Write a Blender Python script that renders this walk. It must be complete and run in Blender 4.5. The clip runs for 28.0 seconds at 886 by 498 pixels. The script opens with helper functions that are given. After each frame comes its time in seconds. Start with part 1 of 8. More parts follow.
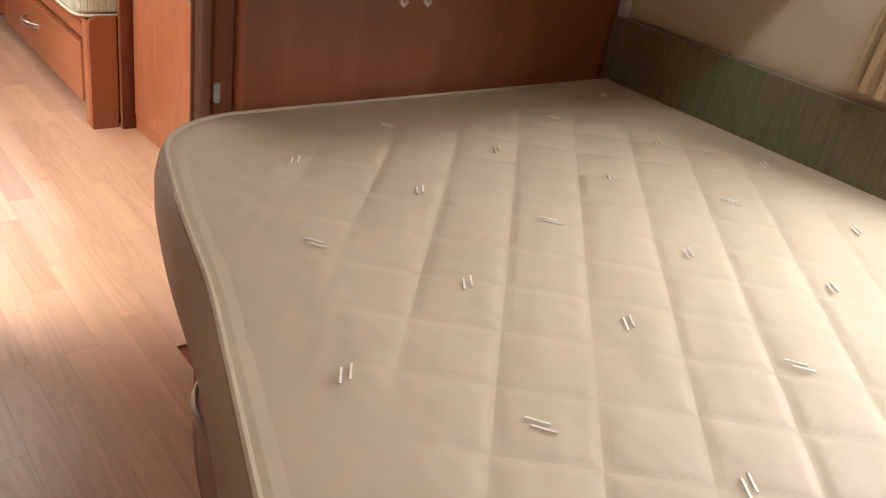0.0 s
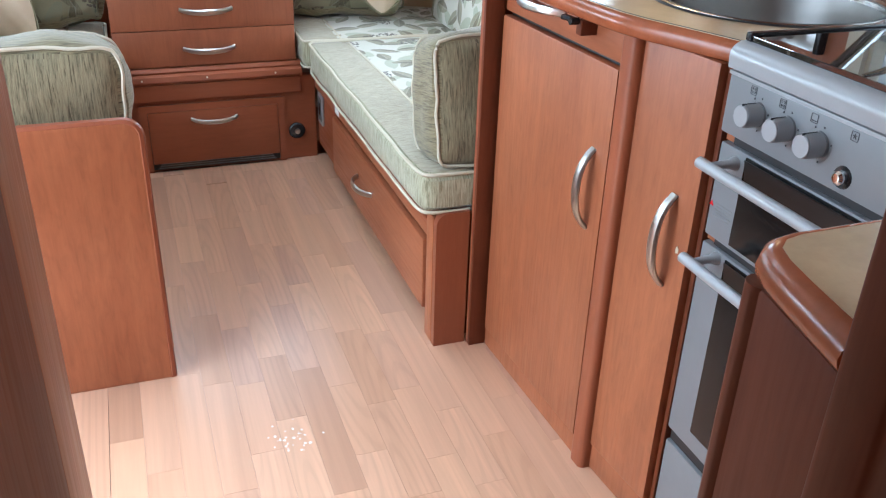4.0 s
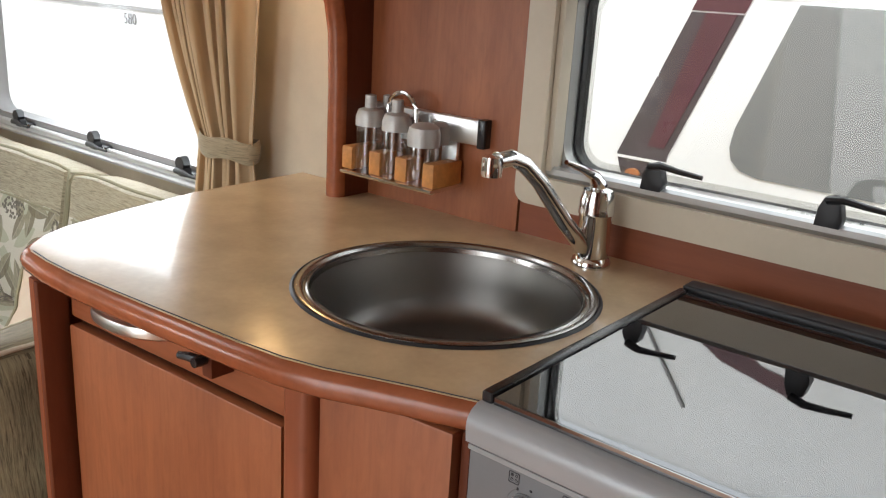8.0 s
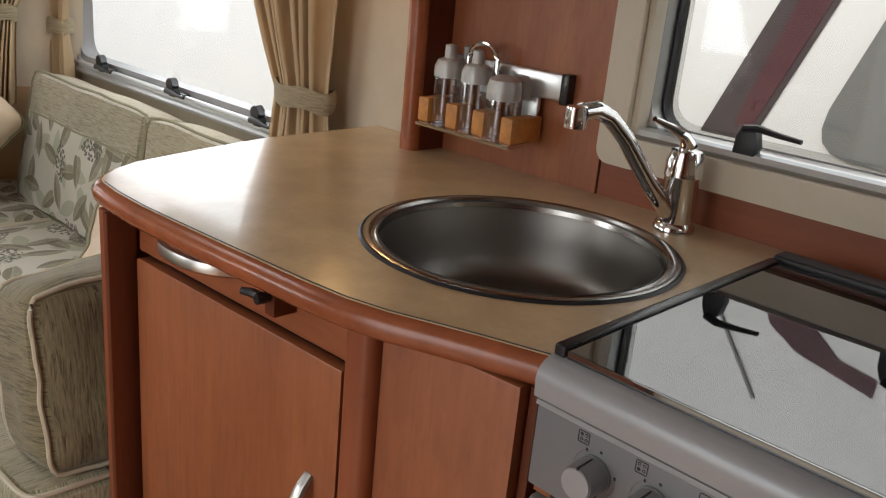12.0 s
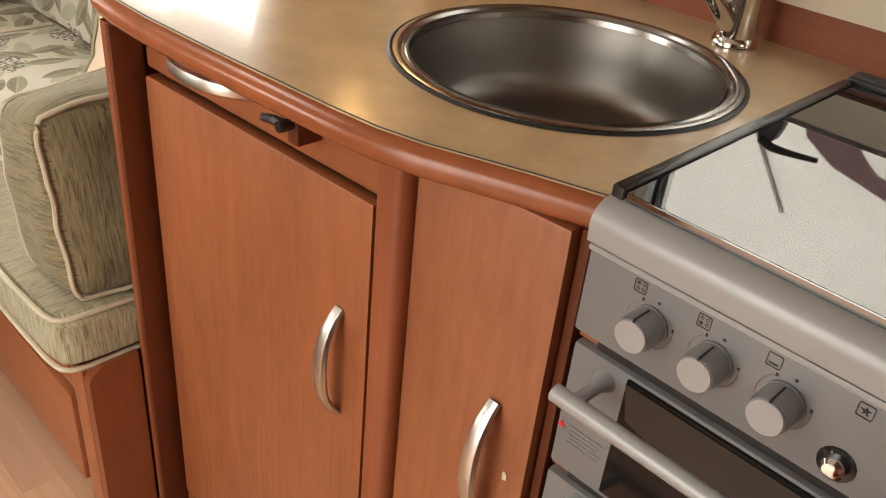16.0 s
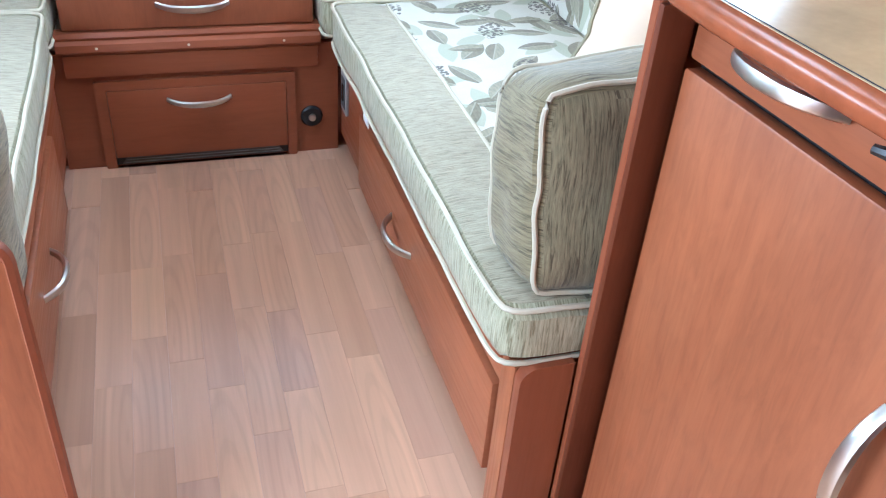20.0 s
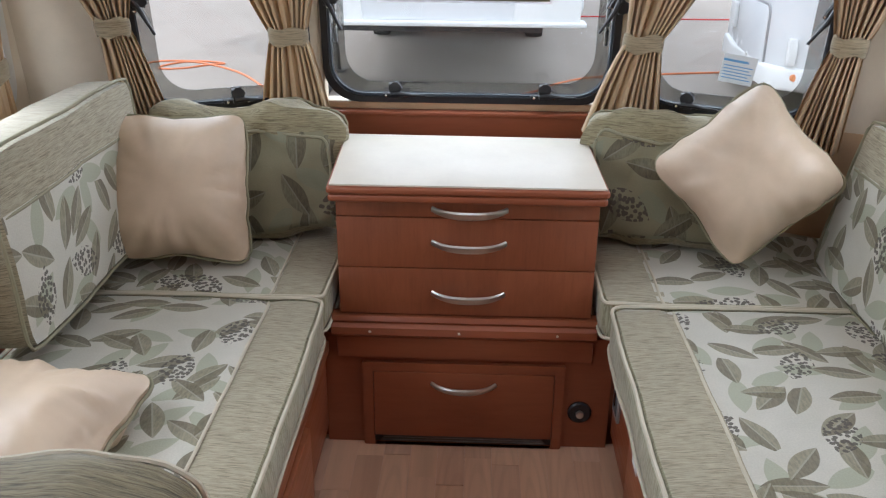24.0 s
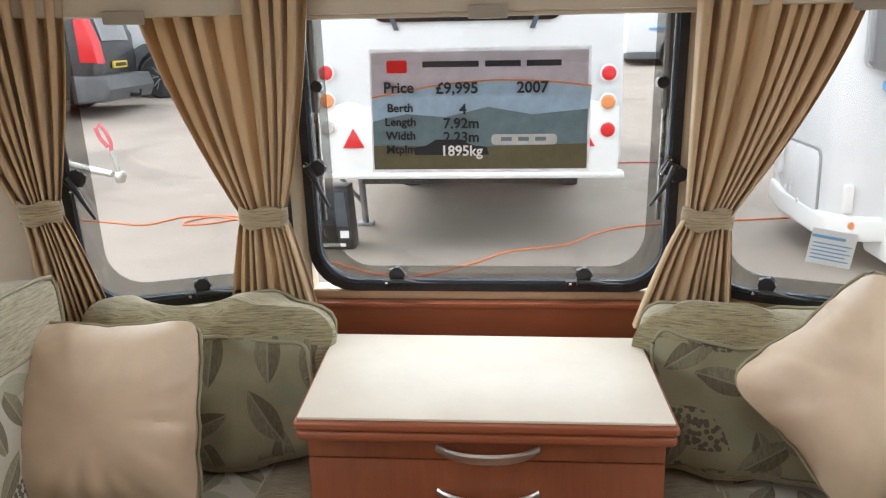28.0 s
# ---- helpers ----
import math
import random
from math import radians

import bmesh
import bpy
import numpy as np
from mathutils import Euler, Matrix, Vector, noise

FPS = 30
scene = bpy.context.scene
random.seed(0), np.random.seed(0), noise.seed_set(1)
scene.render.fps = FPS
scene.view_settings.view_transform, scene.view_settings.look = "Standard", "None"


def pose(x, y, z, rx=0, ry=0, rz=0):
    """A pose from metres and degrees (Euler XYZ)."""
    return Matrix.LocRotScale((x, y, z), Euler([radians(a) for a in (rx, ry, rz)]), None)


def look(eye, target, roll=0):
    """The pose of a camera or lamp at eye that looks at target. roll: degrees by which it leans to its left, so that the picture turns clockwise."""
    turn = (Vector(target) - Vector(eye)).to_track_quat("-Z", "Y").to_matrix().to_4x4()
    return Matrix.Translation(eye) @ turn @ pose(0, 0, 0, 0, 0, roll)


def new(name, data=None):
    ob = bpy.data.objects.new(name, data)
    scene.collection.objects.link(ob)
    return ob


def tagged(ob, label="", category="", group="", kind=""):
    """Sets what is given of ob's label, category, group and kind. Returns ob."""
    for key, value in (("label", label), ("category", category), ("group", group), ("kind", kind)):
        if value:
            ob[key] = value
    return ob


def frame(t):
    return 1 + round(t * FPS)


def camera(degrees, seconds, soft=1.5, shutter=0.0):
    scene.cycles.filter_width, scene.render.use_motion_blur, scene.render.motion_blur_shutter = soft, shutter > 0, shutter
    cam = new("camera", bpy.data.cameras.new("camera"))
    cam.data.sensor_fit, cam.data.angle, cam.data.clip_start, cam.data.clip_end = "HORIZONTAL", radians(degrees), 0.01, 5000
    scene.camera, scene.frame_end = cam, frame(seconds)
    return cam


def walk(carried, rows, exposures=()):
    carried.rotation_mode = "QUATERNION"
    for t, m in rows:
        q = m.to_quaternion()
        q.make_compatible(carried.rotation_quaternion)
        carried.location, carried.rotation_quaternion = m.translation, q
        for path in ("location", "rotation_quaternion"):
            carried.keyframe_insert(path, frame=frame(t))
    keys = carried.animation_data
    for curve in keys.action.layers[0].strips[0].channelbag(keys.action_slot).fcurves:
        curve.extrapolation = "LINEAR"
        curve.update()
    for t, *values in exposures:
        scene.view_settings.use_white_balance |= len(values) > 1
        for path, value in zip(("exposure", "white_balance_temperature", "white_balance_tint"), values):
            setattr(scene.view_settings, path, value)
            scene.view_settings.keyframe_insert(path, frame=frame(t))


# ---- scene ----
cam = camera(54.4, 28.0, soft=1.2)
PATH = [
    (0, (-0.424, -2.609, 1.068), (0.75, -1.277, 0.147), 9.3),
    (0.5, (-0.416, -2.499, 1.109), (0.793, -1.165, 0.238), 5.2),
    (1, (-0.408, -2.43, 1.102), (0.604, -0.925, 0.259), 0.8),
    (1.5, (-0.458, -2.379, 1.118), (0.2, -0.703, 0.247), 1.7),
    (2, (-0.424, -2.254, 1.113), (0.081, -0.553, 0.191), 4.0),
    (2.5, (-0.375, -2.107, 1.139), (0.048, -0.415, 0.161), 3.2),
    (3, (-0.342, -1.944, 1.153), (0.067, -0.253, 0.167), 0.5),
    (3.5, (-0.294, -1.783, 1.179), (0.222, -0.097, 0.236), 1.0),
    (5.5, (-0.126, -1.265, 1.18), (0.836, 0.256, 0.308), 1.8),
    (6, (-0.086, -1.101, 1.166), (1.047, 0.319, 0.33), 2.1),
    (6.5, (-0.045, -1.013, 1.175), (1.243, 0.294, 0.379), 3.2),
    (7, (-0.041, -1.041, 1.188), (1.304, 0.181, 0.352), 3.2),
    (7.5, (-0.064, -1.109, 1.206), (1.3, 0.11, 0.397), 3.2),
    (8, (-0.06, -1.116, 1.279), (1.433, 0.078, 0.691), 3.5),
    (8.5, (-0.03, -1.104, 1.351), (1.634, -0.025, 1.093), 2.5),
    (9, (-0.004, -1.107, 1.423), (1.77, -0.183, 1.433), 0.9),
    (9.5, (0.015, -1.105, 1.466), (1.801, -0.213, 1.583), 0.5),
    (10, (0.004, -1.108, 1.472), (1.73, -0.106, 1.602), 0.8),
    (10.5, (0.022, -1.102, 1.432), (1.63, 0.086, 1.428), 1.8),
    (11, (-0.03, -1.091, 1.369), (1.518, 0.153, 1.129), 3.2),
    (11.4, (-0.026, -1.082, 1.318), (1.45, 0.194, 0.879), 4.2),
    (11.5, (-0.03, -1.086, 1.309), (1.431, 0.19, 0.821), 4.4),
    (12, (-0.038, -1.09, 1.231), (1.343, 0.205, 0.585), 5.5),
    (12.5, (-0.047, -1.066, 1.219), (1.279, 0.197, 0.415), 7.0),
    (13, (-0.051, -1.067, 1.203), (1.216, 0.195, 0.309), 6.6),
    (13.5, (-0.033, -1.065, 1.232), (1.249, 0.199, 0.36), 5.1),
    (15.5, (0.018, -1.005, 1.262), (1.43, 0.104, 0.38), 4.6),
    (16, (0.004, -1.015, 1.223), (1.248, 0.139, 0.164), 5.9),
    (16.5, (-0.026, -1.028, 1.187), (1.084, 0.167, 0.029), 7.8),
    (17, (-0.04, -1.035, 1.19), (0.973, 0.224, 0.011), 7.4),
    (17.5, (-0.049, -1.032, 1.205), (0.93, 0.315, 0.097), 6.1),
    (18, (-0.073, -1.039, 1.183), (0.878, 0.35, 0.102), 6.4),
    (18.5, (-0.087, -1.064, 1.148), (0.768, 0.334, 0.003), 7.5),
    (19, (-0.104, -1.04, 1.156), (0.587, 0.429, -0.012), 7.0),
    (19.5, (-0.085, -0.905, 1.149), (0.504, 0.632, 0.012), 5.6),
    (20, (-0.05, -0.791, 1.149), (0.503, 0.762, 0.016), 4.7),
    (20.5, (-0.061, -0.731, 1.159), (0.399, 0.843, 0.015), 3.7),
    (21, (-0.057, -0.641, 1.182), (0.217, 0.954, 0.007), 2.4),
    (21.5, (-0.002, -0.559, 1.224), (0.095, 1.067, 0.063), 0.8),
    (22, (0.028, -0.55, 1.266), (0.036, 1.12, 0.166), -1.3),
    (22.5, (0.03, -0.546, 1.289), (0.028, 1.19, 0.296), -1.0),
    (24.5, (0.021, -0.402, 1.324), (-0.075, 1.441, 0.553), 0.5),
    (25, (0.032, -0.083, 1.253), (-0.098, 1.772, 0.516), 0.1),
    (25.5, (0.072, -0.034, 1.252), (-0.117, 1.838, 0.575), -0.6),
    (26, (0.1, -0.027, 1.26), (-0.124, 1.861, 0.637), -1.2),
    (26.5, (0.099, -0.01, 1.284), (-0.122, 1.895, 0.716), -1.3),
    (27, (0.077, 0.003, 1.286), (-0.132, 1.922, 0.764), -1.2),
    (27.5, (0.062, 0.009, 1.299), (-0.126, 1.936, 0.797), -1.1),
    (28, (0.056, 0.018, 1.304), (-0.107, 1.949, 0.81), -1.1),
]
# seconds, stops, kelvin, tint
TONE = [
    (0.0, 1.1, 6700, 10), (1.0, 0.8, 6800, 10), (2.0, 0.70, 5250, 5), (3.0, 1.0, 4750, 0), (5.5, 0.65, 5700, 7), (6.0, 0.58, 5750, 8), (7.0, 0.10, 6600, 10), (8.0, 0.1, 6300, 9), (9.0, -0.6, 6700, 11), (9.5, 0.4, 6900, 12), (10.0, 1.55, 7500, 14),
    (11.0, 0.1, 6600, 10), (12.0, -0.42, 6500, 10), (13.0, 0.2, 7700, 11), (16.0, 0.36, 7500, 11), (17.0, 0.82, 6750, 10), (18.0, 0.85, 5400, 2), (19.0, 1.0, 4500, -4), (20.0, 1.1, 4800, 3), (21.0, 1.0, 5100, 7), (22.0, 0.66, 5200, 12), (25.0, -0.3, 6000, 10), (26.0, -0.15, 6200, 10), (27.0, -0.15, 6200, 10), (28.0, -0.05, 6200, 10),
]
walk(cam, [(t, look(eye, target, roll)) for t, eye, target, roll in PATH], TONE)

# ---- light ----
world = bpy.data.worlds.new("overcast")
scene.world = world
world.use_nodes = True
wn = world.node_tree
wn.nodes.clear()
sky = wn.nodes.new("ShaderNodeTexSky")
sky.sky_type, sky.sun_disc = "NISHITA", False
sky.sun_elevation, sky.sun_rotation = radians(48), radians(285)
sky.air_density, sky.dust_density, sky.ozone_density = 1.2, 4.0, 1.0
soften = wn.nodes.new("ShaderNodeMixRGB")
soften.inputs[0].default_value = 0.75
soften.inputs[2].default_value = (21.0, 21.4, 21.8, 1)
back = wn.nodes.new("ShaderNodeBackground")
back.inputs[1].default_value = 0.15
wout = wn.nodes.new("ShaderNodeOutputWorld")
wn.links.new(sky.outputs[0], soften.inputs[1])
wn.links.new(soften.outputs[0], back.inputs[0])
wn.links.new(back.outputs[0], wout.inputs[0])

sun_data = bpy.data.lights.new("sun", "SUN")
sun_data.energy, sun_data.angle, sun_data.color = 1.4, radians(28), (1.0, 0.96, 0.90)
sun = new("sun", sun_data)
sun.matrix_world = look((-6, 1.5, 7.5), (0, -0.6, 0))


def area_lamp(name, place, target, w, h, watts):
    """Area lamp: skylight at an opening, and the added overhead fill."""
    data = bpy.data.lights.new(name, "AREA")
    data.shape, data.size, data.size_y, data.energy, data.color = "RECTANGLE", w, h, watts, (0.96, 0.98, 1.0)
    ob = new(name, data)
    ob.matrix_world = look(place, target)
    return ob


area_lamp("skylight_front", (0.0, 1.98, 1.15), (0.0, 0.0, 0.6), 1.5, 0.62, 10.5)
area_lamp("skylight_lounge", (1.20, 0.85, 1.12), (0.0, 0.6, 0.6), 0.9, 0.42, 5.5)
area_lamp("skylight_door", (-1.16, -0.45, 1.0), (0.3, -0.6, 0.0), 0.55, 1.7, 6.5)
area_lamp("skylight_left", (-1.17, 0.85, 1.12), (0.0, 0.6, 0.5), 0.9, 0.42, 9.0)
area_lamp("skylight_bed", (1.18, -2.45, 1.15), (0.0, -2.4, 0.4), 0.7, 0.42, 9.5)
# Fill from above the lounge, let in by the added hatch.
area_lamp("lounge_roof_fill", (0.0, 0.75, 1.99), (0.0, 0.75, 0.0), 0.5, 0.5, 3.4)
# Overhead fill added above the bed; the ceiling has no opening here.
area_lamp("bed_ceiling_fill", (0.42, -2.35, 1.825), (0.42, -2.35, 0.0), 0.4, 0.4, 3.2)

# ---- materials ----
def mat(name):
    m = bpy.data.materials.new(name)
    m.use_nodes = True
    return m, m.node_tree, m.node_tree.nodes["Principled BSDF"]


def node(nt, kind, **values):
    n = nt.nodes.new(kind)
    for key, value in values.items():
        if key == "op":
            n.operation = value
        else:
            n.inputs[key].default_value = value
    return n


def ramp(nt, src, stops, mode="LINEAR"):
    n = nt.nodes.new("ShaderNodeValToRGB")
    n.color_ramp.interpolation = mode
    els = n.color_ramp.elements
    while len(els) < len(stops):
        els.new(0.5)
    for el, (p, c) in zip(els, stops):
        el.position = p
        el.color = (*c, 1) if len(c) == 3 else c
    nt.links.new(src, n.inputs[0])
    return n.outputs[0]


def grey(v):
    return (v, v, v)


def coords(nt, which="UV", scale=(1, 1, 1), rot=0.0, shift_by_object=False):
    tc = nt.nodes.new("ShaderNodeTexCoord")
    mp = nt.nodes.new("ShaderNodeMapping")
    mp.inputs["Scale"].default_value = scale
    mp.inputs["Rotation"].default_value = (0, 0, rot)
    nt.links.new(tc.outputs[which], mp.inputs["Vector"])
    if shift_by_object:
        oi = nt.nodes.new("ShaderNodeObjectInfo")
        mul = node(nt, "ShaderNodeMath", op="MULTIPLY")
        mul.inputs[1].default_value = 17.0
        nt.links.new(oi.outputs["Random"], mul.inputs[0])
        add = nt.nodes.new("ShaderNodeVectorMath")
        nt.links.new(mp.outputs[0], add.inputs[0])
        nt.links.new(mul.outputs[0], add.inputs[1])
        return add.outputs[0]
    return mp.outputs[0]


def noise_tex(nt, vec, scale, detail=3.0, rough=0.55, distort=0.0):
    n = node(nt, "ShaderNodeTexNoise", Scale=scale, Detail=detail, Roughness=rough, Distortion=distort)
    nt.links.new(vec, n.inputs["Vector"])
    return n.outputs["Fac"]


def mix(nt, fac, a, b, blend="MIX"):
    n = nt.nodes.new("ShaderNodeMixRGB")
    n.blend_type = blend
    for i, v in enumerate((fac, a, b)):
        if isinstance(v, (int, float)):
            n.inputs[i].default_value = v
        elif isinstance(v, tuple):
            n.inputs[i].default_value = (*v, 1)
        else:
            nt.links.new(v, n.inputs[i])
    return n.outputs[0]


def math_node(nt, op, a, b=0.0, clamp=False):
    n = nt.nodes.new("ShaderNodeMath")
    n.operation, n.use_clamp = op, clamp
    for i, v in enumerate((a, b)):
        if isinstance(v, (int, float)):
            n.inputs[i].default_value = v
        else:
            nt.links.new(v, n.inputs[i])
    return n.outputs[0]


def bump(nt, p, height, strength=0.2, dist=0.002):
    b = node(nt, "ShaderNodeBump", Strength=strength, Distance=dist)
    nt.links.new(height, b.inputs["Height"])
    nt.links.new(b.outputs[0], p.inputs["Normal"])


def wood(name, light, dark, along=1, rough=0.32, contrast=1.0, gloss=0.5, soft=False):
    """Cherry foil: long grain along UV axis `along`, faint figure, pores."""
    m, nt, p = mat(name)
    sc = (1.1, 9, 1) if along == 0 else (9, 1.1, 1)
    msc = (14, 60, 1) if along == 0 else (60, 14, 1)
    if soft:
        sc, msc, contrast = (4, 1.1, 1), (16, 4.5, 1), 0.75
    v = coords(nt, "UV", sc, shift_by_object=True)
    big = noise_tex(nt, v, 1.0, 6, 0.66, 0.9)
    fsc = (5, 170, 1) if along == 0 else (170, 5, 1)
    fine = noise_tex(nt, coords(nt, "UV", fsc, shift_by_object=True), 1.0, 2, 0.6)
    cloud = noise_tex(nt, coords(nt, "UV", (3, 3, 1), shift_by_object=True), 1.0, 2)
    base = ramp(nt, big, [(0.16, dark), (0.52, tuple((a + b) / 2 for a, b in zip(light, dark))), (0.80, light)])
    pores = ramp(nt, fine, [(0.36, grey(1 - (0.012 if soft else 0.045) * contrast)), (0.52, grey(1.0))])
    mottle = noise_tex(nt, coords(nt, "UV", msc, shift_by_object=True), 1.0, 4, 0.65, 0.8)
    knots = noise_tex(nt, coords(nt, "UV", (22, 22, 1), shift_by_object=True), 1.0, 1, 0.4)
    col = mix(nt, 1.0, base, pores, "MULTIPLY")
    col = mix(nt, 0.45, col, ramp(nt, cloud, [(0.3, grey(0.75)), (0.7, grey(1.15))]), "MULTIPLY")
    col = mix(nt, 0.42 * contrast, col, ramp(nt, mottle, [(0.30, grey(0.74)), (0.55, grey(1.0)), (0.75, grey(1.12))]), "MULTIPLY")
    col = mix(nt, 0.45, col, ramp(nt, knots, [(0.130, grey(0.5)), (0.19, grey(1.0))]), "MULTIPLY")
    nt.links.new(col, p.inputs["Base Color"])
    nt.links.new(ramp(nt, fine, [(0.3, grey(rough + (0.03 if soft else 0.12))), (0.7, grey(rough))]), p.inputs["Roughness"])
    p.inputs["Specular IOR Level"].default_value = gloss
    bump(nt, p, fine, 0.02, 0.0006)
    return m


CHERRY = wood("cherry_foil", (0.43, 0.152, 0.062), (0.265, 0.080, 0.031), contrast=1.4)
CHERRY_H = wood("cherry_foil_level_grain", (0.40, 0.140, 0.060), (0.275, 0.083, 0.033), along=0)
CHEST = wood("cherry_chest_front", (0.33, 0.105, 0.044), (0.215, 0.060, 0.025))
EDGE = wood("cherry_solid_edge", (0.33, 0.098, 0.040), (0.225, 0.060, 0.024), rough=0.36, contrast=0.6)
EDGE_H = wood("cherry_solid_edge_level", (0.33, 0.098, 0.040), (0.225, 0.060, 0.024), along=0, rough=0.36, contrast=0.6)
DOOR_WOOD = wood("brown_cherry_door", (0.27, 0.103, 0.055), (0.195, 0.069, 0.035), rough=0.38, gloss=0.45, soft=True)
DARK = wood("cherry_dark_post", (0.17, 0.046, 0.018), (0.11, 0.028, 0.011), rough=0.45, gloss=0.22)


def plain(name, colour, rough=0.5, metal=0.0, vary=0.12, scale=9.0, bump_at=0.0, bump_scale=120.0, coat=0.0):
    m, nt, p = mat(name)
    v = coords(nt, "Object")
    a = noise_tex(nt, v, scale, 4, 0.6)
    b = noise_tex(nt, v, bump_scale, 2, 0.6)
    lo = tuple(c * (1 - vary) for c in colour)
    hi = tuple(min(1, c * (1 + vary * 0.6)) for c in colour)
    col = ramp(nt, a, [(0.32, lo), (0.68, hi)])
    col = mix(nt, 0.3 * min(1, vary * 4), col, ramp(nt, b, [(0.3, grey(0.8)), (0.7, grey(1.1))]), "MULTIPLY")
    nt.links.new(col, p.inputs["Base Color"])
    nt.links.new(ramp(nt, a, [(0.3, grey(min(1, rough * 1.15))), (0.7, grey(rough * 0.9))]), p.inputs["Roughness"])
    p.inputs["Metallic"].default_value = metal
    p.inputs["Coat Weight"].default_value = coat
    if bump_at:
        bump(nt, p, b, bump_at, 0.002)
    return m


WALL = plain("cream_wall_vinyl", (0.62, 0.53, 0.40), 0.6, vary=0.06, bump_at=0.08, bump_scale=260)
CEIL = plain("white_ceiling_board", (0.74, 0.70, 0.62), 0.6, vary=0.04, bump_at=0.06, bump_scale=200)
CREAM_PLASTIC = plain("cream_plastic", (0.66, 0.58, 0.45), 0.4, vary=0.05)
BEIGE = plain("tan_satin_cloth", (0.61, 0.475, 0.335), 0.42, vary=0.08, bump_at=0.15, bump_scale=900)
MATTRESS = plain("beige_mattress_cloth", (0.55, 0.46, 0.34), 0.6, vary=0.07, scale=5, bump_at=0.12, bump_scale=800)
PIPING = plain("pale_piping_cord", (0.60, 0.55, 0.42), 0.7, vary=0.1, bump_at=0.3, bump_scale=600)
PIPE_GREEN = plain("sage_piping_cord", (0.30, 0.28, 0.18), 0.7, vary=0.1, bump_at=0.3, bump_scale=600)


def quilt_mat():
    """Mattress cloth with stitched seams pressed into it; UV in metres."""
    m, nt, p = mat("quilted_mattress_cloth")
    uv = coords(nt, "UV")
    sep = nt.nodes.new("ShaderNodeSeparateXYZ")
    nt.links.new(uv, sep.inputs[0])
    x, y = sep.outputs[0], sep.outputs[1]

    def blend(a, b, c):
        s = math_node(nt, "ADD", math_node(nt, "MULTIPLY", x, a), math_node(nt, "MULTIPLY", y, b))
        return math_node(nt, "ADD", s, c)

    lines = []
    for a, b, c in ((0.728, -0.685, -1.330), (-0.644, -0.765, -1.193)):
        f = math_node(nt, "FRACT", blend(a / 0.0992, b / 0.0992, c / 0.0992 + 40.5))
        d = math_node(nt, "ABSOLUTE", math_node(nt, "SUBTRACT", f, 0.5))
        lines.append(ramp(nt, d, [(0.0, grey(0.1)), (0.035, grey(0.4)), (0.11, grey(0.85)), (0.25, grey(1.0))]))
    seam = math_node(nt, "MINIMUM", lines[0], lines[1])
    keep = math_node(nt, "MULTIPLY", math_node(nt, "MULTIPLY", blend(0.9617, -0.275, -0.5435), 9.0, True), math_node(nt, "MULTIPLY", blend(0.0, -1.0, -1.54), 9.0, True))
    broken = ramp(nt, noise_tex(nt, uv, 9, 2), [(0.36, grey(0.45)), (0.60, grey(1.0))])
    keep = math_node(nt, "MULTIPLY", keep, broken)
    height = math_node(nt, "ADD", math_node(nt, "MULTIPLY", math_node(nt, "SUBTRACT", seam, 1.0), keep), 1.0)
    pull = noise_tex(nt, coords(nt, "UV", (20, 6, 1), rot=radians(-36)), 1.0, 1, 0.4, 0.3)
    height = math_node(nt, "ADD", height, math_node(nt, "MULTIPLY", pull, 0.7))
    weave = noise_tex(nt, uv, 700, 2)
    height = math_node(nt, "ADD", height, math_node(nt, "MULTIPLY", weave, 0.03))
    cloud = noise_tex(nt, uv, 5, 4, 0.6)
    nt.links.new(ramp(nt, cloud, [(0.32, (0.52, 0.432, 0.318)), (0.68, (0.57, 0.478, 0.355))]), p.inputs["Base Color"])
    p.inputs["Roughness"].default_value = 0.6
    bump(nt, p, height, 0.30, 0.0045)
    return m


QUILT = quilt_mat()
THREAD = plain("white_stitch_thread", (0.85, 0.85, 0.82), 0.5, vary=0.02)
TABLE_TOP = plain("cream_laminate", (0.70, 0.64, 0.53), 0.48, vary=0.05, scale=6)
SHELF_TOP = plain("cream_shelf_laminate", (0.66, 0.58, 0.45), 0.24, vary=0.012, scale=3)
WORKTOP = plain("sandy_mottled_laminate", (0.60, 0.455, 0.275), 0.22, vary=0.14, scale=11, coat=0.3)
CHROME = plain("polished_chrome", (0.78, 0.78, 0.78), 0.07, 1.0, vary=0.02)
SATIN = plain("satin_nickel", (0.62, 0.61, 0.58), 0.30, 1.0, vary=0.05)
SILVER = plain("silver_grey_paint", (0.215, 0.22, 0.23), 0.38, 0.15, vary=0.05, bump_scale=400)
ALU_DULL = plain("dull_aluminium_frame", (0.46, 0.46, 0.45), 0.36, 0.85, vary=0.05)
ALU = plain("brushed_aluminium", (0.66, 0.66, 0.65), 0.28, 1.0, vary=0.05)
BLACK = plain("black_rubber", (0.018, 0.018, 0.02), 0.45, vary=0.2)
BLACK_GLOSS = plain("black_plastic", (0.02, 0.02, 0.022), 0.22, vary=0.15)
GREY_SEAL = plain("grey_window_seal", (0.33, 0.33, 0.33), 0.5, vary=0.08)
GREYBLUE = plain("grey_blue_seal", (0.055, 0.068, 0.085), 0.40, vary=0.1)
KNOB = plain("grey_plastic_knob", (0.33, 0.335, 0.34), 0.32, 0.6, vary=0.05)
CORK = plain("amber_beech_block", (0.62, 0.27, 0.07), 0.45, vary=0.2, scale=30)
WHITE = plain("white_gloss_panel", (0.72, 0.73, 0.735), 0.25, vary=0.03, scale=2)
WHITE_PLASTIC = plain("white_plastic", (0.8, 0.8, 0.78), 0.4, vary=0.03)
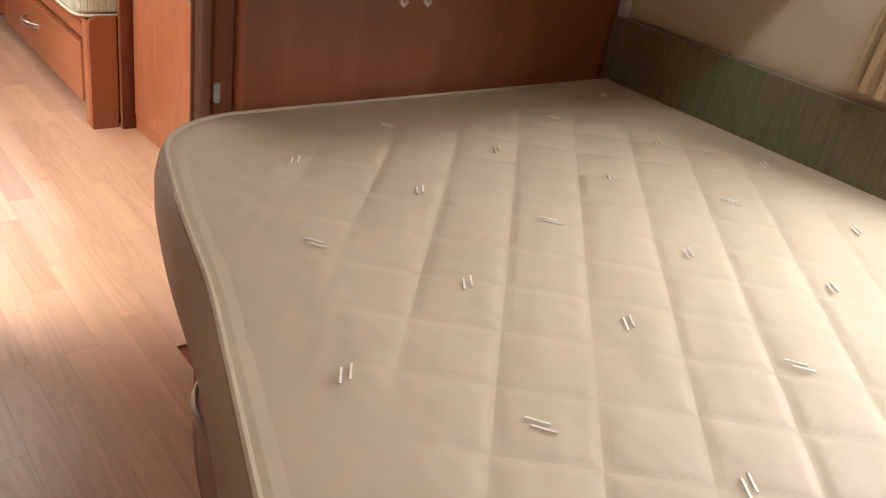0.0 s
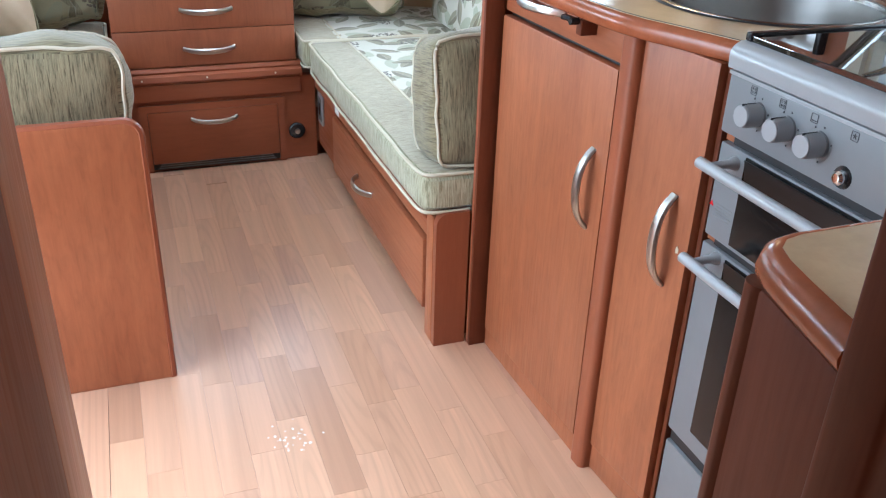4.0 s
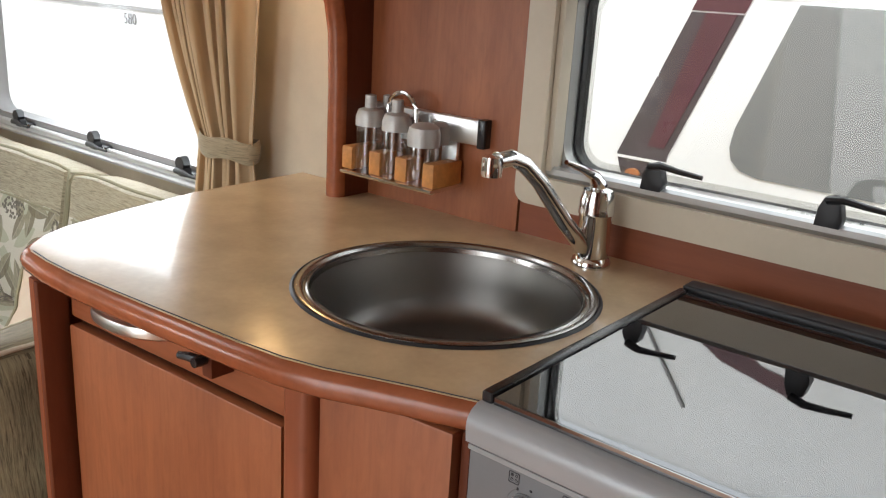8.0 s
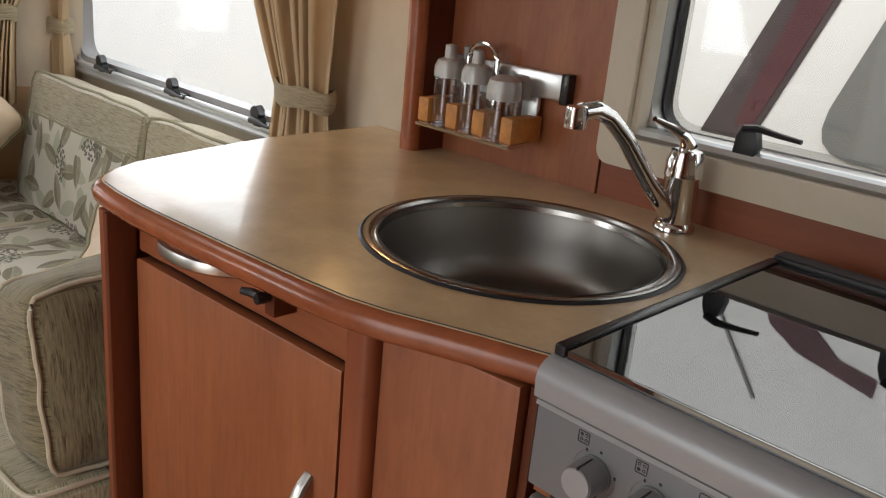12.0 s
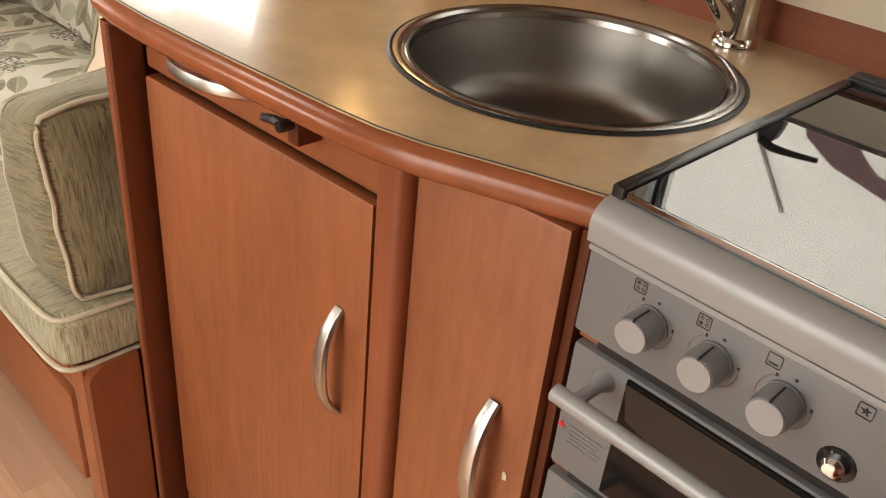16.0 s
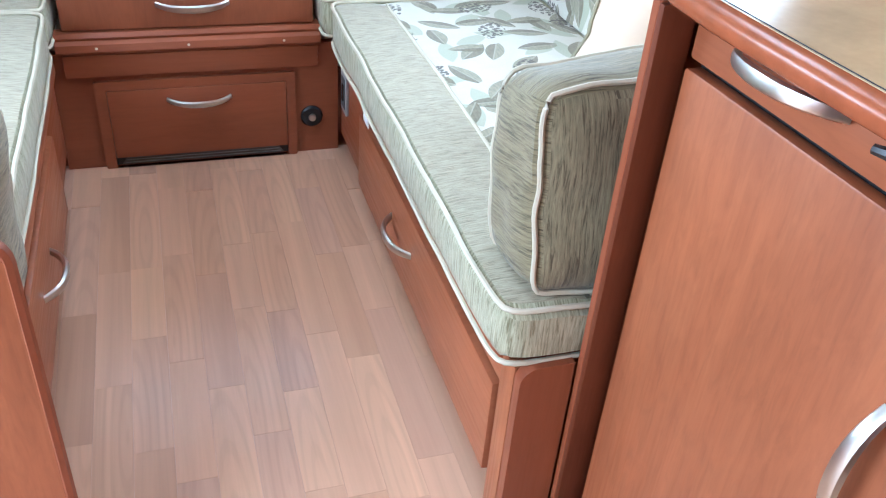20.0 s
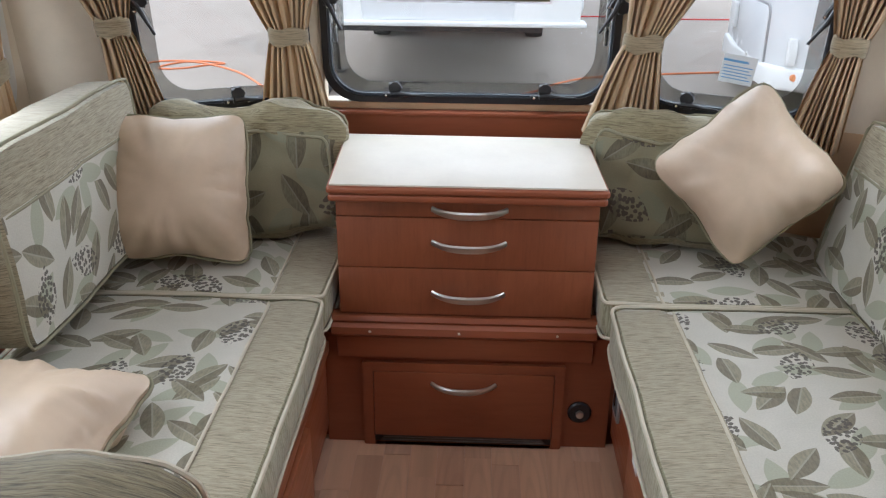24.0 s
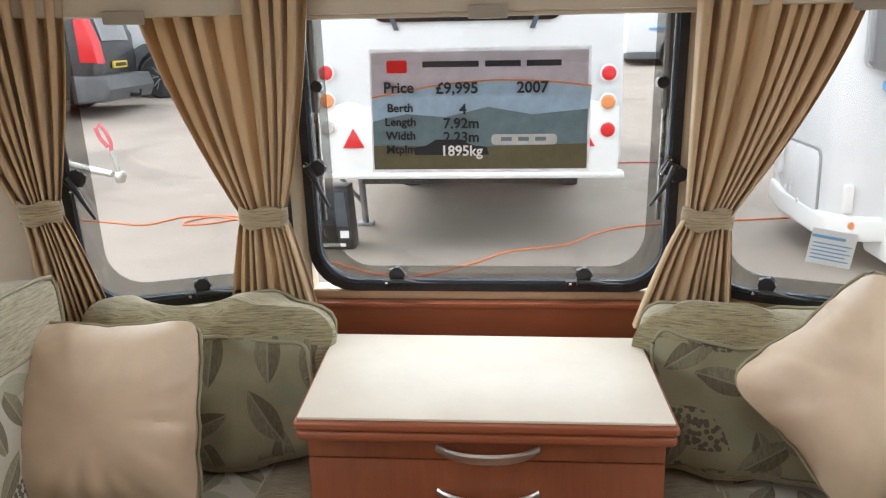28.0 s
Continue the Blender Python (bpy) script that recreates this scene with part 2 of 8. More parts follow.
RED = plain("red_lens", (0.65, 0.02, 0.025), 0.18, vary=0.1)
AMBER = plain("amber_lens", (0.75, 0.28, 0.10), 0.2, vary=0.1)
CLEAR_LENS = plain("grey_lens", (0.55, 0.52, 0.48), 0.2, vary=0.1)
CABLE = plain("orange_cable", (0.75, 0.22, 0.08), 0.5, vary=0.1)
VAN = plain("black_van_paint", (0.03, 0.032, 0.035), 0.2, vary=0.15, scale=2)
TYRE = plain("tyre_rubber", (0.03, 0.03, 0.03), 0.75, vary=0.2)
PLATE_YELLOW = plain("yellow_plate", (0.75, 0.55, 0.05), 0.4, vary=0.05)
BLUE_STICKER = plain("blue_sticker", (0.15, 0.42, 0.75), 0.4, vary=0.1)
GREY_GRAPHIC = plain("grey_decal", (0.075, 0.06, 0.065), 0.3, vary=0.1)
MAROON_GRAPHIC = plain("maroon_decal", (0.10, 0.035, 0.045), 0.3, vary=0.1)
FOAM_GREY = plain("grey_brush_seal", (0.12, 0.12, 0.115), 0.8, vary=0.2)


def print_mat(name, colour):
    """Printed paper that lets daylight through."""
    m, nt, p = mat(name)
    v = coords(nt, "Object")
    col = ramp(nt, noise_tex(nt, v, 35, 4, 0.65), [(0.3, tuple(c * 0.86 for c in colour)), (0.7, tuple(min(1, c * 1.1) for c in colour))])
    nt.links.new(col, p.inputs["Base Color"])
    p.inputs["Roughness"].default_value = 0.45
    thin = nt.nodes.new("ShaderNodeBsdfTranslucent")
    nt.links.new(col, thin.inputs["Color"])
    mx = nt.nodes.new("ShaderNodeMixShader")
    mx.inputs[0].default_value = 0.24
    nt.links.new(p.outputs[0], mx.inputs[1])
    nt.links.new(thin.outputs[0], mx.inputs[2])
    nt.links.new(mx.outputs[0], nt.nodes["Material Output"].inputs["Surface"])
    return m


INK = plain("printed_ink", (0.02, 0.02, 0.025), 0.5, vary=0.05)
INK_GREY = plain("printed_grey", (0.22, 0.22, 0.22), 0.5, vary=0.05)
PAPER = print_mat("sign_paper_lilac", (0.66, 0.61, 0.68))
PAPER_EDGE = print_mat("sign_paper_white", (0.86, 0.86, 0.88))
STEEL_DARK = plain("galvanised_steel", (0.32, 0.33, 0.34), 0.45, 0.8, vary=0.2)
NOSING = plain("cherry_nosing", (0.34, 0.100, 0.040), 0.22, vary=0.2, scale=16)
TAN_BOARD = plain("tan_wall_board", (0.50, 0.33, 0.19), 0.5, vary=0.08)
TAUPE = plain("taupe_plastic", (0.27, 0.235, 0.18), 0.45, vary=0.06)
HOUSING = plain("beige_blind_housing", (0.46, 0.40, 0.30), 0.5, vary=0.05)
MAT_PIPING = plain("beige_mattress_piping", (0.49, 0.41, 0.30), 0.65, vary=0.08, bump_at=0.2, bump_scale=600)
STRIP_GREY = plain("grey_end_strip", (0.5, 0.5, 0.5), 0.4, vary=0.04)


def brushed(name, colour, rough):
    m, nt, p = mat(name)
    f = noise_tex(nt, coords(nt, "Object", (4, 4, 220)), 1.0, 3, 0.6)
    nt.links.new(ramp(nt, f, [(0.3, tuple(c * 0.85 for c in colour)), (0.7, colour)]), p.inputs["Base Color"])
    nt.links.new(ramp(nt, f, [(0.3, grey(rough * 1.3)), (0.7, grey(rough * 0.85))]), p.inputs["Roughness"])
    p.inputs["Metallic"].default_value = 1.0
    bump(nt, p, f, 0.05, 0.001)
    return m


RIM_STEEL = plain("polished_sink_rim", (0.33, 0.315, 0.295), 0.22, 1.0, vary=0.05)
STEEL = plain("satin_sink_steel", (0.26, 0.25, 0.235), 0.40, 1.0, vary=0.06, scale=5)
RAIL_SILVER = plain("silver_rail_paint", (0.37, 0.38, 0.39), 0.31, 0.12, vary=0.04)
FROST = plain("frosted_cap", (0.50, 0.49, 0.47), 0.42, 0.4, vary=0.05)


def chenille(name, light, dark, along=0, size=1.0):
    """Sage ribbed chenille with broken streaks."""
    m, nt, p = mat(name)
    sc = (20 * size, 300 * size, 1) if along == 0 else (300 * size, 20 * size, 1)
    v = coords(nt, "UV", sc, shift_by_object=True)
    a = noise_tex(nt, v, 1.0, 4, 0.7, 0.6)
    sc2 = (40, 420, 1) if along == 0 else (420, 40, 1)
    b = noise_tex(nt, coords(nt, "UV", sc2), 1.0, 2, 0.6)
    c = noise_tex(nt, coords(nt, "UV", (2.5, 2.5, 1), shift_by_object=True), 1.0, 3)
    col = ramp(nt, a, [(0.36, dark), (0.47, tuple(0.62 * x + 0.38 * y for x, y in zip(light, dark))), (0.60, light)])
    col = mix(nt, 0.6, col, ramp(nt, b, [(0.3, grey(0.72)), (0.7, grey(1.15))]), "MULTIPLY")
    col = mix(nt, 0.4, col, ramp(nt, c, [(0.3, grey(0.85)), (0.7, grey(1.1))]), "MULTIPLY")
    nt.links.new(col, p.inputs["Base Color"])
    p.inputs["Roughness"].default_value = 0.85
    p.inputs["Sheen Weight"].default_value = 0.25
    bump(nt, p, a, 0.4 / size, 0.003)
    return m


SAGE = chenille("sage_chenille_across", (0.43, 0.385, 0.265), (0.205, 0.172, 0.105), size=1.35)
SAGE_V = chenille("sage_chenille_upright", (0.475, 0.465, 0.315), (0.195, 0.18, 0.095), along=1)
SAGE_COARSE = chenille("coarse_sage_chenille", (0.265, 0.226, 0.124), (0.078, 0.060, 0.027), size=1.0)
SAGE_COARSE_V = chenille("coarse_sage_chenille_upright", (0.265, 0.23, 0.13), (0.080, 0.062, 0.029), along=1, size=1.0)
# Sage cloth again, darkened: the front cushions' shade is in the colour.
SAGE_SHADED = chenille("shaded_sage_chenille", (0.325, 0.285, 0.165), (0.135, 0.108, 0.055), size=1.2)
TIE = chenille("tan_tieback_chenille", (0.36, 0.29, 0.18), (0.19, 0.145, 0.08))
SAGE_DARK = chenille("deep_sage_chenille", (0.20, 0.185, 0.11), (0.135, 0.125, 0.07), along=1, size=0.5)


def leafy(name, ground=(0.57, 0.55, 0.465), scale=1.0, cloud=((0.52, 0.505, 0.42), (0.65, 0.62, 0.54)), deep=0.92):
    """Pale cloth printed with leaves and sprigs of berries; UV in metres."""
    m, nt, p = mat(name)
    uv = coords(nt, "UV", (1, 1, 1), shift_by_object=True)

    def leaves(count, length, width, seed, soft):
        mp = nt.nodes.new("ShaderNodeMapping")
        mp.inputs["Location"].default_value = (seed * 1.37, seed * 2.11, 0)
        nt.links.new(uv, mp.inputs["Vector"])
        vo = node(nt, "ShaderNodeTexVoronoi", Scale=count, Randomness=0.75)
        vo.voronoi_dimensions = "2D"
        nt.links.new(mp.outputs[0], vo.inputs["Vector"])
        off = nt.nodes.new("ShaderNodeVectorMath")
        off.operation = "SUBTRACT"
        nt.links.new(mp.outputs[0], off.inputs[0])
        sc = nt.nodes.new("ShaderNodeVectorMath")
        sc.operation = "SCALE"
        sc.inputs["Scale"].default_value = 1.0
        nt.links.new(vo.outputs["Position"], sc.inputs[0])
        nt.links.new(sc.outputs[0], off.inputs[1])
        sep0 = nt.nodes.new("ShaderNodeSeparateColor")
        nt.links.new(vo.outputs["Color"], sep0.inputs[0])
        ang = math_node(nt, "MULTIPLY", sep0.outputs[0], 6.283)
        rot = nt.nodes.new("ShaderNodeVectorRotate")
        rot.rotation_type = "Z_AXIS"
        nt.links.new(off.outputs[0], rot.inputs["Vector"])
        nt.links.new(ang, rot.inputs["Angle"])
        sep = nt.nodes.new("ShaderNodeSeparateXYZ")
        nt.links.new(rot.outputs[0], sep.inputs[0])
        u = math_node(nt, "DIVIDE", sep.outputs[0], length)
        uu = math_node(nt, "MULTIPLY", u, u)
        lim = math_node(nt, "MULTIPLY", math_node(nt, "SUBTRACT", 1.0, uu), width)
        v = math_node(nt, "ABSOLUTE", sep.outputs[1])
        inside = math_node(nt, "SUBTRACT", lim, v)
        mask = math_node(nt, "MULTIPLY", inside, soft, True)
        vein = math_node(nt, "LESS_THAN", v, width * 0.07)
        half = math_node(nt, "GREATER_THAN", sep.outputs[1], 0.0)
        return mask, vein, half, sep0.outputs[1], sep0.outputs[2]

    col = mix(nt, 0.5, ground, ramp(nt, noise_tex(nt, uv, 9, 3), [(0.3, cloud[0]), (0.7, cloud[1])]))
    pale, vein, half, r1, r2 = leaves(10.0 / scale, 0.058 * scale, 0.021 * scale, 1.0, 900)
    keep = math_node(nt, "GREATER_THAN", r1, 0.15)
    col = mix(nt, math_node(nt, "MULTIPLY", math_node(nt, "MULTIPLY", pale, keep), 0.75), col, tuple(c * deep for c in (0.38, 0.40, 0.27)))
    for seed, count, limit in ((4.0, 7.0, 0.35), (2.0, 10.5, 0.15)):
        dark, vein, half, r1, r2 = leaves(count / scale, 0.056 * scale, 0.0215 * scale, seed, 900)
        keep = math_node(nt, "GREATER_THAN", r1, limit)
        streak = noise_tex(nt, coords(nt, "UV", (240, 60, 1)), 1.0, 2, 0.6)
        tone = mix(nt, half, tuple(c * deep for c in (0.17, 0.145, 0.085)), tuple(c * deep for c in (0.27, 0.245, 0.155)))
        tone = mix(nt, 0.5, tone, ramp(nt, streak, [(0.35, grey(0.6)), (0.6, grey(1.4))]), "MULTIPLY")
        tone = mix(nt, vein, tone, tuple(c * deep for c in (0.36, 0.34, 0.25)))
        if seed == 4.0:
            col = mix(nt, math_node(nt, "MULTIPLY", math_node(nt, "MULTIPLY", dark, keep), 0.9), col, tone)
    col = mix(nt, math_node(nt, "MULTIPLY", math_node(nt, "MULTIPLY", dark, keep), 0.9), col, tone)
    sprig, vein, half, r1, r2 = leaves(5.2 / scale, 0.062 * scale, 0.034 * scale, 3.0, 60)
    keep = math_node(nt, "GREATER_THAN", r1, 0.30)
    dots = node(nt, "ShaderNodeTexVoronoi", Scale=95.0 / scale, Randomness=0.9)
    dots.voronoi_dimensions = "2D"
    nt.links.new(uv, dots.inputs["Vector"])
    dot = math_node(nt, "LESS_THAN", dots.outputs["Distance"], 0.42)
    dot = math_node(nt, "MULTIPLY", dot, math_node(nt, "GREATER_THAN", sprig, 0.15))
    col = mix(nt, math_node(nt, "MULTIPLY", math_node(nt, "MULTIPLY", dot, keep), 0.9), col, (0.085, 0.07, 0.055))
    weave = noise_tex(nt, coords(nt, "UV", (300, 300, 1)), 1.0, 2)
    col = mix(nt, 0.4, col, ramp(nt, weave, [(0.3, grey(0.82)), (0.7, grey(1.1))]), "MULTIPLY")
    nt.links.new(col, p.inputs["Base Color"])
    p.inputs["Roughness"].default_value = 0.8
    p.inputs["Sheen Weight"].default_value = 0.15
    bump(nt, p, weave, 0.2, 0.002)
    return m


LEAFY = leafy("leaf_print_cloth")
# Darker copy of the leaf print, with the shade by the window painted in.
LEAFY_SHADED = leafy("leaf_print_shaded", (0.25, 0.235, 0.145), 1.15, ((0.22, 0.205, 0.125), (0.30, 0.285, 0.18)), 0.62)


def laminate():
    m, nt, p = mat("beech_laminate_strip")
    oi = nt.nodes.new("ShaderNodeObjectInfo")
    v = coords(nt, "UV", (22, 0.8, 1), shift_by_object=True)
    grain = noise_tex(nt, v, 1.0, 5, 0.62, 0.6)
    fine = noise_tex(nt, coords(nt, "UV", (260, 8, 1), shift_by_object=True), 1.0, 2)
    ring = nt.nodes.new("ShaderNodeTexWave")
    ring.wave_type, ring.rings_direction = "RINGS", "Z"
    ring.inputs["Scale"].default_value, ring.inputs["Distortion"].default_value = 2.6, 1.3
    ring.inputs["Detail Scale"].default_value = 0.6
    spread = math_node(nt, "FRACT", math_node(nt, "MULTIPLY", oi.outputs["Random"], 7.3))
    aim = nt.nodes.new("ShaderNodeCombineXYZ")
    nt.links.new(math_node(nt, "MULTIPLY", math_node(nt, "SUBTRACT", oi.outputs["Random"], 0.5), 0.7), aim.inputs[0])
    nt.links.new(math_node(nt, "MULTIPLY", math_node(nt, "SUBTRACT", spread, 0.5), 0.8), aim.inputs[1])
    place = nt.nodes.new("ShaderNodeVectorMath")
    nt.links.new(coords(nt, "UV", (9, 1.0, 1)), place.inputs[0])
    nt.links.new(aim.outputs[0], place.inputs[1])
    nt.links.new(place.outputs[0], ring.inputs["Vector"])
    figured = math_node(nt, "MULTIPLY", math_node(nt, "GREATER_THAN", math_node(nt, "FRACT", math_node(nt, "MULTIPLY", oi.outputs["Random"], 13.7)), 0.45), 0.34)
    tone = ramp(nt, oi.outputs["Random"], [(0.0, (0.535, 0.310, 0.194)), (0.18, (0.660, 0.395, 0.249)), (0.36, (0.592, 0.357, 0.242)),
                                           (0.55, (0.708, 0.437, 0.275)), (0.72, (0.625, 0.370, 0.235)), (0.86, (0.676, 0.413, 0.267)), (1.0, (0.556, 0.330, 0.220))])
    col = mix(nt, 0.8, tone, ramp(nt, grain, [(0.3, grey(0.80)), (0.7, grey(1.08))]), "MULTIPLY")
    col = mix(nt, figured, col, ramp(nt, ring.outputs["Fac"], [(0.10, grey(0.84)), (0.35, grey(1.0)), (0.9, grey(1.05))]), "MULTIPLY")
    col = mix(nt, 0.4, col, ramp(nt, fine, [(0.3, grey(0.96)), (0.6, grey(1.01))]), "MULTIPLY")
    nt.links.new(col, p.inputs["Base Color"])
    scuff = noise_tex(nt, coords(nt, "Object", (3, 3, 3)), 2.0, 4)
    nt.links.new(ramp(nt, scuff, [(0.3, grey(0.30)), (0.7, grey(0.275))]), p.inputs["Roughness"])
    bump(nt, p, fine, 0.05, 0.001)
    return m


LAMINATE = laminate()


def ground_mat():
    m, nt, p = mat("dusty_tarmac")
    v = coords(nt, "Object")
    a = noise_tex(nt, v, 0.7, 4, 0.6)
    b = noise_tex(nt, v, 60, 3, 0.7)
    stain = noise_tex(nt, v, 0.35, 2, 0.5, 0.8)
    col = ramp(nt, a, [(0.3, (0.29, 0.245, 0.205)), (0.7, (0.375, 0.322, 0.272))])
    col = mix(nt, 0.7, col, ramp(nt, b, [(0.3, grey(0.7)), (0.7, grey(1.15))]), "MULTIPLY")
    col = mix(nt, ramp(nt, stain, [(0.60, grey(0.0)), (0.63, grey(0.45))]), col, (0.185, 0.165, 0.145))
    nt.links.new(col, p.inputs["Base Color"])
    p.inputs["Roughness"].default_value = 0.85
    bump(nt, p, b, 0.3, 0.01)
    return m


GROUND = ground_mat()


def pane_mat(name, tint, gloss):
    m = bpy.data.materials.new(name)
    m.use_nodes = True
    nt = m.node_tree
    nt.nodes.clear()
    tr = node(nt, "ShaderNodeBsdfTransparent", Color=(*tint, 1))
    gl = node(nt, "ShaderNodeBsdfGlossy", Color=(1, 1, 1, 1), Roughness=0.03)
    mx = nt.nodes.new("ShaderNodeMixShader")
    mx.inputs[0].default_value = gloss
    out = nt.nodes.new("ShaderNodeOutputMaterial")
    nt.links.new(tr.outputs[0], mx.inputs[1])
    nt.links.new(gl.outputs[0], mx.inputs[2])
    nt.links.new(mx.outputs[0], out.inputs[0])
    return m


WHEEL_SILVER = plain("silver_wheel_paint", (0.62, 0.63, 0.64), 0.3, 0.2, vary=0.05)
BORDER = pane_mat("frosted_pane_border", (0.60, 0.60, 0.59), 0.06)
BORDER_PALE = pane_mat("dotted_pane_border", (0.84, 0.84, 0.83), 0.04)
PANE = pane_mat("acrylic_pane", (0.95, 0.96, 0.96), 0.03)
JAR_GLASS = pane_mat("jar_glass", (0.86, 0.87, 0.87), 0.12)
SMOKED = pane_mat("smoked_visor", (0.45, 0.50, 0.53), 0.15)
OVEN_GLASS = plain("dark_oven_glass", (0.008, 0.008, 0.008), 0.16, vary=0.1)
OVEN_GLASS.node_tree.nodes["Principled BSDF"].inputs["IOR"].default_value = 1.32
OVEN_BAND = plain("black_oven_band", (0.006, 0.006, 0.006), 0.35, vary=0.1)
HOB_GLASS = plain("black_glass_lid", (0.010, 0.010, 0.011), 0.02, vary=0.05)
HOB_GLASS.node_tree.nodes["Principled BSDF"].inputs["IOR"].default_value = 2.4

m_, nt_, p_ = mat("lamp_glow")
p_.inputs["Emission Color"].default_value = (1.0, 0.58, 0.20, 1)
p_.inputs["Emission Strength"].default_value = 45.0
p_.inputs["Base Color"].default_value = (1.0, 0.8, 0.5, 1)
GLOW = m_


def curtain_mat():
    """Tan furnishing cloth that lets some daylight through."""
    m, nt, p = mat("tan_curtain_cloth")
    v = coords(nt, "Object")
    weave = noise_tex(nt, v, 700, 2)
    slub = noise_tex(nt, coords(nt, "Object", (30, 30, 3)), 1.0, 3)
    col = ramp(nt, slub, [(0.3, (0.50, 0.36, 0.205)), (0.7, (0.61, 0.45, 0.27))])
    nt.links.new(col, p.inputs["Base Color"])
    p.inputs["Roughness"].default_value = 0.75
    p.inputs["Sheen Weight"].default_value = 0.2
    bump(nt, p, weave, 0.15, 0.001)
    thin = nt.nodes.new("ShaderNodeBsdfTranslucent")
    thin.inputs["Color"].default_value = (0.62, 0.45, 0.26, 1)
    mx = nt.nodes.new("ShaderNodeMixShader")
    mx.inputs[0].default_value = 0.24
    nt.links.new(p.outputs[0], mx.inputs[1])
    nt.links.new(thin.outputs[0], mx.inputs[2])
    nt.links.new(mx.outputs[0], nt.nodes["Material Output"].inputs["Surface"])
    return m


CURTAIN = curtain_mat()
SIDE_WHITE = plain("white_caravan_side", (0.88, 0.89, 0.89), 0.3, vary=0.02, scale=2)
FAR_GLASS = plain("grey_window_glass", (0.17, 0.18, 0.185), 0.10, vary=0.05, scale=1.2, coat=1.0)
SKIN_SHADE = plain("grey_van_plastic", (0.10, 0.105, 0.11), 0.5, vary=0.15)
PINK = plain("faded_red_lever", (0.70, 0.17, 0.20), 0.4, vary=0.15)
PAPER_WHITE = plain("white_paper", (0.85, 0.86, 0.88), 0.6, vary=0.02)

# ---- building tools ----
def thing(name, at, label, category, group="", kind=""):
    ob = new(name)
    ob.empty_display_size = 0.05
    ob.location = at
    return tagged(ob, label, category, group, kind)


def uv_metres(bm):
    """Box-mapped UV in metres, unless the mesh has one."""
    if bm.loops.layers.uv.active:
        return
    layer = bm.loops.layers.uv.new("UVMap")
    bm.normal_update()
    for f in bm.faces:
        n = f.normal
        ax = max(range(3), key=lambda i: abs(n[i]) + (0.01 if i == 2 else 0))
        for lo in f.loops:
            c = lo.vert.co
            lo[layer].uv = (c.x, c.y) if ax == 2 else ((c.y, c.z) if ax == 0 else (c.x, c.z))


def world_of(ob):
    m = Matrix.Translation(ob.location)
    while ob.parent:
        ob = ob.parent
        m = Matrix.Translation(ob.location) @ m
    return m


def part(name, bm, material, parent=None, label="", smooth=True, kind="", shadow=True):
    """Links a bmesh, given in world places, as one mesh object under parent."""
    uv_metres(bm)
    bmesh.ops.recalc_face_normals(bm, faces=bm.faces[:])
    lo = Vector([min(v.co[i] for v in bm.verts) for i in range(3)])
    hi = Vector([max(v.co[i] for v in bm.verts) for i in range(3)])
    mid = (lo + hi) / 2
    bmesh.ops.translate(bm, verts=bm.verts[:], vec=-mid)
    me = bpy.data.meshes.new(name)
    if smooth:
        for f in bm.faces:
            f.smooth = True
        for e in bm.edges:
            if len(e.link_faces) == 2 and e.calc_face_angle(0) > 0.6:
                e.smooth = False
    bm.to_mesh(me)
    bm.free()
    for m in (material if isinstance(material, (list, tuple)) else [material]):
        me.materials.append(m)
    ob = new(name, me)
    if parent:
        ob.parent = parent
        ob.location = mid - world_of(parent).translation
    else:
        ob.location = mid
    if label:
        ob["label"] = label
    if kind:
        ob["kind"] = kind
    if not shadow:
        ob.visible_shadow = False
    return ob


def setting(name, bm, material, label, category, smooth=True, shadow=True):
    return tagged(part(name, bm, material, None, "", smooth, "", shadow), label, category, kind="structure")


def box(x0, x1, y0, y1, z0, z1, bevel=0.0, seg=2, bm=None):
    bm = bm or bmesh.new()
    r = bmesh.ops.create_cube(bm, size=1.0)
    vs = r["verts"]
    for v in vs:
        v.co = Vector(((x0 + x1) / 2 + v.co.x * (x1 - x0), (y0 + y1) / 2 + v.co.y * (y1 - y0), (z0 + z1) / 2 + v.co.z * (z1 - z0)))
    if bevel:
        es = {e for v in vs for e in v.link_edges}
        bmesh.ops.bevel(bm, geom=list(es), offset=bevel, segments=seg, affect="EDGES", profile=0.6)
    return bm


def prism(points, a, b, axis="z", bevel=0.0, seg=2, bm=None):
    """A polygon of (p, q) drawn out from a to b along axis; p, q are the other two axes in order."""
    bm = bm or bmesh.new()

    def at(p, q, h):
        return (p, q, h) if axis == "z" else ((p, h, q) if axis == "y" else (h, p, q))

    low = [bm.verts.new(at(p, q, a)) for p, q in points]
    top = [bm.verts.new(at(p, q, b)) for p, q in points]
    n = len(points)
    caps = [bm.faces.new(low[::-1]), bm.faces.new(top)]
    for i in range(n):
        bm.faces.new((low[i], low[(i + 1) % n], top[(i + 1) % n], top[i]))
    if bevel:
        es = {e for f in caps for e in f.edges}
        bmesh.ops.bevel(bm, geom=list(es), offset=bevel, segments=seg, affect="EDGES", profile=0.5)
    return bm


def arc(cx, cy, r, a0, a1, n=6):
    return [(cx + r * math.cos(radians(a0 + (a1 - a0) * i / n)), cy + r * math.sin(radians(a0 + (a1 - a0) * i / n))) for i in range(n + 1)]


def round_rect(x0, x1, y0, y1, r, n=5):
    return (arc(x1 - r, y0 + r, r, -90, 0, n) + arc(x1 - r, y1 - r, r, 0, 90, n)
            + arc(x0 + r, y1 - r, r, 90, 180, n) + arc(x0 + r, y0 + r, r, 180, 270, n))


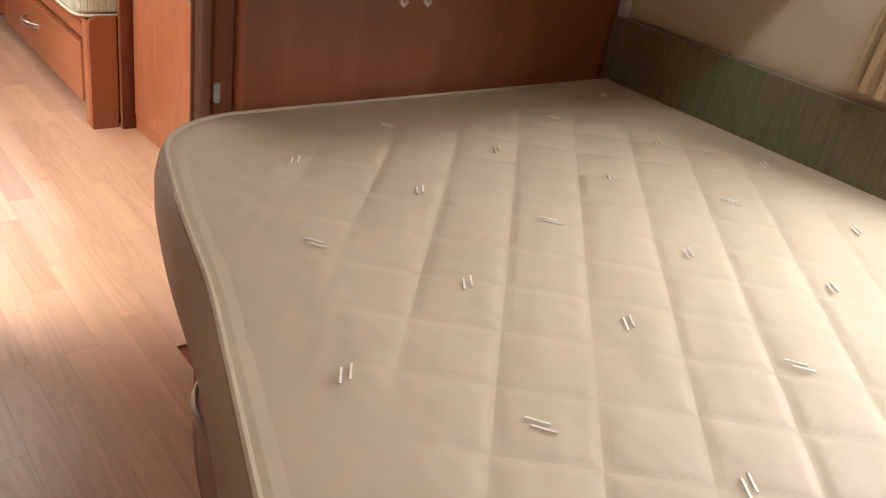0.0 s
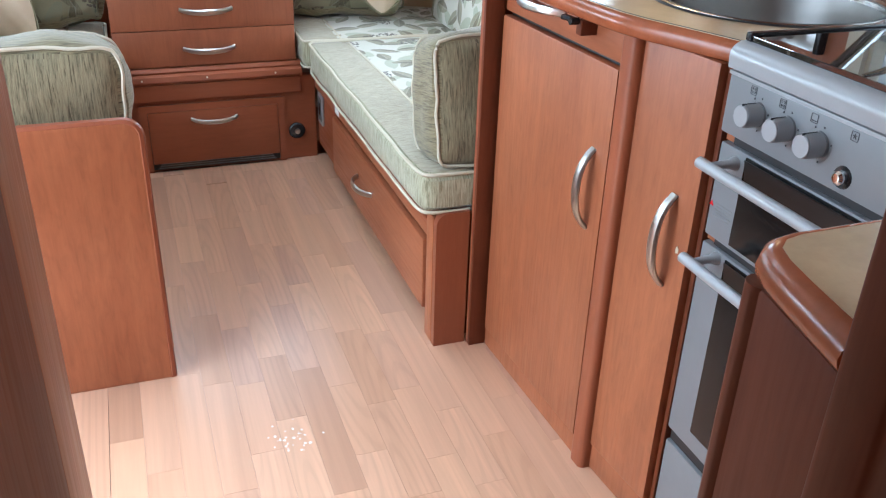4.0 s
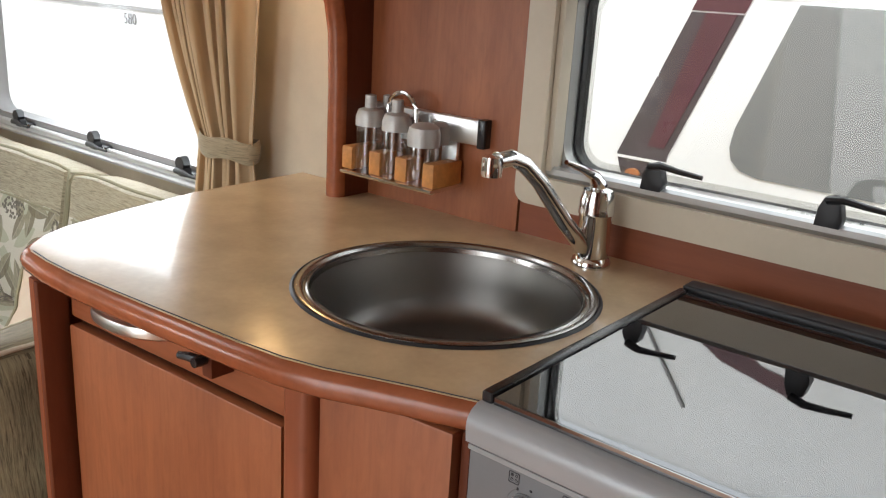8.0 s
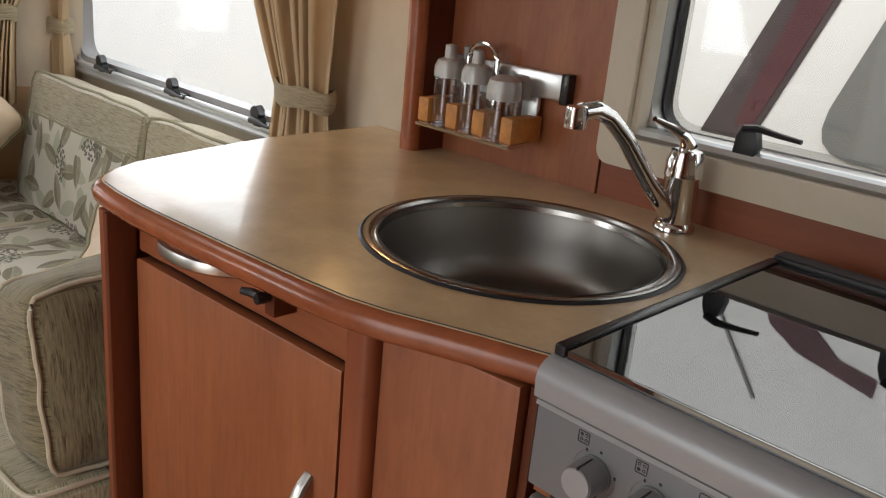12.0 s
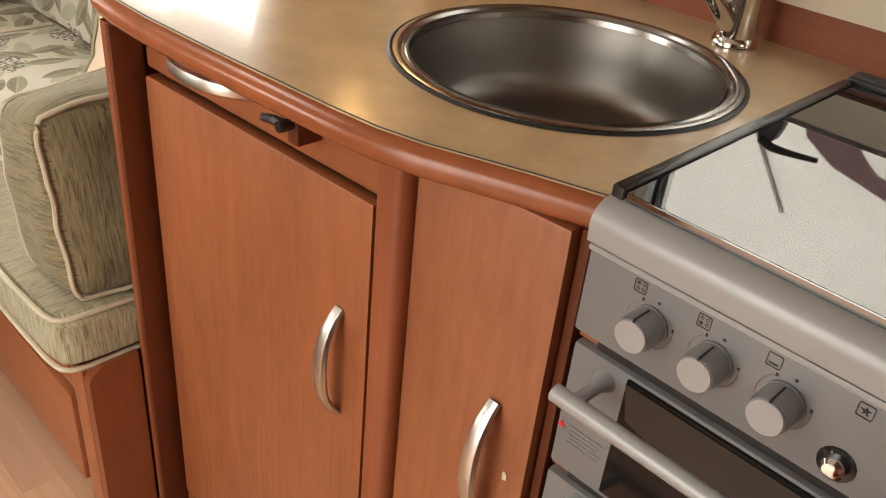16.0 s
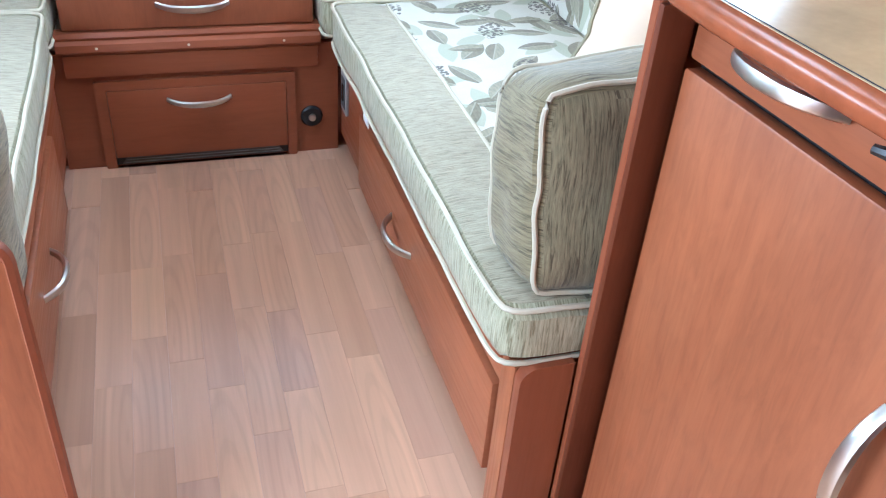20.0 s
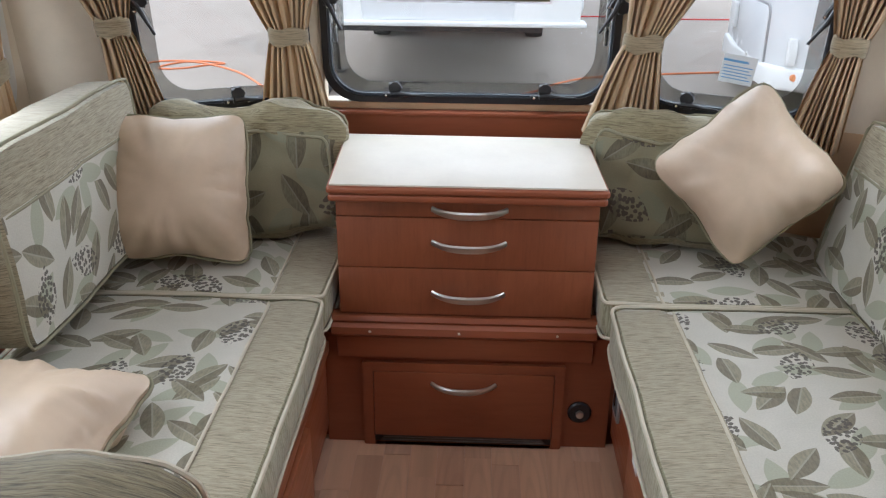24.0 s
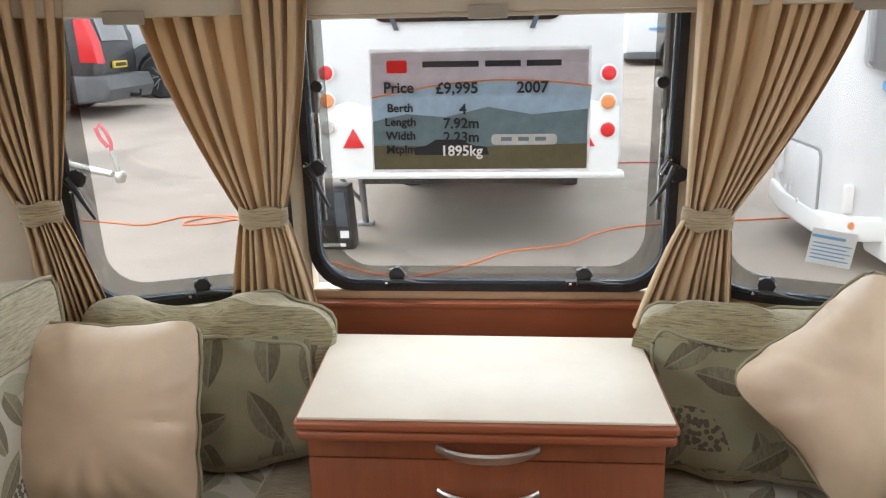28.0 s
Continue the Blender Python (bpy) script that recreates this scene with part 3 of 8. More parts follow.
def tube(path, r, seg=8, closed=False, bm=None, flat=1.0, up=(0, 0, 1)):
    """A round bar along a path; r may be a list; flat squeezes it along its upper axis."""
    bm = bm or bmesh.new()
    pts = [Vector(p) for p in path]
    n = len(pts)
    rings = []
    for i, p in enumerate(pts):
        a = pts[(i - 1) % n] if closed or i else pts[i]
        b = pts[(i + 1) % n] if closed or i < n - 1 else pts[i]
        t = (b - a).normalized()
        u = Vector(up)
        if abs(u.dot(t)) > 0.95:
            u = Vector((1, 0, 0))
        s = t.cross(u).normalized()
        w = s.cross(t).normalized()
        rr = r[i] if isinstance(r, (list, tuple)) else r
        rings.append([bm.verts.new(p + s * rr * math.cos(2 * math.pi * k / seg) + w * rr * flat * math.sin(2 * math.pi * k / seg)) for k in range(seg)])
    m = n if closed else n - 1
    for i in range(m):
        A, B = rings[i], rings[(i + 1) % n]
        for k in range(seg):
            bm.faces.new((A[k], A[(k + 1) % seg], B[(k + 1) % seg], B[k]))
    if not closed:
        bm.faces.new(rings[0][::-1])
        bm.faces.new(rings[-1])
    return bm


def lathe(profile, centre, seg=32, axis="z", bm=None, caps=True):
    """Turns (radius, height) pairs round an axis through centre."""
    bm = bm or bmesh.new()
    c = Vector(centre)
    rings = []
    for r, h in profile:
        ring = []
        for k in range(seg):
            a = 2 * math.pi * k / seg
            p, q = max(r, 1e-5) * math.cos(a), max(r, 1e-5) * math.sin(a)
            off = (p, q, h) if axis == "z" else ((p, h, q) if axis == "y" else (h, p, q))
            ring.append(bm.verts.new(c + Vector(off)))
        rings.append(ring)
    for A, B in zip(rings, rings[1:]):
        for k in range(seg):
            bm.faces.new((A[k], A[(k + 1) % seg], B[(k + 1) % seg], B[k]))
    if caps and profile[0][0] > 1e-4:
        bm.faces.new(rings[0][::-1])
    if caps and profile[-1][0] > 1e-4:
        bm.faces.new(rings[-1])
    bmesh.ops.remove_doubles(bm, verts=bm.verts[:], dist=2e-5)
    return bm


def ring_frame(outer, inner, a, b, axis="x", bm=None):
    """A frame between two loops of the same count, from a to b along axis."""
    bm = bm or bmesh.new()

    def at(p, q, h):
        return (p, q, h) if axis == "z" else ((p, h, q) if axis == "y" else (h, p, q))

    loops = [[bm.verts.new(at(p, q, h)) for p, q in pts] for pts, h in ((outer, a), (outer, b), (inner, b), (inner, a))]
    n = len(outer)
    for k in range(4):
        A, B = loops[k], loops[(k + 1) % 4]
        for i in range(n):
            bm.faces.new((A[i], A[(i + 1) % n], B[(i + 1) % n], B[i]))
    return bm


def puff_point(p, half, k, puff, wave, seed):
    """Maps a point of the cube -1..1 onto a stuffed cushion of half sizes."""
    q = Vector(p)
    ln = sum(abs(c) ** k for c in q) ** (1 / k)
    mx = max(abs(c) for c in q)
    if ln > 1e-9:
        q *= mx / ln
    out = Vector((q.x * half[0], q.y * half[1], q.z * half[2]))
    for i in range(3):
        j, l = (i + 1) % 3, (i + 2) % 3
        bulge = max(0, 1 - p[j] ** 2) * max(0, 1 - p[l] ** 2)
        out[i] += puff[i] * bulge * (1 if p[i] > 0 else -1) * abs(p[i]) ** 3
    if wave:
        w = noise.noise_vector(out * 7 + Vector((seed * 3.1, seed, -seed)))
        w2 = noise.noise_vector(out * 19 + Vector((seed, seed * 2.3, seed)))
        out += (w + w2 * 0.35) * wave
    return out


def cushion_bm(size, cuts=(10, 10, 4), k=9, puff=(0, 0, 0.01), wave=0.0, seed=0.0, warp=None, pick=None):
    """A stuffed cushion about the origin; UV in metres; pick(point, normal) gives each face's material slot."""
    bm = bmesh.new()
    half = [s / 2 for s in size]
    grid = {}
    for ax in range(3):
        j, l = (ax + 1) % 3, (ax + 2) % 3
        for side in (-1, 1):
            for a in range(cuts[j] + 1):
                for b in range(cuts[l] + 1):
                    p = [0, 0, 0]
                    p[ax], p[j], p[l] = side, -1 + 2 * a / cuts[j], -1 + 2 * b / cuts[l]
                    key = tuple(round(c, 5) for c in p)
                    if key not in grid:
                        co = puff_point(p, half, k, puff, wave, seed)
                        grid[key] = bm.verts.new(warp(co) if warp else co)
    for ax in range(3):
        j, l = (ax + 1) % 3, (ax + 2) % 3
        for side in (-1, 1):
            for a in range(cuts[j]):
                for b in range(cuts[l]):
                    quad = []
                    for da, db in ((0, 0), (1, 0), (1, 1), (0, 1)):
                        p = [0, 0, 0]
                        p[ax], p[j], p[l] = side, -1 + 2 * (a + da) / cuts[j], -1 + 2 * (b + db) / cuts[l]
                        quad.append(grid[tuple(round(c, 5) for c in p)])
                    f = bm.faces.new(quad if side > 0 else quad[::-1])
                    if pick:
                        n = [0, 0, 0]
                        n[ax] = side
                        f.material_index = pick(f.calc_center_median(), n)
    uv_metres(bm)
    return bm


def piping_bm(size, side_axis, level, k=9, puff=(0, 0, 0.01), wave=0.0, seed=0.0, r=0.005, n=14, warp=None):
    """The cord round a cushion's face: the rim at `level` (-1..1) along side_axis."""
    half = [s / 2 for s in size]
    j, l = (side_axis + 1) % 3, (side_axis + 2) % 3
    path = []
    for u0, v0, u1, v1 in ((-1, -1, 1, -1), (1, -1, 1, 1), (1, 1, -1, 1), (-1, 1, -1, -1)):
        for i in range(n):
            p = [0, 0, 0]
            f = i / n
            p[side_axis], p[j], p[l] = level, u0 + (u1 - u0) * f, v0 + (v1 - v0) * f
            co = puff_point(p, half, k, puff, wave, seed)
            co[j] *= 1 + 0.004 / half[j]
            co[l] *= 1 + 0.004 / half[l]
            path.append(warp(co) if warp else co)
    return tube(path, r, 6, closed=True)


def placed(bm, m):
    bmesh.ops.transform(bm, matrix=m, verts=bm.verts[:])
    return bm


def bow_handle(name, a, b, out, parent, r=0.008, material=None, rise=0.028, label="satin nickel bow handle"):
    """A bowed flat bar from a to b that stands off along out."""
    a, b, out = Vector(a), Vector(b), Vector(out).normalized()
    n = 14
    path, rad = [], []
    for i in range(n + 1):
        f = i / n
        path.append(a.lerp(b, f) + out * (rise * (1 - (2 * f - 1) ** 4) * 0.55 + rise * 0.45 * math.sin(math.pi * f)))
        rad.append(r * (0.95 + 0.35 * math.sin(math.pi * f)))
    bm = tube(path, rad, 8, up=out, flat=0.55)
    return part(name, bm, material or SATIN, parent, label)


def text_part(name, words, size, m, material, parent, depth=0.0006, bold=0.0):
    cu = bpy.data.curves.new(name, "FONT")
    cu.body, cu.size, cu.extrude, cu.resolution_u, cu.offset = words, size, depth, 3, size * bold
    cu.align_x, cu.align_y = "CENTER", "CENTER"
    tmp = bpy.data.objects.new(name, cu)
    scene.collection.objects.link(tmp)
    dg = bpy.context.evaluated_depsgraph_get()
    me = bpy.data.meshes.new_from_object(tmp.evaluated_get(dg))
    bpy.data.objects.remove(tmp)
    me.transform(m)
    bm = bmesh.new()
    bm.from_mesh(me)
    return part(name, bm, material, parent, "", smooth=False)

# ---- shell ----
XR, XL, YF, YB, ZC = 1.09, -1.06, 1.84, -3.35, 1.84


def holed(u0, u1, v0, v1, a, b, holes, axis):
    """A wall slab with square-cut openings; axis is the way of its thickness, from a (room side) to b."""
    us = sorted({u0, u1, *[h[0] for h in holes], *[h[1] for h in holes]})
    vs = sorted({v0, v1, *[h[2] for h in holes], *[h[3] for h in holes]})
    us, vs = [u for u in us if u0 <= u <= u1], [v for v in vs if v0 <= v <= v1]

    def solid(i, j):
        if not (0 <= i < len(us) - 1 and 0 <= j < len(vs) - 1):
            return False
        cu, cv = (us[i] + us[i + 1]) / 2, (vs[j] + vs[j + 1]) / 2
        return not any(h[0] < cu < h[1] and h[2] < cv < h[3] for h in holes)

    bm = bmesh.new()
    made = {}

    def at(i, j, h):
        key = (i, j, h)
        if key not in made:
            p, q = us[i], vs[j]
            made[key] = bm.verts.new((p, q, h) if axis == "z" else ((p, h, q) if axis == "y" else (h, p, q)))
        return made[key]

    for i in range(len(us) - 1):
        for j in range(len(vs) - 1):
            if not solid(i, j):
                continue
            for h in (a, b):
                bm.faces.new((at(i, j, h), at(i + 1, j, h), at(i + 1, j + 1, h), at(i, j + 1, h)))
            for di, dj, p, q in ((-1, 0, (i, j), (i, j + 1)), (1, 0, (i + 1, j), (i + 1, j + 1)), (0, -1, (i, j), (i + 1, j)), (0, 1, (i, j + 1), (i + 1, j + 1))):
                if not solid(i + di, j + dj):
                    bm.faces.new((at(*p, a), at(*q, a), at(*q, b), at(*p, b)))
    return bm


KWIN = (-1.10, -0.405, 0.995, 1.315)
LWIN = (0.36, 1.585, 0.80, 1.335)
BWIN = (-2.75, -1.98, 0.86, 1.36)
setting("wall_right", holed(YB, 1.62, -0.02, 1.95, XR, XR + 0.05, [KWIN, LWIN, BWIN], "x"), WALL, "cream vinyl-faced side wall with window openings", "wall", False)
setting("wall_left", holed(YB, 1.62, -0.02, 1.95, XL, XL - 0.05, [(0.36, 1.47, 0.80, 1.335), (-0.89, 0.03, 0.0, 1.80)], "x"), WALL,
        "cream vinyl-faced side wall with the doorway", "wall", False)
setting("wall_rear", box(XL - 0.05, XR + 0.05, YB - 0.05, YB, -0.02, 1.95), WALL, "plain cream rear wall of the bedroom", "wall", False)
setting("ceiling", holed(XL - 0.05, XR + 0.05, YB - 0.05, 2.0, ZC, ZC + 0.04, [(-0.28, 0.30, 0.45, 1.03)], "z"), CEIL,
        "pale panelled caravan ceiling with an opening for the added hatch", "ceiling", False)
setting("floor", box(XL - 0.05, XR + 0.05, YB - 0.05, 1.95, -0.06, -0.006), EDGE_H, "plywood caravan floor under the laminate", "floor", False)

# the front: a straight middle and two swept sides
SIDE_LEN, SIDE_ANG = 0.74, 24.0
RAKE = Matrix(((1, 0, 0, 0), (0, 1, -0.11, 0.11 * 0.745), (0, 0, 1, 0), (0, 0, 0, 1)))
M_MID = RAKE @ Matrix.Translation((0.01, YF, 0))
M_LEFT = RAKE @ Matrix.Translation((-0.395, YF, 0)) @ pose(0, 0, 0, 0, 0, SIDE_ANG)
M_RIGHT = RAKE @ Matrix.Translation((0.415, YF, 0)) @ pose(0, 0, 0, 0, 0, -SIDE_ANG)
FZ0, FZ1 = 0.745, 1.50
bm = holed(-0.405, 0.405, -0.02, 1.95, 0, 0.05, [(-0.400, 0.385, FZ0, FZ1)], "y")
setting("wall_front", placed(bm, M_MID), WALL, "cream front wall round the middle window", "wall", False)
for nm, M_, sgn in (("wall_front_left", M_LEFT, -1), ("wall_front_right", M_RIGHT, 1)):
    u0, u1 = (-SIDE_LEN, 0.0) if sgn < 0 else (0.0, SIDE_LEN)
    h = (-0.475, -0.03, FZ0, FZ1) if sgn < 0 else (0.03, 0.50, FZ0, FZ1)
    bm = holed(u0, u1, -0.02, 1.95, 0, 0.05, [h], "y")
    uv_metres(bm)
    setting(nm, placed(bm, M_), WALL, "cream swept front wall with a side window", "wall", False)

M_R = Matrix(((0, 1, 0, XR), (-1, 0, 0, 0), (0, 0, 1, 0), (0, 0, 0, 1)))
M_L = Matrix(((0, -1, 0, XL), (1, 0, 0, 0), (0, 0, 1, 0), (0, 0, 0, 1)))


def latch(parent, u, z, M_, turn=0.0, wide=0.036, lift=0.0):
    """A black window catch with its lever; turn 0 points right, -80 hangs down; lift raises the lever on a block."""
    T = M_ @ Matrix.Translation((u, -0.012, z)) @ pose(0, 0, 0, 0, -turn, 0)
    bm = box(-wide, wide, -0.010, 0.012, -0.014, -0.002, 0.003)
    box(-0.014, 0.014, -0.026, -0.006, -0.012, 0.010, 0.004, bm=bm)
    foot = part("catch_body", placed(bm, T), BLACK, parent)
    star = [(r * math.cos(math.pi * k / 5), 0.018 + r * math.sin(math.pi * k / 5)) for k, r in enumerate((0.020, 0.014) * 5)]
    if lift:
        block = prism([(-0.016, 0.0), (0.016, 0.0), (0.019, 0.012), (0.014, lift - 0.004), (0.004, lift + 0.006), (-0.008, lift + 0.002), (-0.014, lift - 0.012)], -0.030, -0.010, "y", 0.003)
        part("catch_knob", placed(block, T), BLACK, foot)
        bm = tube([(-0.002, -0.032, lift), (0.018, -0.036, lift + 0.004), (0.045, -0.038, lift + 0.001), (0.078, -0.036, lift - 0.002)], [0.0075, 0.0075, 0.0060, 0.0048], 8, flat=0.7)
    else:
        part("catch_knob", placed(prism(star, -0.030, -0.012, "y", 0.003), T), BLACK, foot)
        bm = tube([(-0.010, -0.032, 0.002), (0.02, -0.038, 0.004), (0.050, -0.040, 0.001), (0.082, -0.036, -0.001)], [0.008, 0.0065, 0.0042, 0.0036], 8)
    part("catch_lever", placed(bm, T), BLACK, parent)
    for s in (-1, 1):
        part("screw", placed(lathe([(0.0042, 0.0), (0.0036, -0.002), (0.0, -0.0026)], (s * wide * 0.74, -0.010, -0.008), 10, "y"), T), CHROME, foot)


def window(name, M_, u0, u1, z0, z1, label, rubber, inner, r=0.075, catches=(), hung=(), out=0.03, rim=0.030, border=0.0, edge=None, stays=(), lift=0.0):
    """A top-hinged acrylic caravan window: rubber surround, inner frame, pane and catches, in the wall's own frame."""
    at = M_ @ Vector(((u0 + u1) / 2, 0, z0))
    w = thing(name, at, label, "window", kind="structure")
    n = 6
    o1, i1 = round_rect(u0, u1, z0, z1, r, n), round_rect(u0 + rim, u1 - rim, z0 + rim, z1 - rim, max(r - rim * 0.5, 0.03), n)
    part("window_frame", placed(ring_frame(o1, i1, -0.012, out, "y"), M_), rubber, w)
    e1 = 1.02 if border else 0.75
    o2 = round_rect(u0 + rim * e1, u1 - rim * e1, z0 + rim * e1, z1 - rim * e1, max(r - rim * 0.5, 0.03), n)
    e2 = 1.3 if border else 1.55
    i2 = round_rect(u0 + rim * e2, u1 - rim * e2, z0 + rim * e2, z1 - rim * e2, max(r - rim * 0.7, 0.025), n)
    part("pane_seal", placed(ring_frame(o2, i2, out - 0.014 if border else -0.004, out + 0.012, "y"), M_), inner, w)
    i3 = round_rect(u0 + rim, u1 - rim, z0 + rim, z1 - rim, max(r - rim * 0.6, 0.025), n)
    part("pane", placed(prism(i3, out + 0.002, out + 0.010, "y"), M_), PANE, w, "clear acrylic pane", shadow=False)
    if border:
        e, f = rim * 1.1, rim * 1.1 + border
        part("pane_border", placed(ring_frame(round_rect(u0 + e, u1 - e, z0 + e, z1 - e, r - rim * 0.6, n), round_rect(u0 + f, u1 - f, z0 + f * 0.92, z1 - f, r - rim, n), out - 0.006, out - 0.002, "y"), M_), edge or BORDER, w, "frosted edge of the pane", shadow=False)
    for u in catches:
        latch(w, u, z0 + (0.029 if border > 0.03 else rim * 1.25), M_, lift=lift)
    for u, z, turn in hung:
        latch(w, u, z, M_, turn, 0.022)
    for u, side in stays:
        st = part("stay", placed(tube([(u, out + 0.004, z0 + 0.16), (u, out + 0.004, z1 - 0.15)], 0.006, 8), M_), ALU, w, "aluminium window stay")
        part("stay_sleeve", placed(tube([(u, out + 0.004, z1 - 0.36), (u, out + 0.004, z1 - 0.14)], 0.009, 8), M_), GREY_SEAL, st)
        part("stay_knob", placed(lathe([(0.0, -0.020), (0.012, -0.018), (0.014, -0.006), (0.008, 0.0), (0.008, 0.014), (0.0, 0.016)], (u + side * 0.012, out - 0.012, z0 + 0.45), 12, "y"), M_), BLACK_GLOSS, st, "black clamp knob")
    return w


window("window_front", M_MID, -0.400, 0.385, FZ0, FZ1, "middle front window in black rubber", BLACK, GREYBLUE, 0.095, (-0.205, 0.195), ((-0.377, 1.02, -62), (0.362, 1.02, -118)), rim=0.018, border=0.040, out=0.010, stays=((-0.366, 1), (0.351, -1)))
window("window_front_left", M_LEFT, -0.475, -0.03, FZ0, FZ1, "swept front side window in black rubber", BLACK, GREYBLUE, 0.095, (-0.235,), ((-0.455, 1.03, -62),), rim=0.018, border=0.040, out=0.010)
window("window_front_right", M_RIGHT, 0.03, 0.50, FZ0, FZ1, "swept front side window in black rubber", BLACK, GREYBLUE, 0.095, (0.18,), ((0.478, 1.03, -118),), rim=0.018, border=0.040, out=0.010)
window("window_lounge_right", M_R, -1.585, -0.36, 0.80, 1.335, "long lounge side window with grey frame", WHEEL_SILVER, GREY_SEAL, 0.075, (-1.328, -0.927, -0.545), ((-1.562, 1.02, -88), (-1.562, 1.20, -88)))
window("window_lounge_left", M_L, 0.36, 1.47, 0.80, 1.335, "long lounge side window with grey frame", ALU, GREY_SEAL, 0.075, (0.5, 0.86, 1.22), ())
window("window_kitchen", M_R @ Matrix.Translation((0, 0.02, 0)), 0.4055, 1.0995, 0.9955, 1.3145, "kitchen window with grey seal and black catches", ALU_DULL, BLACK, 0.05, (0.585, 0.83), (), rim=0.013, border=0.018, edge=BORDER_PALE, lift=0.036)
window("window_bed", M_R, 1.98, 2.75, 0.86, 1.36, "bedroom side window", ALU, GREY_SEAL, 0.07, (2.2, 2.5), ())

sill = thing("lounge_sill_rail", (XR - 0.01, 0.97, 0.80), "ribbed aluminium rail along the lounge window", "trim", kind="structure")
for z_, r_ in ((0.804, 0.009), (0.826, 0.007)):
    part("rail", tube([(XR - 0.014, 0.37, z_), (XR - 0.014, 1.575, z_)], r_, 8), WHEEL_SILVER, sill)

# unseen roof hatch, added over the lounge to let light in
hatch = thing("added_roof_hatch", (0.01, 0.74, ZC), "white roof hatch with a clear dome, added out of view for light", "roof hatch", kind="structure")
part("hatch_frame", ring_frame(round_rect(-0.31, 0.33, 0.42, 1.06, 0.05), round_rect(-0.27, 0.29, 0.46, 1.02, 0.04), ZC - 0.02, ZC + 0.08, "z"), WHITE_PLASTIC, hatch)
part("pane", box(-0.29, 0.31, 0.44, 1.04, ZC + 0.085, ZC + 0.095), PANE, hatch, "clear dome", shadow=False)

# ---- kitchen ----
WT = 0.90
CY_BACK = (-1.196, -0.6855)
# front edge of the worktop, from the lounge end to the cooker
EDGE_LINE = [(0.456, 0.010), (0.451, -0.04), (0.450, -0.11), (0.454, -0.19), (0.459, -0.27), (0.465, -0.35), (0.470, -0.42), (0.477, -0.48), (0.490, -0.53), (0.508, -0.575), (0.527, -0.625), (0.547, -0.684)]
worktop = thing("worktop", (0.75, -0.3, WT - 0.04), "sandy mottled laminate worktop with a cherry nosing", "worktop")
END_LINE = [(0.816, 0.158), (0.66, 0.124), (0.545, 0.092), (0.502, 0.068), (0.474, 0.042), (0.461, 0.025)]
outline = [(1.085, -0.684), (1.085, 0.172)] + END_LINE + EDGE_LINE
SINK = (0.776, -0.457, 0.203)


def slab_with_hole(loop, hole, z0, z1):
    bm = bmesh.new()
    a = [bm.verts.new((x, y, z1)) for x, y in loop]
    b = [bm.verts.new((x, y, z1)) for x, y in hole]
    es = [bm.edges.new((v[i], v[(i + 1) % len(v)])) for v in (a, b) for i in range(len(v))]
    bmesh.ops.triangle_fill(bm, use_beauty=True, use_dissolve=False, edges=es)
    r = bmesh.ops.extrude_face_region(bm, geom=bm.faces[:])
    bmesh.ops.translate(bm, verts=[g for g in r["geom"] if isinstance(g, bmesh.types.BMVert)], vec=(0, 0, z0 - z1))
    return bm


hole = arc(SINK[0], SINK[1], SINK[2] - 0.012, 0, 360, 40)[:-1]
part("top", slab_with_hole(outline, hole, WT - 0.022, WT), WORKTOP, worktop, smooth=False)
nose = [(1.05, 0.174)] + END_LINE + EDGE_LINE
part("nosing", tube([(x + (0.003 if y < 0.03 else 0), y - (0.003 if y > 0.03 else 0), WT - 0.0165) for x, y in nose], 0.0162, 14), NOSING, worktop, "rounded cherry edge")
part("rear_strip", box(1.013, 1.085, CY_BACK[0], CY_BACK[1], WT - 0.022, WT, 0.001), WORKTOP, worktop, "laminate strip behind the cooker")
part("edge_line", tube([(x + 0.003, y, WT - 0.0001) for x, y in EDGE_LINE], 0.0010, 5), INK, worktop, "thin dark joint line")

sink = thing("round_sink", (SINK[0], SINK[1], WT - 0.15), "round brushed steel sink bowl sunk in the worktop", "sink")
part("bowl", lathe([(0.178, 0.002), (0.178, -0.008), (0.1755, -0.016), (0.169, -0.050), (0.164, -0.076), (0.158, -0.090), (0.148, -0.100), (0.132, -0.1055), (0.09, -0.108), (0.04, -0.110), (0.0, -0.111)], (SINK[0], SINK[1], WT), 56, caps=False), STEEL, sink)
part("rim", lathe([(0.1765, -0.008), (0.178, -0.001), (0.181, 0.0012), (0.1835, -0.0008), (0.186, -0.0010), (0.1885, 0.0028), (0.1935, 0.0040), (0.1970, 0.0030), (0.1985, -0.004)], (SINK[0], SINK[1], WT), 56, caps=False), RIM_STEEL, sink, "polished stepped rim")
part("seal", lathe([(0.196, 0.0005), (0.1995, 0.003), (0.203, 0.0005)], (SINK[0], SINK[1], WT), 56, caps=False), BLACK, sink, "dark rubber seal")
part("drain", lathe([(0.0, 0.0), (0.026, 0.001), (0.030, 0.003), (0.033, 0.0)], (SINK[0], SINK[1], WT - 0.1095), 20, caps=False), CHROME, sink)

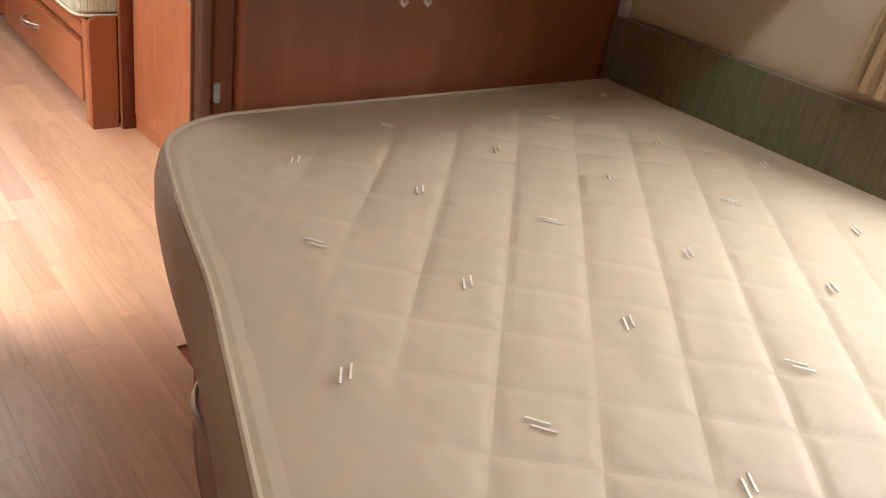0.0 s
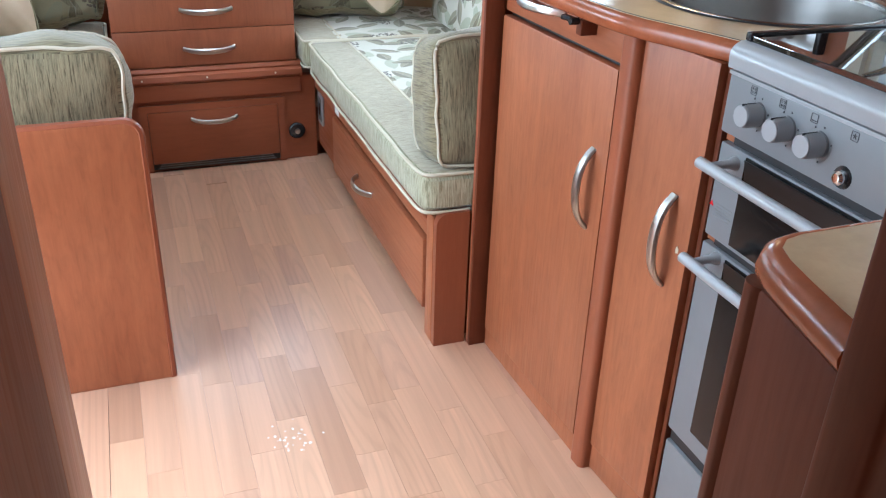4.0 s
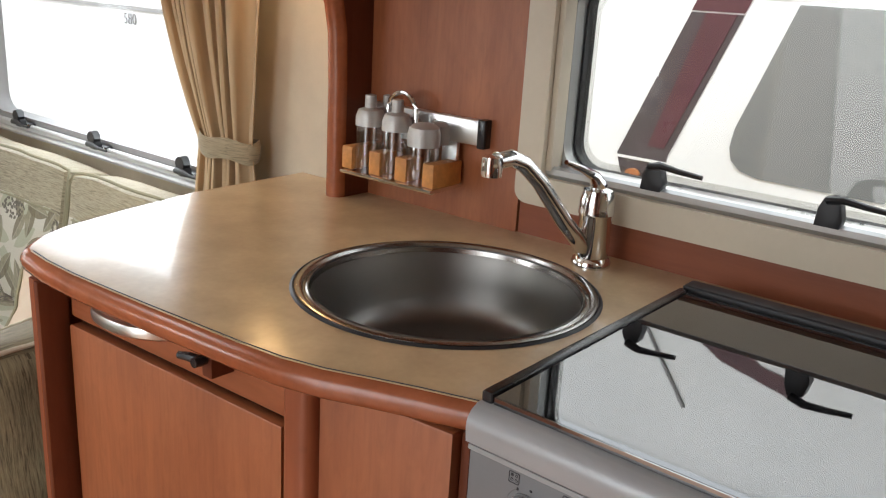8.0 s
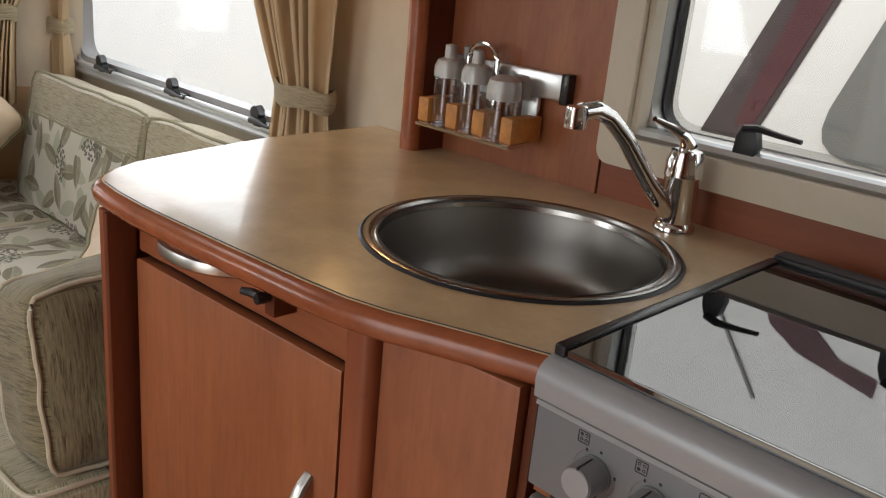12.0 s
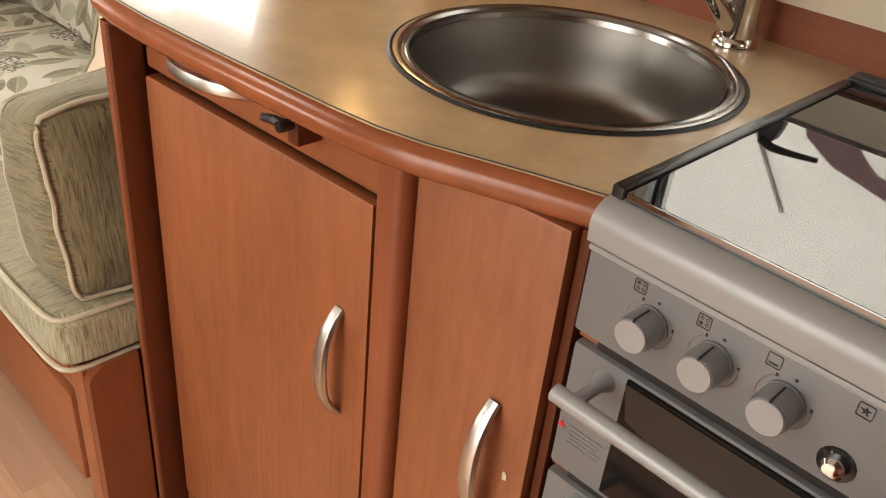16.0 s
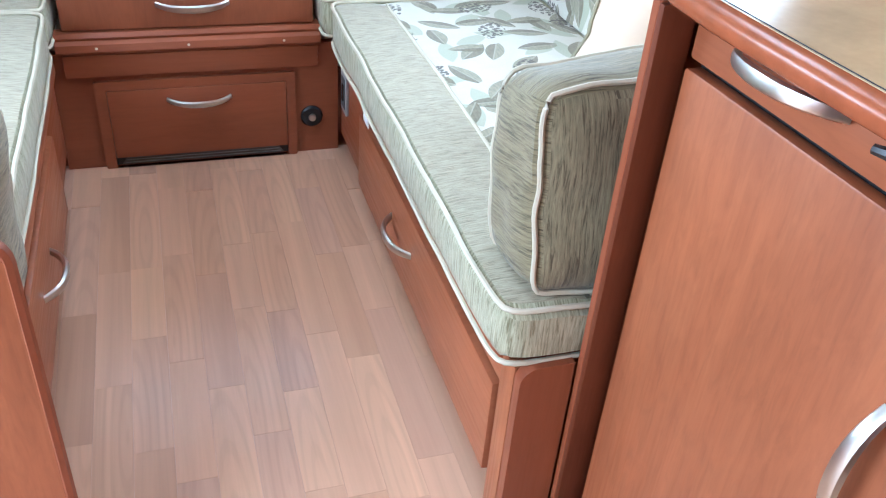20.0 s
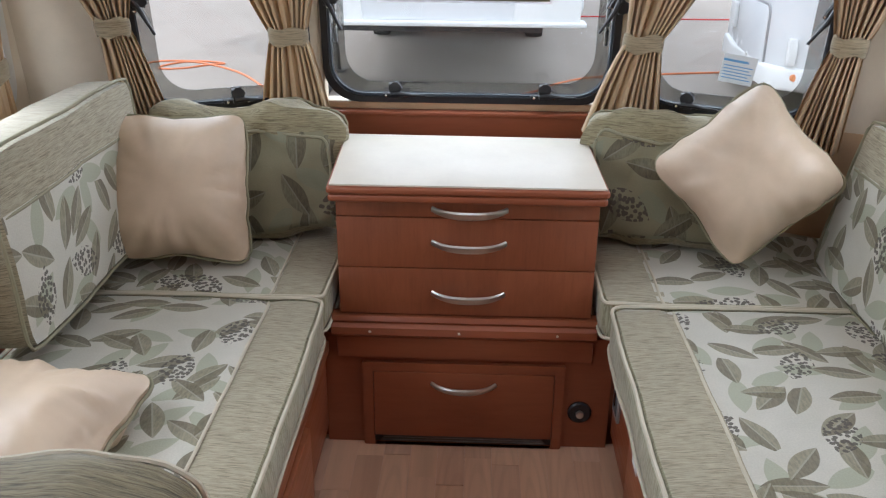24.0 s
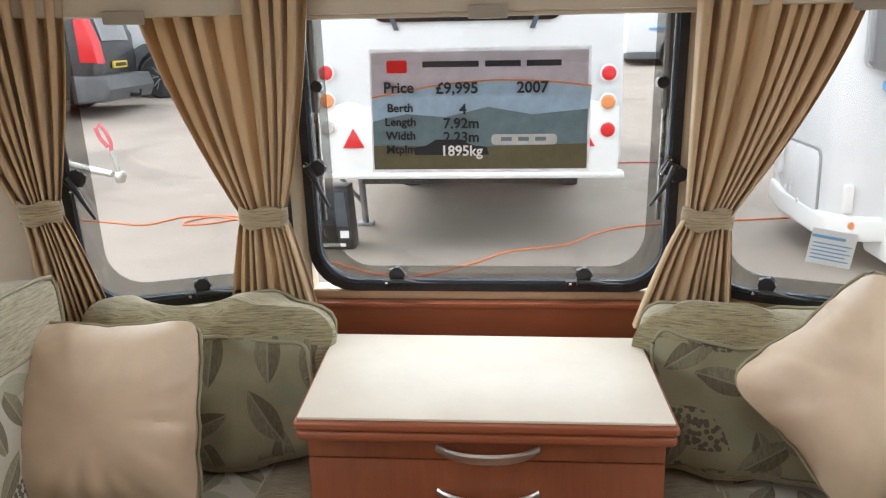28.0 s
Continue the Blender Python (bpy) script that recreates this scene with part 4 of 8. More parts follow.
tap = thing("mixer_tap", (1.012, -0.535, WT), "polished chrome mixer tap with a swung spout", "tap")
TX, TY = 1.012, -0.535
part("base", lathe([(0.0, 0.0), (0.029, 0.0), (0.029, 0.006), (0.026, 0.012), (0.024, 0.014), (0.024, 0.075), (0.026, 0.078), (0.0255, 0.098), (0.021, 0.112), (0.0, 0.118)], (TX, TY, WT), 24), CHROME, tap)
part("lever", tube([(TX, TY, WT + 0.118), (TX - 0.008, TY + 0.004, WT + 0.132), (TX - 0.024, TY + 0.016, WT + 0.142), (TX - 0.046, TY + 0.030, WT + 0.152)], [0.017, 0.013, 0.009, 0.006], 10, flat=0.6), CHROME, tap)
SP = [(TX - 0.012, TY + 0.004, WT + 0.024), (TX - 0.055, TY + 0.020, WT + 0.072), (TX - 0.100, TY + 0.036, WT + 0.130), (TX - 0.128, TY + 0.046, WT + 0.157), (TX - 0.150, TY + 0.053, WT + 0.166), (TX - 0.172, TY + 0.058, WT + 0.164)]
part("spout", tube(SP, [0.013, 0.012, 0.0115, 0.0115, 0.012, 0.0125], 12), CHROME, tap)
part("aerator", lathe([(0.0, -0.012), (0.0135, -0.012), (0.0145, 0.0), (0.0135, 0.014), (0.0, 0.016)], (TX - 0.180, TY + 0.060, WT + 0.156), 14), CHROME, tap)

# base units
unit = thing("sink_cabinet", (0.75, -0.24, 0), "cherry sink cabinet with door, drawer and bow handles", "cabinet")
part("end_panel", prism([(0.4455, -0.010), (0.4485, -0.0125), (1.085, -0.0125), (1.085, 0.004), (0.4485, 0.004), (0.4455, 0.0015)], 0.0, WT - 0.033, "z"), EDGE, unit, "cherry end panel")
part("filler", box(0.444, 0.486, -0.024, -0.0135, 0.0, WT - 0.034, 0.002), DARK, unit)
part("body", prism([(0.505, -0.016), (0.522, -0.462), (1.08, -0.462), (1.08, -0.016)], 0.0, 0.72, "z"), CHERRY, unit)
part("plinth", prism([(0.486, -0.026), (0.505, -0.458), (0.515, -0.458), (0.502, -0.026)], 0.0, 0.048, "z"), CHERRY, unit)


def slant_box(y0, y1, z0, z1, depth=0.018, x_at=None, proud=0.0):
    xa = x_at or (lambda y: 0.480 - (y + 0.034) * 0.045)
    return prism([(xa(y0) - proud, y0), (xa(y1) - proud, y1), (xa(y1) + depth - proud, y1), (xa(y0) + depth - proud, y0)], z0, z1, "z", bevel=0.004)


door = part("door", slant_box(-0.034, -0.456, 0.050, 0.801, 0.020), CHERRY, unit)
# Black plate behind the door paints the shadow in its gap.
part("shadow_gap", slant_box(-0.030, -0.4605, 0.046, 0.806, 0.004, proud=-0.022), BLACK, unit, "black plate for the shade in the gap round the door")
part("drawer_front", slant_box(-0.028, -0.4605, 0.8075, 0.8665, 0.016, proud=-0.008), CHERRY_H, unit)
bow_handle("door_handle", (0.498, -0.411, 0.650), (0.498, -0.411, 0.496), (-1, 0, 0), door, 0.0085)
bow_handle("drawer_handle", (0.488, -0.106, 0.850), (0.496, -0.262, 0.850), (-1, 0, 0.10), unit, 0.0075, rise=0.038)
bm = box(0.472, 0.505, -0.368, -0.350, 0.836, 0.862, 0.002)
part("catch", bm, DARK, unit, "small brown catch block")
bm = lathe([(0.0, -0.008), (0.006, -0.008), (0.0065, 0.0), (0.006, 0.008), (0.0, 0.009)], (0.462, -0.360, 0.860), 12, "x")
tube([(0.462, -0.358, 0.861), (0.457, -0.346, 0.863), (0.453, -0.334, 0.862)], [0.006, 0.0055, 0.0045], 8, bm=bm)
part("catch_lever", bm, BLACK_GLOSS, unit, "black turn lever")
part("top_rail", prism([(0.516, -0.030), (0.534, -0.455), (0.550, -0.455), (0.535, -0.030)], 0.73, WT - 0.034, "z"), DARK, unit)
part("post", prism([(0.535, -0.4615), (0.502, -0.4615)] + arc(0.502, -0.4695, 0.008, 90, 180, 5)[1:] + [(0.4945, -0.478)] + arc(0.508, -0.4885, 0.0135, 190, 270, 6) + [(0.56, -0.502), (0.56, -0.4615)], 0.0, WT - 0.033, "z"), EDGE, unit, "rounded dark cherry post")

unit2 = thing("slim_cabinet", (0.75, -0.58, 0), "slim cherry cabinet with a curved front and bow handle", "cabinet")
part("body", prism([(0.55, -0.5025), (0.572, -0.676), (1.08, -0.676), (1.08, -0.5025)], 0.0, 0.72, "z"), CHERRY, unit2)
xa2 = lambda y: 0.512 - (y + 0.502) * 0.090
door2 = part("door", slant_box(-0.5035, -0.672, 0.06, 0.868, 0.018, xa2), CHERRY, unit2)
part("plinth", slant_box(-0.5035, -0.672, 0.0, 0.058, 0.014, xa2, proud=-0.004), CHERRY, unit2)
bow_handle("door_handle", (0.5225, -0.625, 0.650), (0.5225, -0.625, 0.490), (-1, 0, 0), door2, 0.0085)
part("end_strip", box(0.540, 0.575, -0.6845, -0.6735, 0.0, WT - 0.033, 0.002), DARK, unit2)
part("chip", prism([(-0.6525, 0.560), (-0.6475, 0.558), (-0.6465, 0.566), (-0.6490, 0.571), (-0.6530, 0.567)], 0.5242, 0.5258, "x"), CREAM_PLASTIC, unit2, "pale chip in the cherry foil")

# cooker
CY0, CY1, CXF = -1.192, -0.686, 0.545
cook = thing("cooker", (0.8, -0.94, 0), "silver-grey gas cooker with a black glass lid", "cooker")
part("body", box(CXF + 0.02, 1.01, CY0 + 0.004, CY1 - 0.004, 0.0, WT - 0.012), SILVER, cook)
part("hob_lid", box(CXF + 0.002, 0.976, CY0 + 0.016, CY1 - 0.0165, WT + 0.004, WT + 0.012, 0.001), HOB_GLASS, cook, "glossy black glass lid", smooth=False)
part("lid_frame", ring_frame(round_rect(CXF - 0.002, 1.012, CY0, CY1, 0.012), round_rect(CXF + 0.020, 0.98, CY0 + 0.010, CY1 - 0.012, 0.01), WT - 0.010, WT + 0.003, "z"), BLACK_GLOSS, cook)
for ya, yb in ((CY1 - 0.016, CY1 - 0.003), (CY0 + 0.003, CY0 + 0.0155)):
    part("lid_edge", box(CXF, 0.978, ya, yb, WT + 0.0035, WT + 0.0155, 0.0035, 3), BLACK_GLOSS, cook, "raised black lid edge")
part("lid_hinge", box(0.980, 1.012, CY0 + 0.004, CY1 - 0.005, WT + 0.004, WT + 0.019, 0.005, 3), BLACK, cook, "matt black hinge strip")
part("front_rail", prism([(CXF + 0.02, WT + 0.004), (CXF - 0.004, WT + 0.003)] + arc(CXF - 0.001, WT - 0.016, 0.0185, 105, 185, 7) + [(CXF - 0.018, WT - 0.032), (CXF + 0.02, WT - 0.0345)], CY0 + 0.002, CY1 - 0.002, "y"), RAIL_SILVER, cook, "rounded silver front rail")
PX = CXF - 0.012
part("panel_lip", box(PX - 0.003, CXF + 0.02, CY0 + 0.003, CY1 - 0.003, 0.859, 0.8645, 0.001), RAIL_SILVER, cook)
part("control_panel", box(PX, CXF + 0.02, CY0 + 0.003, CY1 - 0.003, 0.776, 0.8585, 0.003), SILVER, cook)
for i in range(3):
    y = -0.757 - i * 0.058
    kz = 0.821
    part("knob_ring", lathe([(0.0, 0.0), (0.0175, 0.0), (0.0175, -0.002), (0.0, -0.003)], (PX - 0.0005, y, kz), 20, "x"), SILVER, cook)
    kn = part("knob", lathe([(0.0165, 0.0), (0.0160, -0.020), (0.0150, -0.0235), (0.0, -0.025)], (PX - 0.002, y, kz), 26, "x"), KNOB, cook, "grey knob with a pale satin face")
    part("knob_face", lathe([(0.0146, -0.0245), (0.0140, -0.0256), (0.0, -0.0262)], (PX - 0.002, y, kz), 26, "x"), RAIL_SILVER, kn)
    part("pointer", box(PX - 0.0278, PX - 0.006, y - 0.0007, y + 0.0007, kz + 0.0142, kz + 0.0168), INK, kn)
    part("mark", lathe([(0.0016, 0.0), (0.0, -0.0006)], (PX - 0.0002, y - 0.004, kz + 0.0225), 8, "x"), INK, cook)
    arc_pts = [(PX - 0.0006, y + 0.0215 * math.sin(radians(a)), kz + 0.0215 * math.cos(radians(a))) for a in range(30, 121, 10)]
    part("dial_arc", tube(arc_pts, 0.0003, 4), INK_GREY, cook)
    arc_pts = [(PX - 0.0006, y + 0.0215 * math.sin(radians(a)), kz + 0.0215 * math.cos(radians(a))) for a in range(200, 281, 10)]
    part("dial_arc", tube(arc_pts, 0.0003, 4), INK_GREY, cook)
    for a in (28, 124, 195, 285):
        part("dial_tick", box(PX - 0.001, PX - 0.0002, y - 0.0008 + 0.0215 * math.sin(radians(a)), y + 0.0008 + 0.0215 * math.sin(radians(a)), kz - 0.0012 + 0.0215 * math.cos(radians(a)), kz + 0.0012 + 0.0215 * math.cos(radians(a))), INK, cook)
    s0, z0 = y + 0.015, 0.8495
    part("burner_symbol", ring_frame(round_rect(s0 - 0.0058, s0 + 0.0058, z0 - 0.0058, z0 + 0.0058, 0.0012, 2), round_rect(s0 - 0.0053, s0 + 0.0053, z0 - 0.0053, z0 + 0.0053, 0.001, 2), PX - 0.0008, PX - 0.0002, "x"), INK, cook)
    if i == 2:
        part("symbol_bar", box(PX - 0.0008, PX - 0.0002, s0 - 0.0036, s0 + 0.0036, z0 - 0.0036, z0 - 0.0024), INK, cook)
    else:
        for k, (p, q) in enumerate(((-0.0024, -0.0024), (0.0024, -0.0024), (-0.0024, 0.0024), (0.0024, 0.0024))):
            full = k == (3 if i == 0 else 1)
            prof = [(0.0018, 0.0), (0.0, -0.0006)] if full else [(0.0017, 0.0), (0.0012, -0.0004), (0.0011, 0.0)]
            part("symbol_dot", lathe(prof, (PX - 0.0002, s0 + p, z0 + q), 10, "x", caps=False), INK, cook)
y, s0, z0 = -0.922, -0.925, 0.8495
part("igniter", lathe([(0.0095, 0.0), (0.009, -0.008), (0.006, -0.011), (0.0, -0.012)], (PX, y, 0.797), 18, "x"), CHROME, cook)
part("igniter_ring", lathe([(0.0098, 0.0), (0.0145, 0.0), (0.0135, -0.002), (0.0098, -0.001)], (PX, y, 0.797), 18, "x"), BLACK_GLOSS, cook)
part("igniter_symbol", ring_frame(round_rect(s0 - 0.0058, s0 + 0.0058, z0 - 0.0058, z0 + 0.0058, 0.0012, 2), round_rect(s0 - 0.0053, s0 + 0.0053, z0 - 0.0053, z0 + 0.0053, 0.001, 2), PX - 0.0008, PX - 0.0002, "x"), INK, cook)
star = [(s0 + r * math.sin(math.pi * k / 5), z0 + r * math.cos(math.pi * k / 5)) for k, r in enumerate((0.004, 0.0014) * 5)]
part("star_symbol", prism(star, PX - 0.0008, PX - 0.0002, "x"), INK, cook)


def oven_door(z0, z1, rail_z, win):
    d = part("oven_door", box(CXF - 0.008, CXF + 0.016, CY0 + 0.006, CY1 - 0.004, z0, z1, 0.004), SILVER, cook, "silver oven door")
    gl = part("glass", box(CXF - 0.0105, CXF - 0.007, CY0 + 0.065, CY1 - 0.064, win[0], win[1], 0.001), OVEN_GLASS, d, "dark oven glass")
    part("rail", tube([(CXF - 0.055, CY0 + 0.012, rail_z), (CXF - 0.055, CY1 - 0.024, rail_z)], 0.0085, 14), RAIL_SILVER, d, "round silver rail handle")
    for y in (CY0 + 0.05, CY1 - 0.043):
        part("rail_stay", tube([(CXF - 0.006, y, rail_z), (CXF - 0.012, y, rail_z), (CXF - 0.02, y, rail_z), (CXF - 0.052, y, rail_z)], [0.0105, 0.010, 0.0065, 0.006], 12), RAIL_SILVER, d)
    top = win[1]
    bow = [(CY1 - 0.064, top - 0.004), (CY0 + 0.065, top - 0.004), (CY0 + 0.065, top - 0.045)] + [(CY0 + 0.10 + 0.30 * i / 8, top - 0.050 - 0.006 * math.sin(math.pi * i / 8)) for i in range(9)] + [(CY1 - 0.072, top - 0.040)]
    part("glass_band", prism(bow, CXF - 0.0118, CXF - 0.0107, "x"), OVEN_BAND, gl, "black upper band of the glass")
    return d


grill = oven_door(0.614, 0.7605, 0.740, (0.622, 0.757))
part("grill_slot", box(CXF - 0.002, CXF + 0.02, CY0 + 0.01, CY1 - 0.024, 0.7615, 0.7755), BLACK, cook)
part("slot_end", box(CXF + 0.002, CXF + 0.02, CY1 - 0.0235, CY1 - 0.002, 0.7615, 0.7755), CHERRY, cook)
oven = oven_door(0.245, 0.6015, 0.589, (0.28, 0.597))
part("oven_slot", box(CXF - 0.002, CXF + 0.02, CY0 + 0.01, CY1 - 0.024, 0.6025, 0.613), BLACK, cook)
part("slot_end", box(CXF + 0.002, CXF + 0.02, CY1 - 0.0235, CY1 - 0.002, 0.6025, 0.613), CHERRY, cook)
part("base_slot", box(CXF - 0.002, CXF + 0.02, CY0 + 0.01, CY1 - 0.01, 0.222, 0.243), BLACK, cook)
part("base_panel", box(CXF - 0.008, CXF + 0.016, CY0 + 0.006, CY1 - 0.006, 0.052, 0.220, 0.004), SILVER, cook)
part("cooker_plinth", box(CXF, CXF + 0.02, CY0, CY1, 0.0, 0.050), CHERRY_H, cook)
for k in range(5):
    part("warning_line", box(CXF - 0.0088, CXF - 0.0082, -0.742 + 0.003 * (k % 3), -0.704 - (0.003 if k % 2 else 0), 0.668 - k * 0.0048, 0.6695 - k * 0.0048), INK_GREY, grill)
part("warning_mark", prism([(-0.700, 0.662), (-0.691, 0.662), (-0.6955, 0.670)], CXF - 0.0088, CXF - 0.0082, "x"), RED, grill)

# narrow worktop beside the cooker, on the bulkhead
nib = thing("peninsula", (0.6, -1.27, 0), "narrow cherry peninsula with a laminate top beside the cooker", "cabinet")
part("side_panel", box(0.262, 1.085, -1.325, -1.205, 0.0, WT - 0.034), EDGE, nib)
part("end_face", prism([(0.172, -1.206), (0.146, -1.327), (0.205, -1.327), (0.262, -1.206)], 0.0, WT - 0.033, "z", 0.003), DARK, nib)
part("end_strip", prism(arc(0.180, -1.204, 0.013, 30, 230, 6), 0.0, WT - 0.033, "z"), DARK, nib, "rounded corner strip")
NIB = [(0.245, -1.199), (0.212, -1.199), (0.194, -1.203), (0.182, -1.213), (0.175, -1.230), (0.167, -1.265), (0.156, -1.315)]
part("top", prism([(1.085, -1.199), (1.085, -1.345), (0.158, -1.345), (0.156, -1.327)] + NIB[-2::-1], WT - 0.032, WT, "z"), WORKTOP, nib, smooth=False)
part("nosing", tube([(x, y, WT - 0.0165) for x, y in [(0.53, -1.199)] + NIB + [(0.153, -1.327)]], 0.0162, 16), NOSING, nib, "rounded cherry edge")

bulk = thing("bulkhead", (0.6, -1.35, 0), "low cherry bulkhead between kitchen and bed", "partition", kind="structure")
part("panel", box(0.190, 1.085, -1.352, -1.330, 0.0, WT - 0.034), CHEST, bulk)
part("post", prism(round_rect(0.130, 0.168, -1.374, -1.328, 0.007, 4), 0.0, 1.86, "z"), DARK, bulk, "moulded cherry post up to the ceiling")
part("post_trim", prism(arc(0.177, -1.368, 0.0095, 180, 360, 8) + [(0.1865, -1.331), (0.1675, -1.331)], 0.0, 1.86, "z"), EDGE, bulk, "half-round cherry trim")
part("groove", box(0.1868, 0.1898, -1.3535, -1.345, 0.0, WT - 0.05), BLACK, bulk, "dark joint line")
part("strike_plate", prism(round_rect(0.1335, 0.1435, 0.588, 0.622, 0.004, 3), -1.3775, -1.373, "y"), STEEL_DARK, bulk, "small metal strike plate")
part("screw_cap", lathe([(0.005, 0.0), (0.0045, -0.0015), (0.0, -0.002)], (0.150, -1.3742, 0.872), 12, "y"), NOSING, bulk)
part("grey_strip", box(1.072, 1.0895, -1.372, -1.353, 0.50, WT - 0.04), STRIP_GREY, bulk, "grey end strip")
flap = thing("bed_shelf", (0.65, -1.54, WT - 0.055), "cream laminate flap shelf with cherry edge over the bed", "shelf")
FO = [(0.222, -1.380), (1.085, -1.380), (1.085, -1.732), (0.228, -1.732), (0.213, -1.726), (0.207, -1.712)]
part("top", prism(FO, WT - 0.052, WT - 0.024, "z"), SHELF_TOP, flap, smooth=False)
part("nosing", tube([(0.223, -1.384, WT - 0.039), (0.207, -1.710, WT - 0.039), (0.213, -1.726, WT - 0.039), (0.228, -1.732, WT - 0.039), (1.08, -1.732, WT - 0.039)], 0.017, 10), NOSING, flap, "rounded cherry edge")
part("hinge_seam", box(0.26, 1.085, -1.3795, -1.3765, WT - 0.04, WT - 0.024), BLACK, flap)
for x in (0.235, 0.273):
    part("hook", tube([(x, -1.705, WT - 0.054), (x, -1.705, WT - 0.070), (x + 0.008, -1.70, WT - 0.076), (x + 0.014, -1.70, WT - 0.070)], 0.0025, 6), SATIN, flap)
part("bracket", prism([(-1.37, WT - 0.054), (-1.66, WT - 0.054), (-1.64, WT - 0.072), (-1.37, WT - 0.085)], 1.05, 1.066, "x"), EDGE, flap)

# back panel, window surround
setting("kitchen_back_panel", box(XR - 0.022, XR - 0.002, -0.362, -0.027, WT, 1.40), CHERRY, "rust-cherry splash panel behind the sink", "wall panel")
up = setting("kitchen_upstand", box(XR - 0.018, XR - 0.002, -1.345, -0.364, WT, 0.962), EDGE_H, "cherry upstand under the kitchen window", "trim")
sur = thing("kitchen_window_surround", (XR - 0.03, -0.75, 0.96), "cream plastic blind surround of the kitchen window", "window surround", kind="structure")
part("surround", ring_frame(round_rect(-1.17, -0.362, 0.955, 1.375, 0.022), round_rect(-1.10, -0.408, 1.000, 1.325, 0.012), XR - 0.035, XR + 0.02, "x"), CREAM_PLASTIC, sur)
part("sill_rail", tube([(XR - 0.012, -1.10, 1.006), (XR - 0.012, -0.408, 1.006)], 0.011, 8), ALU_DULL, sur, "bright aluminium rail")
part("lower_track", box(XR - 0.004, XR + 0.03, -1.10, -0.408, 1.0, 1.016, 0.003), ALU, sur)
part("blind_bar", tube([(XR - 0.016, -1.10, 1.318), (XR - 0.016, -0.408, 1.318)], 0.008, 8), ALU, sur, "aluminium blind bar")
part("blind_pull", box(XR - 0.046, XR - 0.014, -0.800, -0.712, 1.300, 1.330, 0.003), GREY_SEAL, sur, "grey blind catch")
for y in (-0.412, -1.096):
    part("blind_track", box(XR - 0.022, XR + 0.015, y - 0.006, y + 0.006, 1.01, 1.32, 0.002), CREAM_PLASTIC, sur)
part("gas_strut", tube([(XR + 0.012, -1.045, 1.04), (XR + 0.012, -1.045, 1.235)], 0.007, 8), ALU, sur)
part("strut_end", box(XR, XR + 0.024, -1.058, -1.036, 1.232, 1.262, 0.003), BLACK, sur)

# end panel with the swept edge
sweep = [(0.826, 1.839), (0.802, 1.80), (0.779, 1.74), (0.767, 1.69), (0.760, 1.62), (0.759, 1.55), (0.761, 1.48), (0.768, 1.43), (0.787, 1.395), (0.82, 1.374), (0.865, 1.362), (0.905, 1.350), (0.945, 1.322), (0.975, 1.285), (0.995, 1.24), (1.005, 1.19), (1.008, 1.10), (1.008, WT)]
endp = thing("swept_end_panel", (1.0, 0.005, WT), "dark cherry end panel with a swept rounded edge", "end panel")
part("panel", prism(sweep + [(1.088, WT), (1.088, 1.839)], -0.026, 0.012, "y"), DARK, endp)
part("edge", tube([(x - 0.001, -0.007, z) for x, z in sweep], 0.0195, 12, up=(0, 1, 0)), NOSING, endp, "rounded cherry edge")

# overhead cupboards


def face_x(z):
    f = (z - 1.427) / 0.343
    return 0.7585 + 0.0295 * (0.35 * f + 0.65 * f * f)


